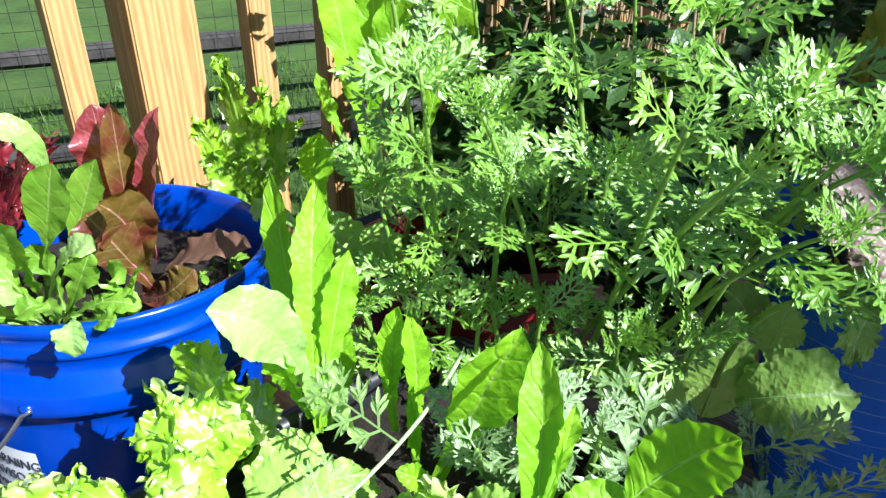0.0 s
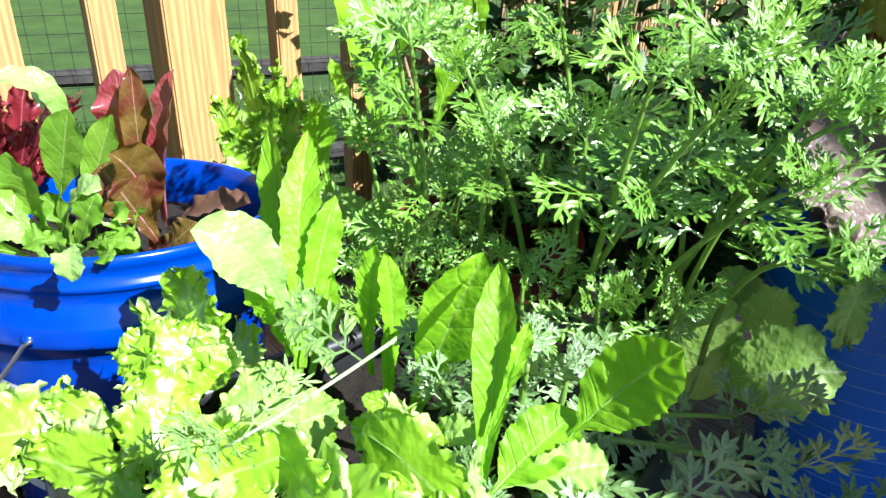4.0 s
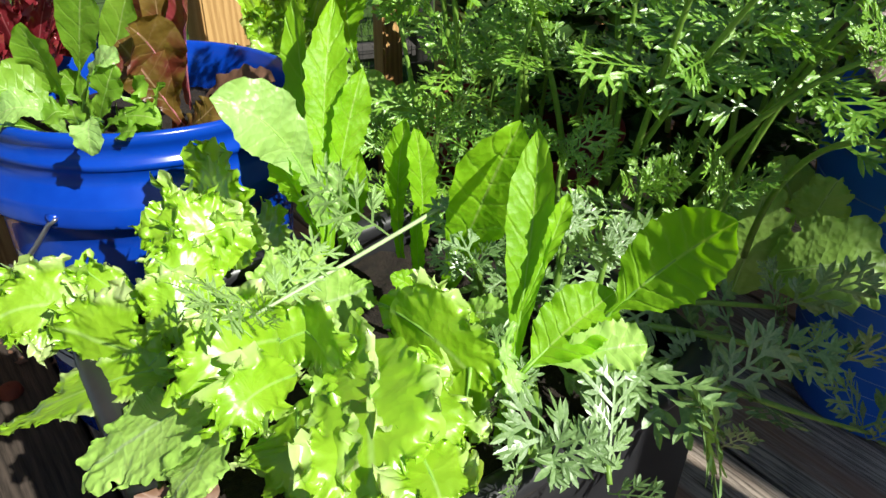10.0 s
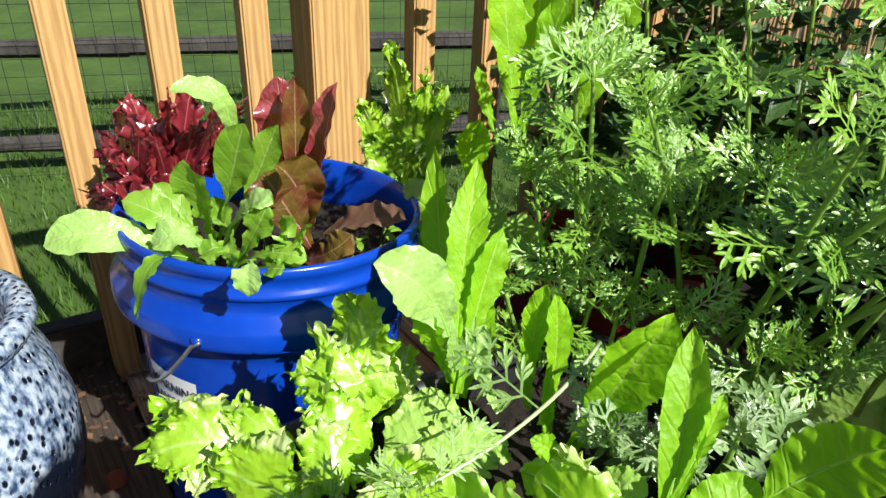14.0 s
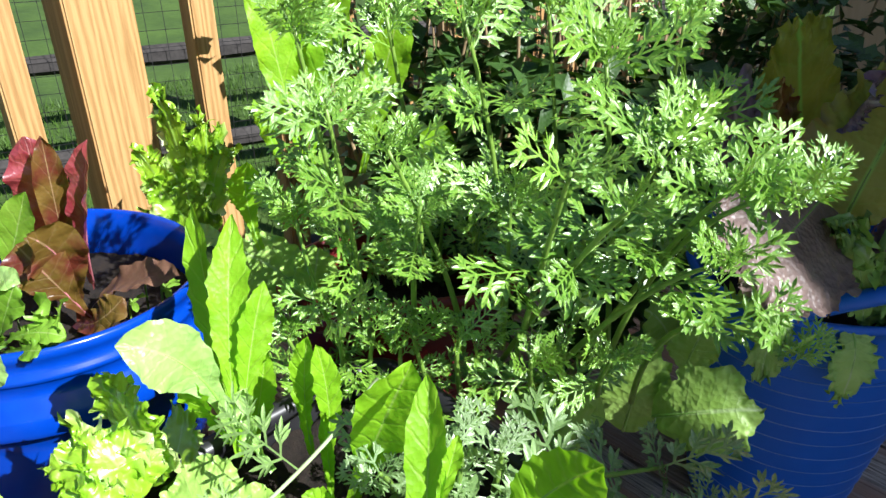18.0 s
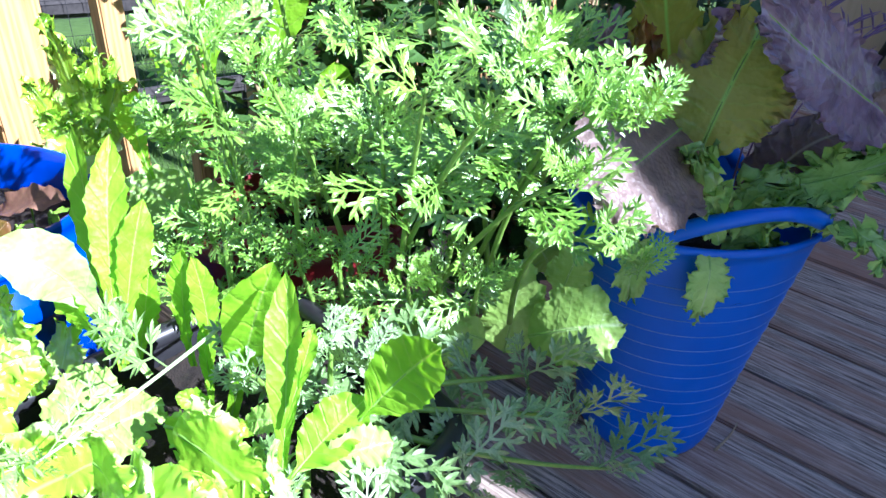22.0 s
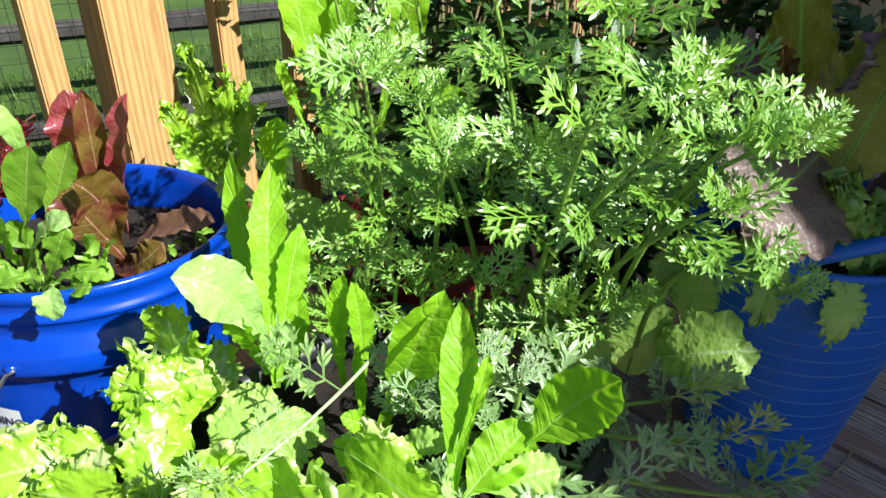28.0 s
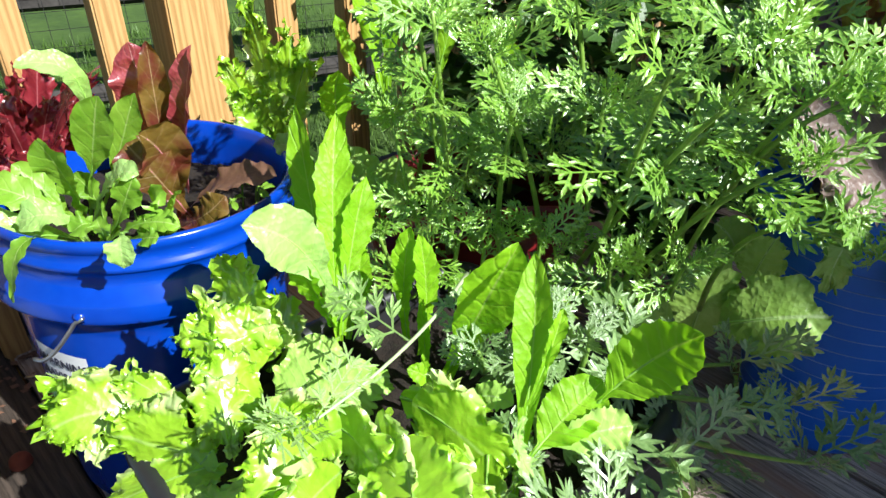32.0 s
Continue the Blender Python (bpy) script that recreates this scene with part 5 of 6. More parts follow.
ruffled(red_oak, [(-0.494, 0.679, 0.375), (-0.494, 0.680, 0.432), (-0.484, 0.680, 0.477)], 0.035, (-0.21, -0.7, 0.76), M_REDLEAF, seed=193, frill=0.006, waves=4, cut=0.16, cuts=6, crumple=0.003, na=72, nr=8, sweep=0.3, heart=0.6)
ruffled(red_oak, [(-0.494, 0.679, 0.375), (-0.452, 0.620, 0.443), (-0.449, 0.620, 0.469)], 0.030, (-0.12, -0.7, 0.77), M_REDLEAF, seed=194, frill=0.006, waves=4, cut=0.16, cuts=6, crumple=0.003, na=72, nr=8, sweep=0.3, heart=0.6)
ruffled(red_oak, [(-0.494, 0.679, 0.375), (-0.494, 0.660, 0.439), (-0.500, 0.660, 0.481)], 0.041, (-0.05, -0.7, 0.29), M_REDLEAF, seed=195, frill=0.006, waves=4, cut=0.16, cuts=6, crumple=0.003, na=72, nr=8, sweep=0.3, heart=0.6)
ruffled(red_oak, [(-0.494, 0.679, 0.375), (-0.470, 0.660, 0.452), (-0.453, 0.660, 0.505)], 0.041, (-0.13, -0.7, 0.44), M_REDLEAF, seed=196, frill=0.006, waves=4, cut=0.16, cuts=6, crumple=0.003, na=72, nr=8, sweep=0.3, heart=0.6)
ruffled(red_oak, [(-0.494, 0.679, 0.375), (-0.465, 0.660, 0.445), (-0.443, 0.660, 0.491)], 0.034, (0.01, -0.7, 0.84), M_REDLEAF, seed=197, frill=0.006, waves=4, cut=0.16, cuts=6, crumple=0.003, na=72, nr=8, sweep=0.3, heart=0.6)
ruffled(red_oak, [(-0.494, 0.679, 0.375), (-0.441, 0.600, 0.440), (-0.445, 0.600, 0.453)], 0.027, (0.54, -0.7, 0.82), M_REDLEAF, seed=198, frill=0.006, waves=4, cut=0.16, cuts=6, crumple=0.003, na=72, nr=8, sweep=0.3, heart=0.6)

for k, (x, y, h) in enumerate(((-.205, .66, .07), (-.195, .67, .05), (-.185, .65, .06), (-.215, .64, .05))):
    p = thing('seedling', (x, y, .36), 'thin green seedling stalk at the rim of the bucket', 'seedling', 'seedlings')
    held(linked('stem', tube_bm(bezier(((x, y, .355), (x + .004, y, .37 + h), (x + .012, y - .008, .36 + h)), 8), .0011, 5), M_STEM), p)
    for s in (-1, 1):
        leaf(p, [(x + .008, y - .006, .355 + h), (x + .014, y + s * .006, .36 + h), (x + .018, y + s * .014, .352 + h)], .007, (0, -.4, .9), M_ARUGULA, shape='strap', nu=8, nv=4, ruffle=.001, seed=k)

endive = thing("frilly_endive", (-0.165, 0.880, 0.30), "light green curled endive with lacy frilled leaves by the railing post", "lettuce")
ruffled(endive, [(-0.224, 0.870, 0.340), (-0.229, 0.860, 0.472), (-0.243, 0.860, 0.550)], 0.045, (-0.3, -0.9, 0.4), M_LETTUCE, rib=M_RIB, seed=199, frill=0.008, cut=0.17, cuts=54, crumple=0.004, na=300, nr=10, sweep=0.35)
ruffled(endive, [(-0.224, 0.870, 0.340), (-0.260, 0.860, 0.433), (-0.286, 0.860, 0.477)], 0.050, (0.0, -0.9, 0.4), M_LETTUCE, rib=M_RIB, seed=200, frill=0.008, cut=0.17, cuts=54, crumple=0.004, na=300, nr=10, sweep=0.35)
ruffled(endive, [(-0.224, 0.870, 0.340), (-0.201, 0.860, 0.456), (-0.191, 0.860, 0.519)], 0.050, (0.3, -0.9, 0.4), M_LETTUCE, rib=M_RIB, seed=201, frill=0.008, cut=0.17, cuts=54, crumple=0.004, na=300, nr=10, sweep=0.35)
ruffled(endive, [(-0.224, 0.870, 0.340), (-0.257, 0.860, 0.382), (-0.295, 0.860, 0.376)], 0.050, (-0.3, -0.9, 0.4), M_LETTUCE, rib=M_RIB, seed=202, frill=0.008, cut=0.17, cuts=54, crumple=0.004, na=300, nr=10, sweep=0.35)
ruffled(endive, [(-0.224, 0.870, 0.340), (-0.232, 0.860, 0.409), (-0.231, 0.860, 0.433)], 0.060, (0.0, -0.9, 0.4), M_LETTUCE, rib=M_RIB, seed=203, frill=0.008, cut=0.17, cuts=54, crumple=0.004, na=300, nr=10, sweep=0.35)
ruffled(endive, [(-0.224, 0.870, 0.340), (-0.255, 0.860, 0.411), (-0.268, 0.860, 0.437)], 0.050, (0.3, -0.9, 0.4), M_LETTUCE, rib=M_RIB, seed=204, frill=0.008, cut=0.17, cuts=54, crumple=0.004, na=300, nr=10, sweep=0.35)
ruffled(endive, [(-0.224, 0.870, 0.340), (-0.194, 0.860, 0.443), (-0.171, 0.860, 0.496)], 0.050, (-0.3, -0.9, 0.4), M_LETTUCE, rib=M_RIB, seed=205, frill=0.008, cut=0.17, cuts=54, crumple=0.004, na=300, nr=10, sweep=0.35)
ruffled(endive, [(-0.224, 0.870, 0.340), (-0.223, 0.860, 0.437), (-0.214, 0.860, 0.486)], 0.055, (0.0, -0.9, 0.4), M_LETTUCE, rib=M_RIB, seed=206, frill=0.008, cut=0.17, cuts=54, crumple=0.004, na=300, nr=10, sweep=0.35)
ruffled(endive, [(-0.224, 0.870, 0.340), (-0.235, 0.860, 0.373), (-0.258, 0.860, 0.359)], 0.050, (0.3, -0.9, 0.4), M_LETTUCE, rib=M_RIB, seed=207, frill=0.008, cut=0.17, cuts=54, crumple=0.004, na=300, nr=10, sweep=0.35)

tall = thing("romaine_lettuce", (-0.05, 0.93, 0.30), "tall bolting green romaine lettuce rising behind the feathery plants", "lettuce")
leaf(tall, [(-0.091, 0.901, 0.426), (-0.103, 0.901, 0.521), (-0.133, 0.913, 0.674)], 0.047, (0.5, -0.8, 0.1), M_ROMAINE, rib=M_RIB, shape='romaine', ruffle=0.005, teeth=0.05, seed=208)
leaf(tall, [(-0.092, 0.913, 0.420), (-0.080, 0.913, 0.518), (-0.031, 0.925, 0.662)], 0.043, (-0.3, -0.9, 0.2), M_ROMAINE, rib=M_RIB, shape='romaine', ruffle=0.005, teeth=0.05, seed=209)
leaf(tall, [(-0.112, 0.901, 0.424), (-0.127, 0.901, 0.461), (-0.147, 0.901, 0.526)], 0.019, (0.6, -0.8, 0.1), M_ROMAINE, rib=M_RIB, shape='romaine', ruffle=0.005, teeth=0.05, seed=210)
leaf(tall, [(-0.087, 0.925, 0.415), (-0.083, 0.938, 0.511), (-0.082, 0.950, 0.664)], 0.051, (0.1, -1, 0.2), M_ROMAINE, rib=M_RIB, shape='romaine', ruffle=0.005, teeth=0.05, seed=211)
leaf(tall, [(-0.031, 0.975, 0.399), (-0.009, 1.000, 0.496), (0.022, 1.000, 0.614)], 0.060, (-0.1, -1, 0.1), M_ROMAINE, rib=M_RIB, shape='romaine', ruffle=0.005, teeth=0.05, seed=212)
leaf(tall, [(0.065, 0.950, 0.343), (0.074, 0.975, 0.399), (0.070, 0.975, 0.478)], 0.051, (0.3, -1, 0.1), M_ROMAINE, rib=M_RIB, shape='romaine', ruffle=0.005, teeth=0.05, seed=213)


leaf(tall, [(-0.099, 0.720, 0.422), (-0.120, 0.735, 0.479), (-0.105, 0.730, 0.518)], 0.037, (0.4, -0.9, 0.2), M_ROMAINE, rib=M_RIB, seed=240, teeth=0.16, notches=15, pucker=0.0016, fold=0.22, ruffle=0.002, shape='lance')
leaf(tall, [(-0.135, 0.740, 0.401), (-0.167, 0.766, 0.419), (-0.200, 0.767, 0.407)], 0.030, (0.3, -0.7, 0.6), M_PALE, rib=M_RIB, seed=241, teeth=0.05, ruffle=0.003, shape='strap')

cos_ = thing("romaine_lettuce", (-0.045, 0.50, 0.315), "upright bright green romaine lettuce with toothed leaves", "lettuce")
leaf(cos_, [(-0.066, 0.500, 0.348), (-0.075, 0.525, 0.450), (-0.076, 0.590, 0.532)], 0.032, (0.3, -1, 0.2), M_ROMAINE, rib=M_RIB, seed=214, teeth=0.16, notches=15, pucker=0.0016, fold=0.22, ruffle=0.002, shape='lance')
leaf(cos_, [(-0.063, 0.500, 0.355), (-0.058, 0.530, 0.437), (-0.046, 0.560, 0.487)], 0.029, (0.5, -0.9, 0.2), M_ROMAINE, rib=M_RIB, seed=215, teeth=0.16, notches=15, pucker=0.0016, fold=0.22, ruffle=0.002, shape='lance')
leaf(cos_, [(-0.067, 0.500, 0.378), (-0.074, 0.482, 0.480), (-0.121, 0.455, 0.496)], 0.051, (0.30, -0.7, 0.65), M_PALE, rib=M_RIB, seed=216, teeth=0.05, pucker=0.001, fold=0.12, ruffle=0.003, shape='lance')
leaf(cos_, [(-0.075, 0.520, 0.355), (-0.100, 0.570, 0.424), (-0.122, 0.620, 0.526)], 0.032, (-0.3, -0.9, 0.2), M_ROMAINE, rib=M_RIB, seed=217, teeth=0.16, notches=15, pucker=0.0016, fold=0.22, ruffle=0.002, shape='lance')
leaf(cos_, [(-0.067, 0.490, 0.373), (-0.078, 0.483, 0.417), (-0.094, 0.485, 0.448)], 0.027, (-0.4, -0.8, 0.4), M_ROMAINE, rib=M_RIB, seed=218, teeth=0.16, notches=15, pucker=0.0016, fold=0.22, ruffle=0.002, shape='strap')
leaf(cos_, [(-0.020, 0.450, 0.388), (-0.046, 0.460, 0.419), (-0.038, 0.470, 0.451)], 0.019, (0.4, -0.8, 0.3), M_PALE, rib=M_RIB, seed=219, teeth=0.05, fold=0.3, ruffle=0.005, shape='strap', twist=0.9)
leaf(cos_, [(-0.063, 0.520, 0.333), (-0.061, 0.540, 0.351), (-0.052, 0.560, 0.418)], 0.027, (0.1, -0.9, 0.2), M_ROMAINE, rib=M_RIB, seed=232, teeth=0.16, notches=15, pucker=0.0016, fold=0.22, ruffle=0.002, shape='lance')

mid = thing("leaf_lettuce", (0.035, 0.43, 0.315), "young green leaf lettuce with upright toothed leaves in the planter", "lettuce")
leaf(mid, [(0.024, 0.490, 0.297), (0.065, 0.445, 0.452), (0.087, 0.440, 0.505)], 0.050, (0.15, -0.9, 0.3), M_ROMAINE, rib=M_RIB, seed=220, teeth=0.06, pucker=0.0012, fold=0.32, ruffle=0.0015, shape='lance')
leaf(mid, [(0.094, 0.345, 0.333), (0.105, 0.384, 0.454), (0.098, 0.428, 0.507)], 0.028, (-0.1, -1, 0.15), M_ROMAINE, rib=M_RIB, seed=221, teeth=0.06, pucker=0.0006, fold=0.45, ruffle=0.0012, shape='lance', twist=0.15)
leaf(mid, [(0.100, 0.370, 0.418), (0.114, 0.385, 0.459), (0.119, 0.400, 0.482)], 0.012, (0.1, -0.9, 0.3), M_ROMAINE, rib=M_RIB, seed=222, teeth=0.16, notches=15, pucker=0.0016, fold=0.22, ruffle=0.002, shape='strap')
leaf(mid, [(-0.003, 0.500, 0.355), (-0.011, 0.505, 0.416), (-0.000, 0.510, 0.470)], 0.023, (-0.2, -0.9, 0.1), M_ROMAINE, rib=M_RIB, seed=223, teeth=0.16, notches=15, pucker=0.0016, fold=0.22, ruffle=0.002, shape='strap')
leaf(mid, [(0.008, 0.495, 0.343), (0.020, 0.500, 0.404), (0.007, 0.505, 0.466)], 0.023, (0.5, -0.8, 0.1), M_ROMAINE, rib=M_RIB, seed=224, teeth=0.16, notches=15, pucker=0.0016, fold=0.22, ruffle=0.002, shape='strap')
leaf(mid, [(0.147, 0.385, 0.405), (0.181, 0.399, 0.448), (0.204, 0.370, 0.492)], 0.049, (-0.15, -0.8, 0.55), M_ROMAINE, rib=M_RIB, seed=225, teeth=0.06, pucker=0.0020, fold=0.08, ruffle=0.0015, shape='paddle', nu=60, nv=20)
leaf(mid, [(0.104, 0.355, 0.383), (0.127, 0.378, 0.403), (0.154, 0.400, 0.418)], 0.041, (-0.2, -0.7, 0.65), M_ROMAINE, rib=M_RIB, seed=226, teeth=0.05, pucker=0.001, fold=0.12, ruffle=0.003, shape='paddle')
leaf(mid, [(0.098, 0.360, 0.417), (0.086, 0.347, 0.399), (0.112, 0.345, 0.365)], 0.015, (0.2, -0.8, 0.5), M_PALE, rib=M_RIB, seed=227, teeth=0.06, ruffle=0.004, shape='strap', twist=0.8)
leaf(mid, [(0.090, 0.345, 0.352), (0.108, 0.333, 0.354), (0.127, 0.330, 0.348)], 0.017, (0.2, -0.5, 0.8), M_PALE, rib=M_RIB, seed=228, teeth=0.06, ruffle=0.003, shape='strap')
leaf(mid, [(0.037, 0.440, 0.344), (0.030, 0.427, 0.384), (0.007, 0.425, 0.391)], 0.018, (0.2, -0.6, 0.7), M_ROMAINE, rib=M_RIB, seed=229, teeth=0.16, notches=15, pucker=0.0016, fold=0.22, ruffle=0.002, shape='strap')
leaf(mid, [(0.016, 0.470, 0.317), (0.017, 0.480, 0.359), (0.010, 0.490, 0.405)], 0.011, (0.1, -0.9, 0.2), M_ROMAINE, rib=M_RIB, seed=230, teeth=0.16, notches=15, pucker=0.0016, fold=0.22, ruffle=0.002, shape='strap')
leaf(mid, [(0.107, 0.360, 0.384), (0.157, 0.373, 0.400), (0.175, 0.375, 0.401)], 0.030, (0.1, -0.6, 0.75), M_SHADELEAF, rib=M_RIB, seed=231, teeth=0.16, notches=15, pucker=0.0016, fold=0.22, ruffle=0.002, shape='paddle')
leaf(mid, [(0.051, 0.430, 0.355), (0.072, 0.420, 0.381), (0.092, 0.410, 0.377)], 0.023, (0.1, -0.6, 0.75), M_SHADELEAF, rib=M_RIB, seed=233, teeth=0.16, notches=15, pucker=0.0016, fold=0.22, ruffle=0.002, shape='paddle')

loose = thing("loose_leaf_lettuce", (0.330, 0.650, 0.24), "broad soft green loose-leaf lettuce in the shade beside the tub", "lettuce")
ruffled(loose, [(0.313, 0.630, 0.295), (0.351, 0.595, 0.337), (0.401, 0.600, 0.338)], 0.093, (-0.1, -0.75, 0.6), M_SHADELEAF, rib=M_RIB, seed=231, frill=0.003, waves=6, cut=0.07, cuts=15, crumple=0.003, sweep=0.22)
ruffled(loose, [(0.292, 0.650, 0.254), (0.297, 0.645, 0.313), (0.300, 0.660, 0.374)], 0.089, (-0.2, -0.85, 0.4), M_SHADELEAF, rib=M_RIB, seed=232, frill=0.003, waves=6, cut=0.07, cuts=15, crumple=0.003, sweep=0.22)
ruffled(loose, [(0.266, 0.630, 0.288), (0.218, 0.615, 0.318), (0.174, 0.620, 0.321)], 0.068, (0.1, -0.7, 0.6), M_SHADELEAF, rib=M_RIB, seed=233, frill=0.003, waves=6, cut=0.07, cuts=15, crumple=0.003, sweep=0.22)
ruffled(loose, [(0.247, 0.600, 0.292), (0.228, 0.580, 0.333), (0.196, 0.580, 0.326)], 0.049, (0.1, -0.6, 0.7), M_SHADELEAF, rib=M_RIB, seed=234, frill=0.003, waves=6, cut=0.07, cuts=15, crumple=0.003, sweep=0.22)
ruffled(loose, [(0.353, 0.680, 0.316), (0.362, 0.695, 0.335), (0.371, 0.690, 0.373)], 0.055, (-0.1, -0.8, 0.5), M_SHADELEAF, rib=M_RIB, seed=235, frill=0.003, waves=6, cut=0.07, cuts=15, crumple=0.003, sweep=0.22)
ruffled(loose, [(0.346, 0.720, 0.319), (0.343, 0.720, 0.342), (0.317, 0.720, 0.364)], 0.057, (0.1, -0.8, 0.5), M_SHADELEAF, rib=M_RIB, seed=236, frill=0.003, waves=6, cut=0.07, cuts=15, crumple=0.003, sweep=0.22)

kale = thing("curly_kale", (0.560, 0.760, 0.32), "light green curly kale with finely cut frilled leaves in the tub", "kale")
ruffled(kale, [(0.566, 0.760, 0.412), (0.647, 0.700, 0.462), (0.684, 0.640, 0.538)], 0.054, (0, -0.7, 0.7), M_KALE, rib=M_RIB, seed=237, frill=0.013, waves=15, cut=0.68, cuts=34, crumple=0.005, nr=11, narrow=0.1, sweep=0.5, heart=0.5)
ruffled(kale, [(0.609, 0.720, 0.402), (0.660, 0.655, 0.445), (0.712, 0.610, 0.377)], 0.040, (0.1, -0.6, 0.8), M_KALE, rib=M_RIB, seed=238, frill=0.013, waves=15, cut=0.68, cuts=34, crumple=0.005, nr=11, narrow=0.1, sweep=0.5, heart=0.5)
ruffled(kale, [(0.517, 0.680, 0.390), (0.485, 0.655, 0.464), (0.449, 0.650, 0.529)], 0.040, (-0.2, -0.9, 0.3), M_KALE, rib=M_RIB, seed=239, frill=0.013, waves=15, cut=0.68, cuts=34, crumple=0.005, nr=11, narrow=0.1, sweep=0.5, heart=0.5)
ruffled(kale, [(0.500, 0.665, 0.389), (0.503, 0.637, 0.379), (0.497, 0.640, 0.306)], 0.048, (0.1, -0.95, 0.25), M_KALE, rib=M_RIB, seed=240, frill=0.005, waves=7, cut=0.14, cuts=26, crumple=0.003, nr=9, narrow=0.2, sweep=0.2)
ruffled(kale, [(0.449, 0.675, 0.382), (0.408, 0.649, 0.403), (0.420, 0.648, 0.323)], 0.036, (-0.3, -0.85, 0.3), M_KALE, rib=M_RIB, seed=241, frill=0.005, waves=7, cut=0.14, cuts=26, crumple=0.003, nr=9, narrow=0.2, sweep=0.2)
ruffled(kale, [(0.552, 0.740, 0.383), (0.573, 0.725, 0.443), (0.608, 0.730, 0.460)], 0.050, (0, -0.8, 0.5), M_KALE, rib=M_RIB, seed=242, frill=0.013, waves=15, cut=0.68, cuts=34, crumple=0.005, nr=11, narrow=0.1, sweep=0.5, heart=0.5)
ruffled(kale, [(0.546, 0.720, 0.380), (0.572, 0.695, 0.428), (0.636, 0.690, 0.434)], 0.044, (0, -0.6, 0.8), M_KALE, rib=M_RIB, seed=243, frill=0.013, waves=15, cut=0.68, cuts=34, crumple=0.005, nr=11, narrow=0.1, sweep=0.5, heart=0.5)
ruffled(kale, [(0.613, 0.760, 0.387), (0.642, 0.760, 0.432), (0.705, 0.760, 0.447)], 0.047, (0, -0.8, 0.6), M_KALE, rib=M_RIB, seed=244, frill=0.013, waves=15, cut=0.68, cuts=34, crumple=0.005, nr=11, narrow=0.1, sweep=0.5, heart=0.5)
ruffled(kale, [(0.490, 0.720, 0.365), (0.438, 0.690, 0.396), (0.404, 0.700, 0.395)], 0.039, (0, -0.7, 0.7), M_KALE, rib=M_RIB, seed=245, frill=0.013, waves=15, cut=0.68, cuts=34, crumple=0.005, nr=11, narrow=0.1, sweep=0.5, heart=0.5)
ruffled(kale, [(0.558, 0.750, 0.338), (0.589, 0.755, 0.362), (0.620, 0.740, 0.352)], 0.032, (0, -0.6, 0.8), M_KALE, rib=M_RIB, seed=246, frill=0.013, waves=15, cut=0.68, cuts=34, crumple=0.005, nr=11, narrow=0.1, sweep=0.5, heart=0.5)

must = thing("purple_mustard", (0.520, 0.820, 0.32), "large purple and olive mustard leaves leaning over the tub", "mustard")
ruffled(must, [(0.479, 0.740, 0.509), (0.375, 0.585, 0.528), (0.338, 0.570, 0.490)], 0.150, (-0.05, -0.85, 0.5), M_DUSK, rib=M_RIB, seed=258, frill=0.005, waves=7, cut=0.08, cuts=28, crumple=0.004)
ruffled(must, [(0.478, 0.700, 0.482), (0.480, 0.690, 0.552), (0.521, 0.720, 0.630)], 0.128, (-0.2, -1, 0.15), M_OLIVE, rib=M_STEM, seed=255, frill=0.005, waves=7, cut=0.08, cuts=28, crumple=0.004)
ruffled(must, [(0.766, 0.780, 0.481), (0.586, 0.700, 0.577), (0.455, 0.620, 0.662)], 0.117, (-0.1, -0.8, 0.6), M_PURPLE, rib=M_RIB, seed=256, frill=0.005, waves=7, cut=0.08, cuts=28, crumple=0.004)
ruffled(must, [(0.712, 0.780, 0.459), (0.689, 0.720, 0.539), (0.729, 0.740, 0.593)], 0.089, (0.1, -0.8, 0.5), M_DUSK, rib=M_RIB, seed=257, frill=0.005, waves=7, cut=0.08, cuts=28, crumple=0.004)
ruffled(must, [(0.501, 0.800, 0.338), (0.435, 0.780, 0.474), (0.406, 0.740, 0.614)], 0.075, (0.4, -0.9, 0.2), M_BRONZE, seed=259, frill=0.005, waves=7, cut=0.08, cuts=28, crumple=0.004)
ruffled(must, [(0.501, 0.820, 0.326), (0.414, 0.800, 0.465), (0.379, 0.800, 0.603)], 0.075, (0.2, -0.9, 0.2), M_PURPLE, seed=260, frill=0.005, waves=7, cut=0.08, cuts=28, crumple=0.004)
ruffled(must, [(0.513, 0.800, 0.501), (0.482, 0.760, 0.600), (0.452, 0.660, 0.619)], 0.070, (0, -1, 0.3), M_PURPLE, seed=261, frill=0.005, waves=7, cut=0.08, cuts=28, crumple=0.004)
ruffled(must, [(0.543, 0.840, 0.331), (0.463, 0.820, 0.558), (0.431, 0.800, 0.655)], 0.100, (0, -1, 0.2), M_OLIVE, seed=262, frill=0.005, waves=7, cut=0.08, cuts=28, crumple=0.004)
ruffled(must, [(0.619, 0.840, 0.331), (0.614, 0.800, 0.468), (0.680, 0.760, 0.500)], 0.090, (0, -0.8, 0.5), M_PURPLE, seed=263, frill=0.005, waves=7, cut=0.08, cuts=28, crumple=0.004)
ruffled(must, [(0.480, 0.780, 0.350), (0.450, 0.760, 0.428), (0.457, 0.740, 0.511)], 0.060, (0.3, -0.9, 0.1), M_PURPLE, seed=264, frill=0.005, waves=7, cut=0.08, cuts=28, crumple=0.004)


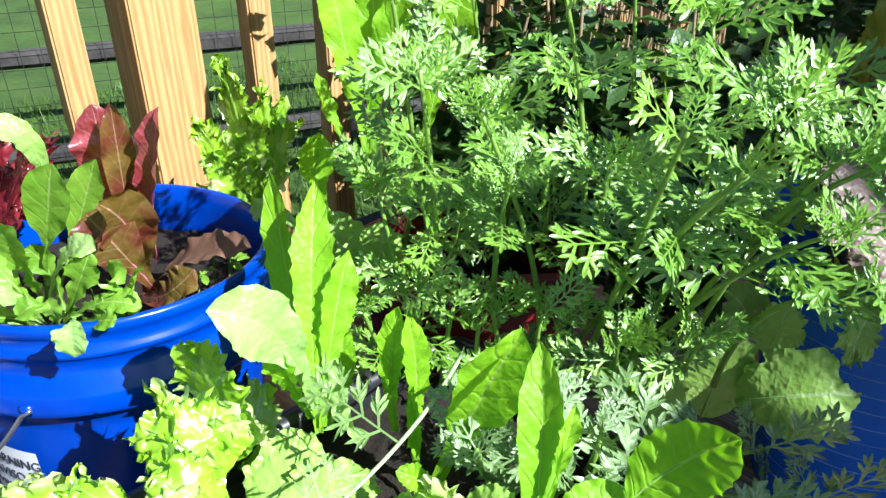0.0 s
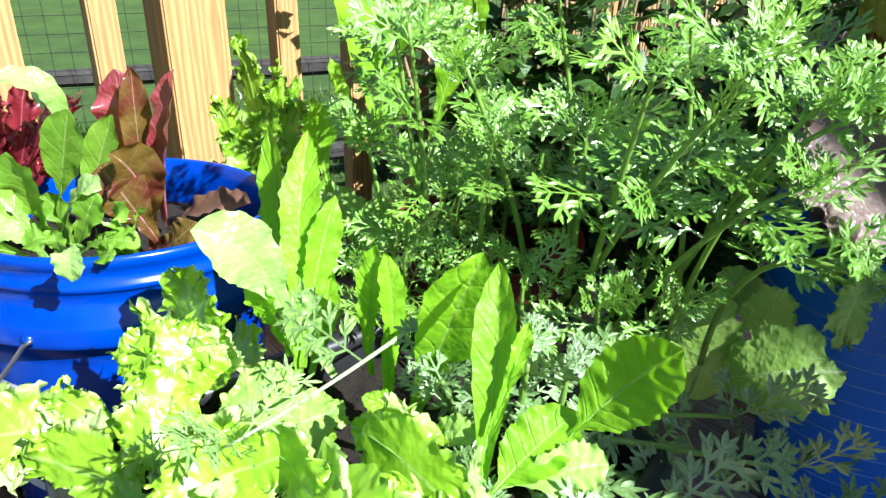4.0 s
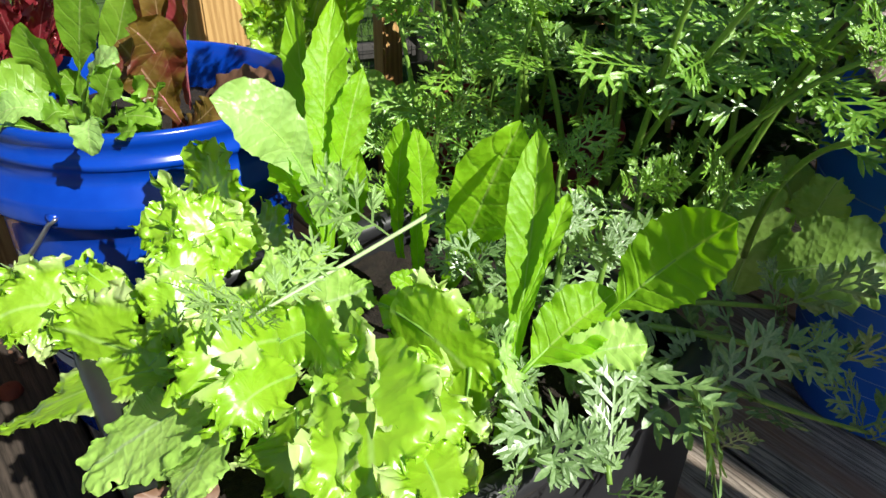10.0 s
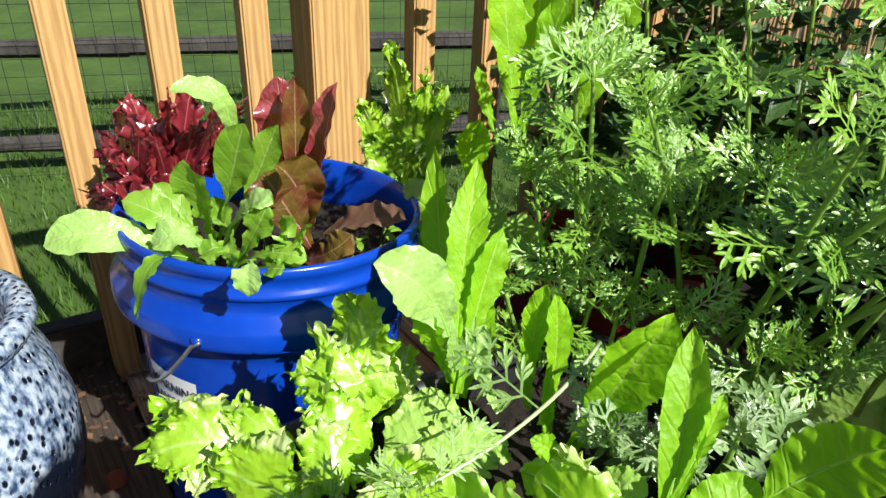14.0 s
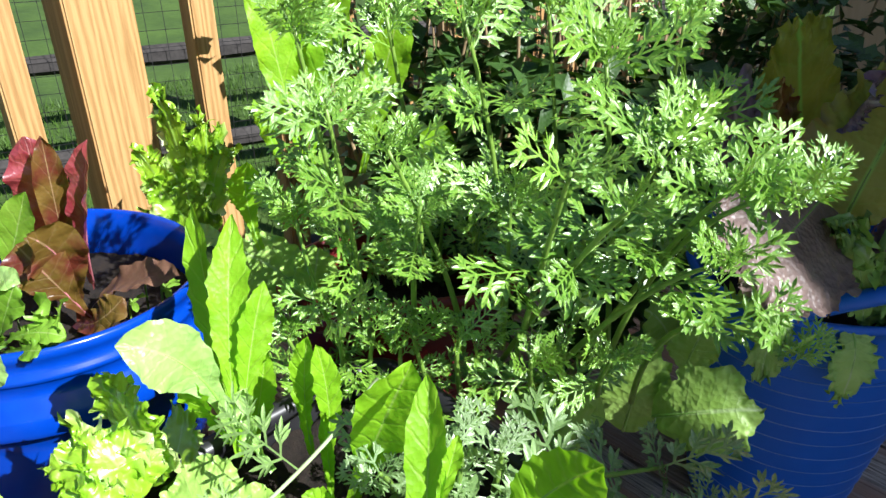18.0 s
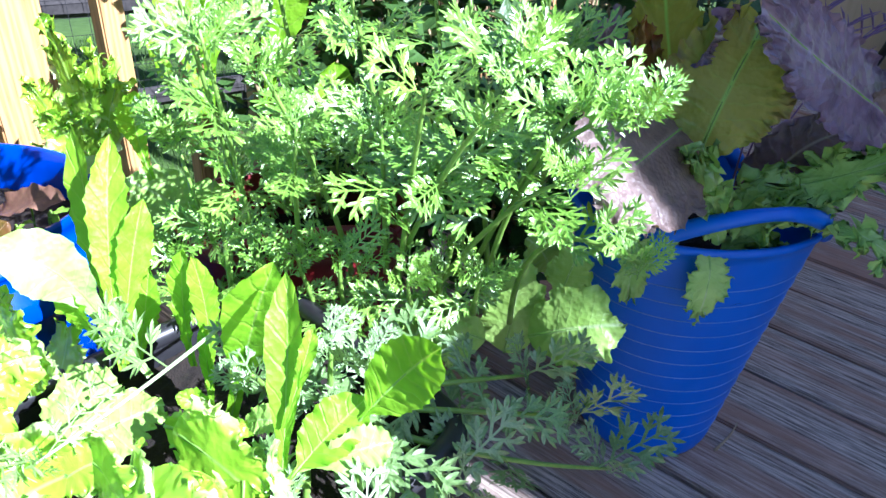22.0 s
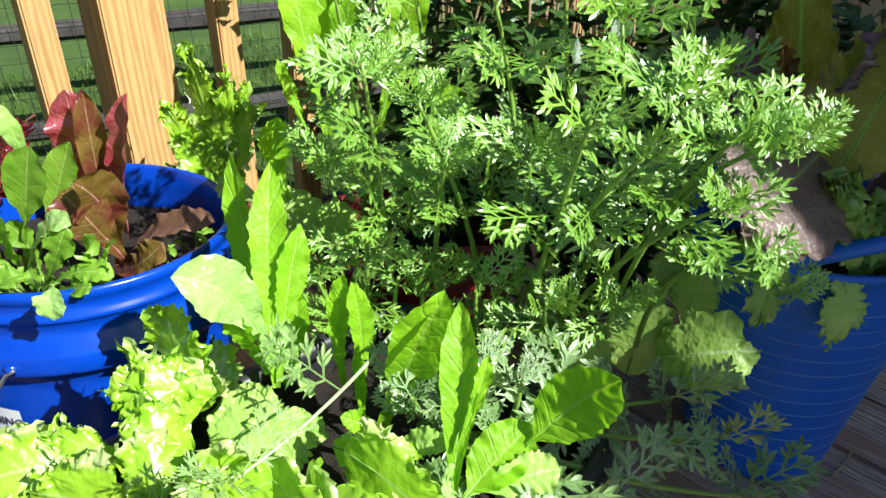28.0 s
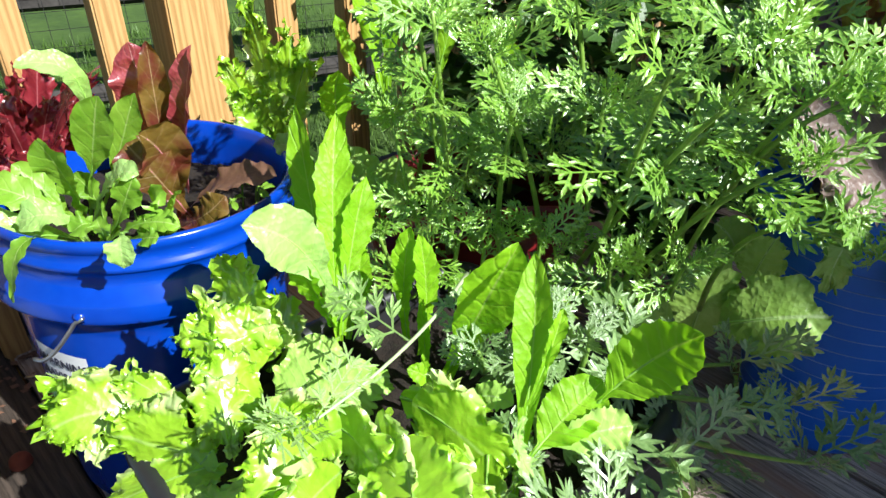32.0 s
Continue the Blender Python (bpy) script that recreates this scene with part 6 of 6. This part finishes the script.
# tall feathery plants
feathery_plant((0.024, 0.680, 0.331), (0.003, 0.640, 0.504), (-0.015, 0.610, 0.681), 15, 0.08, 301, clear=0.42)
feathery_plant((0.018, 0.680, 0.330), (0.021, 0.620, 0.497), (0.007, 0.600, 0.621), 11, 0.075, 302, clear=0.45)
feathery_plant((0.073, 0.640, 0.376), (0.067, 0.620, 0.456), (0.080, 0.600, 0.540), 6, 0.06, 303, clear=0.65)
feathery_plant((0.119, 0.660, 0.350), (0.111, 0.630, 0.453), (0.054, 0.600, 0.589), 9, 0.065, 304, clear=0.55)
feathery_plant((0.155, 0.680, 0.338), (0.160, 0.670, 0.521), (0.110, 0.660, 0.680), 12, 0.085, 305, clear=0.5)
feathery_plant((0.157, 0.640, 0.367), (0.156, 0.610, 0.466), (0.153, 0.590, 0.556), 8, 0.07, 306, clear=0.55)
feathery_plant((0.275, 0.690, 0.290), (0.242, 0.610, 0.529), (0.223, 0.640, 0.656), 9, 0.088, 307, clear=0.55)
feathery_plant((0.212, 0.670, 0.300), (0.232, 0.580, 0.532), (0.260, 0.560, 0.612), 8, 0.088, 308, clear=0.54)
feathery_plant((0.262, 0.665, 0.300), (0.258, 0.560, 0.579), (0.362, 0.550, 0.585), 11, 0.075, 309, clear=0.58)
feathery_plant((0.292, 0.640, 0.305), (0.275, 0.570, 0.506), (0.379, 0.530, 0.457), 10, 0.075, 310, clear=0.54)
feathery_plant((0.190, 0.640, 0.305), (0.248, 0.560, 0.500), (0.312, 0.540, 0.531), 7, 0.085, 311, clear=0.58)
feathery_plant((0.004, 0.640, 0.343), (-0.011, 0.600, 0.419), (-0.031, 0.620, 0.512), 8, 0.07, 313, clear=0.3)
feathery_plant((0.230, 0.840, 0.338), (0.216, 0.820, 0.501), (0.189, 0.800, 0.666), 9, 0.09, 315, clear=0.35)
feathery_plant((0.314, 0.800, 0.365), (0.316, 0.780, 0.520), (0.312, 0.760, 0.662), 9, 0.09, 316, clear=0.35)
feathery_plant((0.070, 0.780, 0.364), (0.061, 0.760, 0.517), (0.038, 0.740, 0.662), 9, 0.085, 317, clear=0.35)
feathery_plant((0.329, 0.740, 0.400), (0.316, 0.700, 0.490), (0.310, 0.680, 0.603), 8, 0.085, 318, clear=0.35)
feathery_plant((-0.038, 0.645, 0.290), (-0.046, 0.635, 0.341), (-0.045, 0.625, 0.389), 6, 0.058, 340, clear=0.35, tuft=4)
feathery_plant((0.004, 0.620, 0.314), (0.001, 0.610, 0.386), (0.007, 0.600, 0.450), 6, 0.058, 341, clear=0.35, tuft=4)
feathery_plant((0.026, 0.620, 0.301), (0.027, 0.610, 0.357), (0.036, 0.600, 0.408), 6, 0.058, 342, clear=0.35, tuft=4)
feathery_plant((-0.019, 0.620, 0.313), (-0.036, 0.610, 0.357), (-0.044, 0.600, 0.398), 6, 0.058, 343, clear=0.35, tuft=4)
feathery_plant((0.095, 0.630, 0.296), (0.078, 0.620, 0.351), (0.071, 0.610, 0.403), 6, 0.058, 344, clear=0.35, tuft=4)
feathery_plant((0.118, 0.620, 0.321), (0.111, 0.610, 0.365), (0.114, 0.600, 0.406), 6, 0.058, 345, clear=0.35, tuft=4)
feathery_plant((0.153, 0.640, 0.290), (0.137, 0.630, 0.339), (0.130, 0.620, 0.385), 6, 0.058, 346, clear=0.35, tuft=4)
feathery_plant((0.060, 0.630, 0.309), (0.056, 0.620, 0.350), (0.060, 0.610, 0.389), 6, 0.058, 347, clear=0.35, tuft=4)
feathery_plant((0.188, 0.600, 0.343), (0.180, 0.590, 0.371), (0.180, 0.580, 0.399), 6, 0.058, 348, clear=0.35, tuft=4)
feathery_plant((0.218, 0.620, 0.327), (0.211, 0.610, 0.363), (0.212, 0.600, 0.398), 6, 0.058, 349, clear=0.35, tuft=4)
feathery_plant((0.248, 0.605, 0.342), (0.246, 0.595, 0.371), (0.251, 0.585, 0.399), 6, 0.058, 350, clear=0.35, tuft=4)
feathery_plant((0.238, 0.700, 0.290), (0.275, 0.570, 0.535), (0.310, 0.550, 0.590), 6, 0.080, 360, clear=0.56)
feathery_plant((-0.035, 0.820, 0.336), (-0.029, 0.820, 0.377), (-0.020, 0.800, 0.427), 7, 0.07, 380, clear=0.3, tuft=5)
feathery_plant((0.026, 0.800, 0.342), (0.030, 0.800, 0.379), (0.036, 0.780, 0.424), 7, 0.07, 381, clear=0.3, tuft=5)
feathery_plant((0.083, 0.840, 0.322), (0.085, 0.840, 0.368), (0.089, 0.820, 0.422), 7, 0.07, 382, clear=0.3, tuft=5)
feathery_plant((0.126, 0.800, 0.347), (0.128, 0.800, 0.380), (0.130, 0.780, 0.421), 7, 0.07, 383, clear=0.3, tuft=5)
feathery_plant((-0.005, 0.880, 0.303), (-0.000, 0.880, 0.334), (0.007, 0.860, 0.375), 7, 0.07, 384, clear=0.3, tuft=5)
feathery_plant((0.158, 0.860, 0.323), (0.159, 0.860, 0.365), (0.159, 0.840, 0.416), 7, 0.07, 385, clear=0.3, tuft=5)

feathery_plant((0.166, 0.660, 0.300), (0.182, 0.550, 0.545), (0.190, 0.530, 0.606), 7, 0.070, 371, clear=0.5, tuft=2)
feathery_plant((0.150, 0.690, 0.290), (0.206, 0.540, 0.546), (0.231, 0.520, 0.581), 7, 0.070, 372, clear=0.5, tuft=2)

# low silvery plants
feathery_plant((0.137, 0.463, 0.345), (0.149, 0.376, 0.380), (0.160, 0.312, 0.350), 7, 0.075, 401, 'silver', 'silvery plants', 'low silvery green feathery herb spilling over the planter lip', clear=0.25, tuft=5)
feathery_plant((0.141, 0.464, 0.345), (0.184, 0.405, 0.360), (0.241, 0.403, 0.310), 7, 0.085, 402, 'silver', 'silvery plants', 'low silvery green feathery herb spilling over the planter lip', clear=0.25, tuft=5)
feathery_plant((0.149, 0.465, 0.345), (0.225, 0.449, 0.360), (0.347, 0.516, 0.290), 8, 0.085, 403, 'silver', 'silvery plants', 'low silvery green feathery herb spilling over the planter lip', clear=0.25, tuft=5)
feathery_plant((0.149, 0.479, 0.345), (0.206, 0.471, 0.370), (0.296, 0.528, 0.330), 7, 0.08, 405, 'silver', 'silvery plants', 'low silvery green feathery herb spilling over the planter lip', clear=0.3, tuft=5)
feathery_plant((0.149, 0.479, 0.345), (0.149, 0.460, 0.380), (0.152, 0.467, 0.400), 4, 0.05, 406, 'silver', 'silvery plants', 'low silvery green feathery herb spilling over the planter lip', clear=0.4, tuft=4)
feathery_plant((0.067, 0.477, 0.345), (0.064, 0.457, 0.380), (0.062, 0.441, 0.400), 4, 0.055, 407, 'silver', 'silvery plants', 'low silvery green feathery herb spilling over the planter lip', clear=0.3, tuft=4)
feathery_plant((0.119, 0.473, 0.345), (0.120, 0.454, 0.390), (0.122, 0.460, 0.410), 4, 0.055, 408, 'silver', 'silvery plants', 'low silvery green feathery herb spilling over the planter lip', clear=0.3, tuft=4)
feathery_plant((0.141, 0.450, 0.345), (0.246, 0.417, 0.330), (0.383, 0.497, 0.240), 8, 0.085, 409, 'silver', 'silvery plants', 'low silvery green feathery herb spilling over the planter lip', clear=0.25, tuft=5)
feathery_plant((0.046, 0.546, 0.400), (0.023, 0.375, 0.455), (-0.050, 0.330, 0.420), 7, 0.075, 410, 'thread', 'silvery plants', 'low silvery green feathery herb spilling over the planter lip', clear=0.35, tuft=6)
feathery_plant((0.106, 0.407, 0.345), (0.123, 0.331, 0.370), (0.109, 0.301, 0.360), 4, 0.06, 428, 'silver', 'silvery plants', 'low silvery green feathery herb spilling over the planter lip', clear=0.2, tuft=5)
feathery_plant((0.108, 0.446, 0.345), (0.121, 0.355, 0.375), (0.094, 0.343, 0.365), 4, 0.06, 421, 'silver', 'silvery plants', 'low silvery green feathery herb spilling over the planter lip', clear=0.3, tuft=5)
feathery_plant((0.128, 0.480, 0.345), (0.117, 0.476, 0.390), (0.120, 0.477, 0.400), 4, 0.045, 425, 'silver', 'silvery plants', 'low silvery green feathery herb spilling over the planter lip', clear=0.3, tuft=4)


# ---- the dark tangle along the railing ----
rnd = random.Random(77)
dry = thing("dry_stems", (0.30, 1.25, DECK), "bundle of dry brown stalks standing along the deck railing", "plant stalks")
for i in range(110):
    a = rnd.uniform(-0.15, 1.2)
    p = POST_AT + RAIL * (0.55 + a) - OUT * rnd.uniform(0.02, 0.16)
    h = rnd.uniform(.5, 1.05)
    lean = (rnd.uniform(-.12, .12), rnd.uniform(-.1, .1))
    pts = bezier(((p.x, p.y, DECK), (p.x + lean[0] * .3, p.y + lean[1] * .3, DECK + h * .5), (p.x + lean[0], p.y + lean[1], DECK + h)), 6)
    held(linked("stalk", tube_bm(pts, [.0035, .0033, .003, .0027, .0023, .0016], 5), M_DRYSTEM), dry)


def back_shrub(at, h, seed):
    """A leafy shrub: limbs with many small folded leaves, in uneven clumps with gaps."""
    r = random.Random(seed)
    s = thing("leafy_shrub", at, "dense dark green leafy shrub behind the pots, shade painted into its leaves", "shrub", "back shrubs")
    base = Vector(at)
    bm, lf = bmesh.new(), bmesh.new()
    uvl = lf.loops.layers.uv.new("UVMap")
    for k in range(9):
        a = r.uniform(0, 6.28)
        tip = base + Vector((math.cos(a) * r.uniform(.03, .17), math.sin(a) * r.uniform(.03, .14), h * r.uniform(.6, 1)))
        line = bezier((base, base.lerp(tip, .5) + Vector((0, 0, .06)), tip), 9)
        tube_bm(line, [.005 - .0004 * i for i in range(9)], 5, bm)
        for i in range(84):
            q = line[r.randint(2, 8)] + Vector((r.gauss(0, .028), r.gauss(0, .028), r.gauss(0, .028)))
            way = Vector((r.uniform(-1, 1), r.uniform(-1, 1), r.uniform(-.3, .8))).normalized()
            side = way.cross(Vector((r.uniform(-.4, .4), r.uniform(-.4, .4), 1))).normalized()
            n = side.cross(way)
            L, W = r.uniform(.026, .055), r.uniform(.010, .018)
            vs = [lf.verts.new(v) for v in (q, q + way * L * .45 + side * W + n * W * .4, q + way * L, q + way * L * .45 - side * W + n * W * .4, q + way * L * .5)]
            for f in ((0, 1, 4), (1, 2, 4), (2, 3, 4), (3, 0, 4)):
                for loop in lf.faces.new([vs[j] for j in f]).loops:
                    loop[uvl].uv = (.5, .7)
    held(linked("branch", bm, M_DRYSTEM), s)
    held(linked("foliage", lf, M_SHADESHRUB), s)["kind"] = "stuff"
    return s


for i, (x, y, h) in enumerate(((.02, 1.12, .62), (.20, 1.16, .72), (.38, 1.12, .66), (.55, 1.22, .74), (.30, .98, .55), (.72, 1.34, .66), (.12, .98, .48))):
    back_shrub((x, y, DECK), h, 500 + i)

# tan board and table at the far end of the deck
board = linked("tan_board", box_bm((.86, .03, .75), (0, 0, 0), .006), M_TAN, False)
board.matrix_world = Matrix.Translation((1.60, 2.50, 0.41)) @ Matrix.Rotation(radians(18), 4, 'Z') @ Matrix.Rotation(radians(-6), 4, 'X')
tagged(board, "tan wooden board leaning at the back of the deck", "board")

table = thing("patio_table", (1.62, 1.50, DECK), "black metal patio table with a dark top and thin legs", "table")
o = part("tabletop", lathe_bm([(.001, .70), (.46, .70), (.47, .705), (.47, .725), (.46, .73), (.001, .73)], 64), M_IRON, table)
for k in range(4):
    a = radians(213 + 90 * k)
    foot, head = Vector((math.cos(a) * .50, math.sin(a) * .50, 0)), Vector((math.cos(a) * .30, math.sin(a) * .30, .70))
    part("leg", tube_bm([foot, foot.lerp(head, .5), head], .011, 10), M_IRON, table)
chest = linked("storage_box", box_bm((.5, .35, .30), (0, 0, 0), .012), M_GREYBLUE, False)
chest.matrix_world = Matrix.Translation((2.16, 2.42, DECK + .15)) @ Matrix.Rotation(radians(-30), 4, 'Z')
tagged(chest, "pale blue painted storage box standing on the deck", "box")

# wooden plant marker with lettering up its face
marker = thing("plant_marker", (-0.213, 0.176, DECK), "weathered pale wooden plant marker with carved dark lettering", "plant marker")
marker.rotation_euler = (0, 0, radians(40))
slab = box_bm((.085, .012, .425), (0, 0, .2125), .003)
for v in slab.verts:
    v.co.x += .003 * noise.noise(v.co * 30)
    v.co.z += .004 * noise.noise(v.co * 22 + Vector((4, 0, 0))) if v.co.z > .3 else 0
part("board", slab, M_STONE, marker, smooth=False)
cu = bpy.data.curves.new("lettering", 'FONT')
cu.body, cu.size, cu.align_x, cu.extrude = "USH", .027, 'RIGHT', .0006
tmp = bpy.data.objects.new("lettering", cu)
me = bpy.data.meshes.new_from_object(tmp)
bpy.data.objects.remove(tmp)
me.materials.append(M_INK)
txt = new("lettering", me)
txt.parent = marker
txt.matrix_basis = Matrix.Translation((.022, -.0066, .392)) @ Matrix.Rotation(math.pi / 2, 4, 'X') @ Matrix.Rotation(math.pi / 2, 4, 'Z')

# litter on the boards
cap = linked("bottle_cap", lathe_bm([(.001, .014), (.008, .0135), (.0125, .010), (.014, .004), (.0145, 0), (.001, 0)], 32), M_TERRA)
cap.location = (-0.52, 0.575, DECK)
tagged(cap, "small round rusty red knob lying on the deck", "knob")
for i, (x, y, a, L) in enumerate(((.615, .715, .6, .075), (-.50, .80, .3, .12), (-.56, .76, -.2, .10), (-.47, .78, .9, .09), (-.60, .72, .1, .08), (-.53, .84, -.5, .11))):
    pts = bezier(((x, y, DECK + .004), (x + .5 * L * math.cos(a), y + .5 * L * math.sin(a), DECK + .012), (x + L * math.cos(a + .2), y + L * math.sin(a + .2), DECK + .004)), 7)
    tw = linked("twig", tube_bm(pts, [.0022, .0021, .002, .0018, .0015, .0012, .0008], 5), M_STRAW)
    tagged(tw, "dry straw-coloured twig lying on the deck boards", "twig", "twigs")
rnd = random.Random(5)
bm = bmesh.new()
for i in range(260):
    v = Vector((rnd.uniform(-.72, -.42), rnd.uniform(.62, .95), DECK + .003))
    a, L = rnd.uniform(0, 6.28), rnd.uniform(.006, .022)
    w = Vector((math.cos(a), math.sin(a), rnd.uniform(-.1, .3)))
    s = Vector((-w.y, w.x, 0)) * L * .3
    bm.faces.new([bm.verts.new(p) for p in (v, v + w * L * .5 + s, v + w * L, v + w * L * .5 - s)])
tagged(linked("leaf_litter", bm, M_WITHERED, False), "scatter of dry brown leaf litter by the railing", "litter", kind="stuff")

# lawn: blades near the railing
rnd = random.Random(6)
verts, faces = [], []
for i in range(26000):
    d = rnd.random() ** 1.5 * 3.2
    p = POST_AT + RAIL * rnd.uniform(-2.4, 2.0) + OUT * (0.12 + d)
    z = LAWN + 0.05 * noise.noise(Vector((p.x * .6, (p.y - 3) * .6, 0))) - .01
    h, a = rnd.uniform(.03, .09), rnd.uniform(0, 6.28)
    w = Vector((math.cos(a), math.sin(a), 0)) * .004
    lean = Vector((rnd.uniform(-.5, .5), rnd.uniform(-.5, .5), 0)) * h
    n = len(verts)
    verts += [(p.x - w.x, p.y - w.y, z), (p.x + w.x, p.y + w.y, z), (p.x + lean.x, p.y + lean.y, z + h)]
    faces.append((n, n + 1, n + 2))
me = bpy.data.meshes.new("grass")
me.from_pydata(verts, [], faces)
me.materials.append(M_BLADE)
tagged(new("grass", me), "short green lawn grass beyond the railing", "grass", kind="stuff")

# purple sprigs of cut-leaved mustard
for k, (top, seed) in enumerate((((0.671, 0.920, 0.579), 0), ((0.725, 0.940, 0.565), 1), ((0.787, 0.960, 0.570), 2), ((0.622, 0.900, 0.595), 3))):
    r = random.Random(700 + seed)
    root = Vector((0.60, 0.86, DECK + 0.285))
    p = thing("purple_sprig", root, "thin purple cut-leaved mustard sprig in the tub", "plant", "purple sprigs")
    line = bezier((root, root.lerp(Vector(top), 0.5) + Vector((0, 0, 0.09)), top), 12)
    held(linked("stem", tube_bm(line, [0.0017 - 0.0001 * i for i in range(12)], 5), M_SPRIG), p)
    for i in range(5, 12):
        for sg in (-1, 1):
            way = (line[min(i + 1, 11)] - line[i - 1]).normalized() + Vector((sg * 0.9, 0, r.uniform(-.2, .5)))
            L = r.uniform(.02, .045)
            a = line[i]
            held(linked("leaf", tube_bm([a, a + way * L * .5 + Vector((0, 0, .004)), a + way * L], [.0014, .0018, .0004], 4), M_SPRIG), p)

# broad green leaves at the red tub's near side
chard = thing("leaf_lettuce", (-0.069, 0.760, 0.338), "broad dull green leaf lettuce shaded in the red tub", "lettuce")
for k, (pts, w, face) in enumerate((([(-0.068, 0.770, 0.332), (-0.103, 0.775, 0.372), (-0.148, 0.760, 0.401)], 0.070, (0.1, -0.8, 0.5)), ([(-0.058, 0.760, 0.334), (-0.057, 0.765, 0.364), (-0.049, 0.770, 0.400)], 0.056, (0.2, -0.9, 0.3)), ([(-0.090, 0.780, 0.325), (-0.147, 0.790, 0.334), (-0.205, 0.790, 0.341)], 0.06, (0.1, -0.7, 0.6)))):
    ruffled(chard, pts, w, face, M_SHADELEAF, rib=M_RIB, seed=280 + k, frill=0.002, cut=0.06, cuts=15, na=120, nr=9)

# withered leaf by the planter's foot
dead = thing("withered_leaf", (-0.071, 0.262, 0.340), "curled dry brown lettuce leaf hanging at the planter", "leaf")
ruffled(dead, [(-0.051, 0.268, 0.347), (-0.064, 0.262, 0.351), (-0.090, 0.255, 0.338)], 0.026, (-0.2, -0.5, 0.8), M_WITHERED, seed=290, frill=0.004, cut=0.12, cuts=14, na=96, nr=8)

# grey stake leaning behind the railing
stake = linked("garden_stake", tube_bm([(-0.66, 1.30, 0.78), (-0.56, 1.30, 0.42), (-0.40, 1.29, -0.15), (-0.28, 1.28, -0.57)], .0075, 8), M_STEEL)
tagged(stake, "thin grey metal stake leaning behind the railing", "stake")
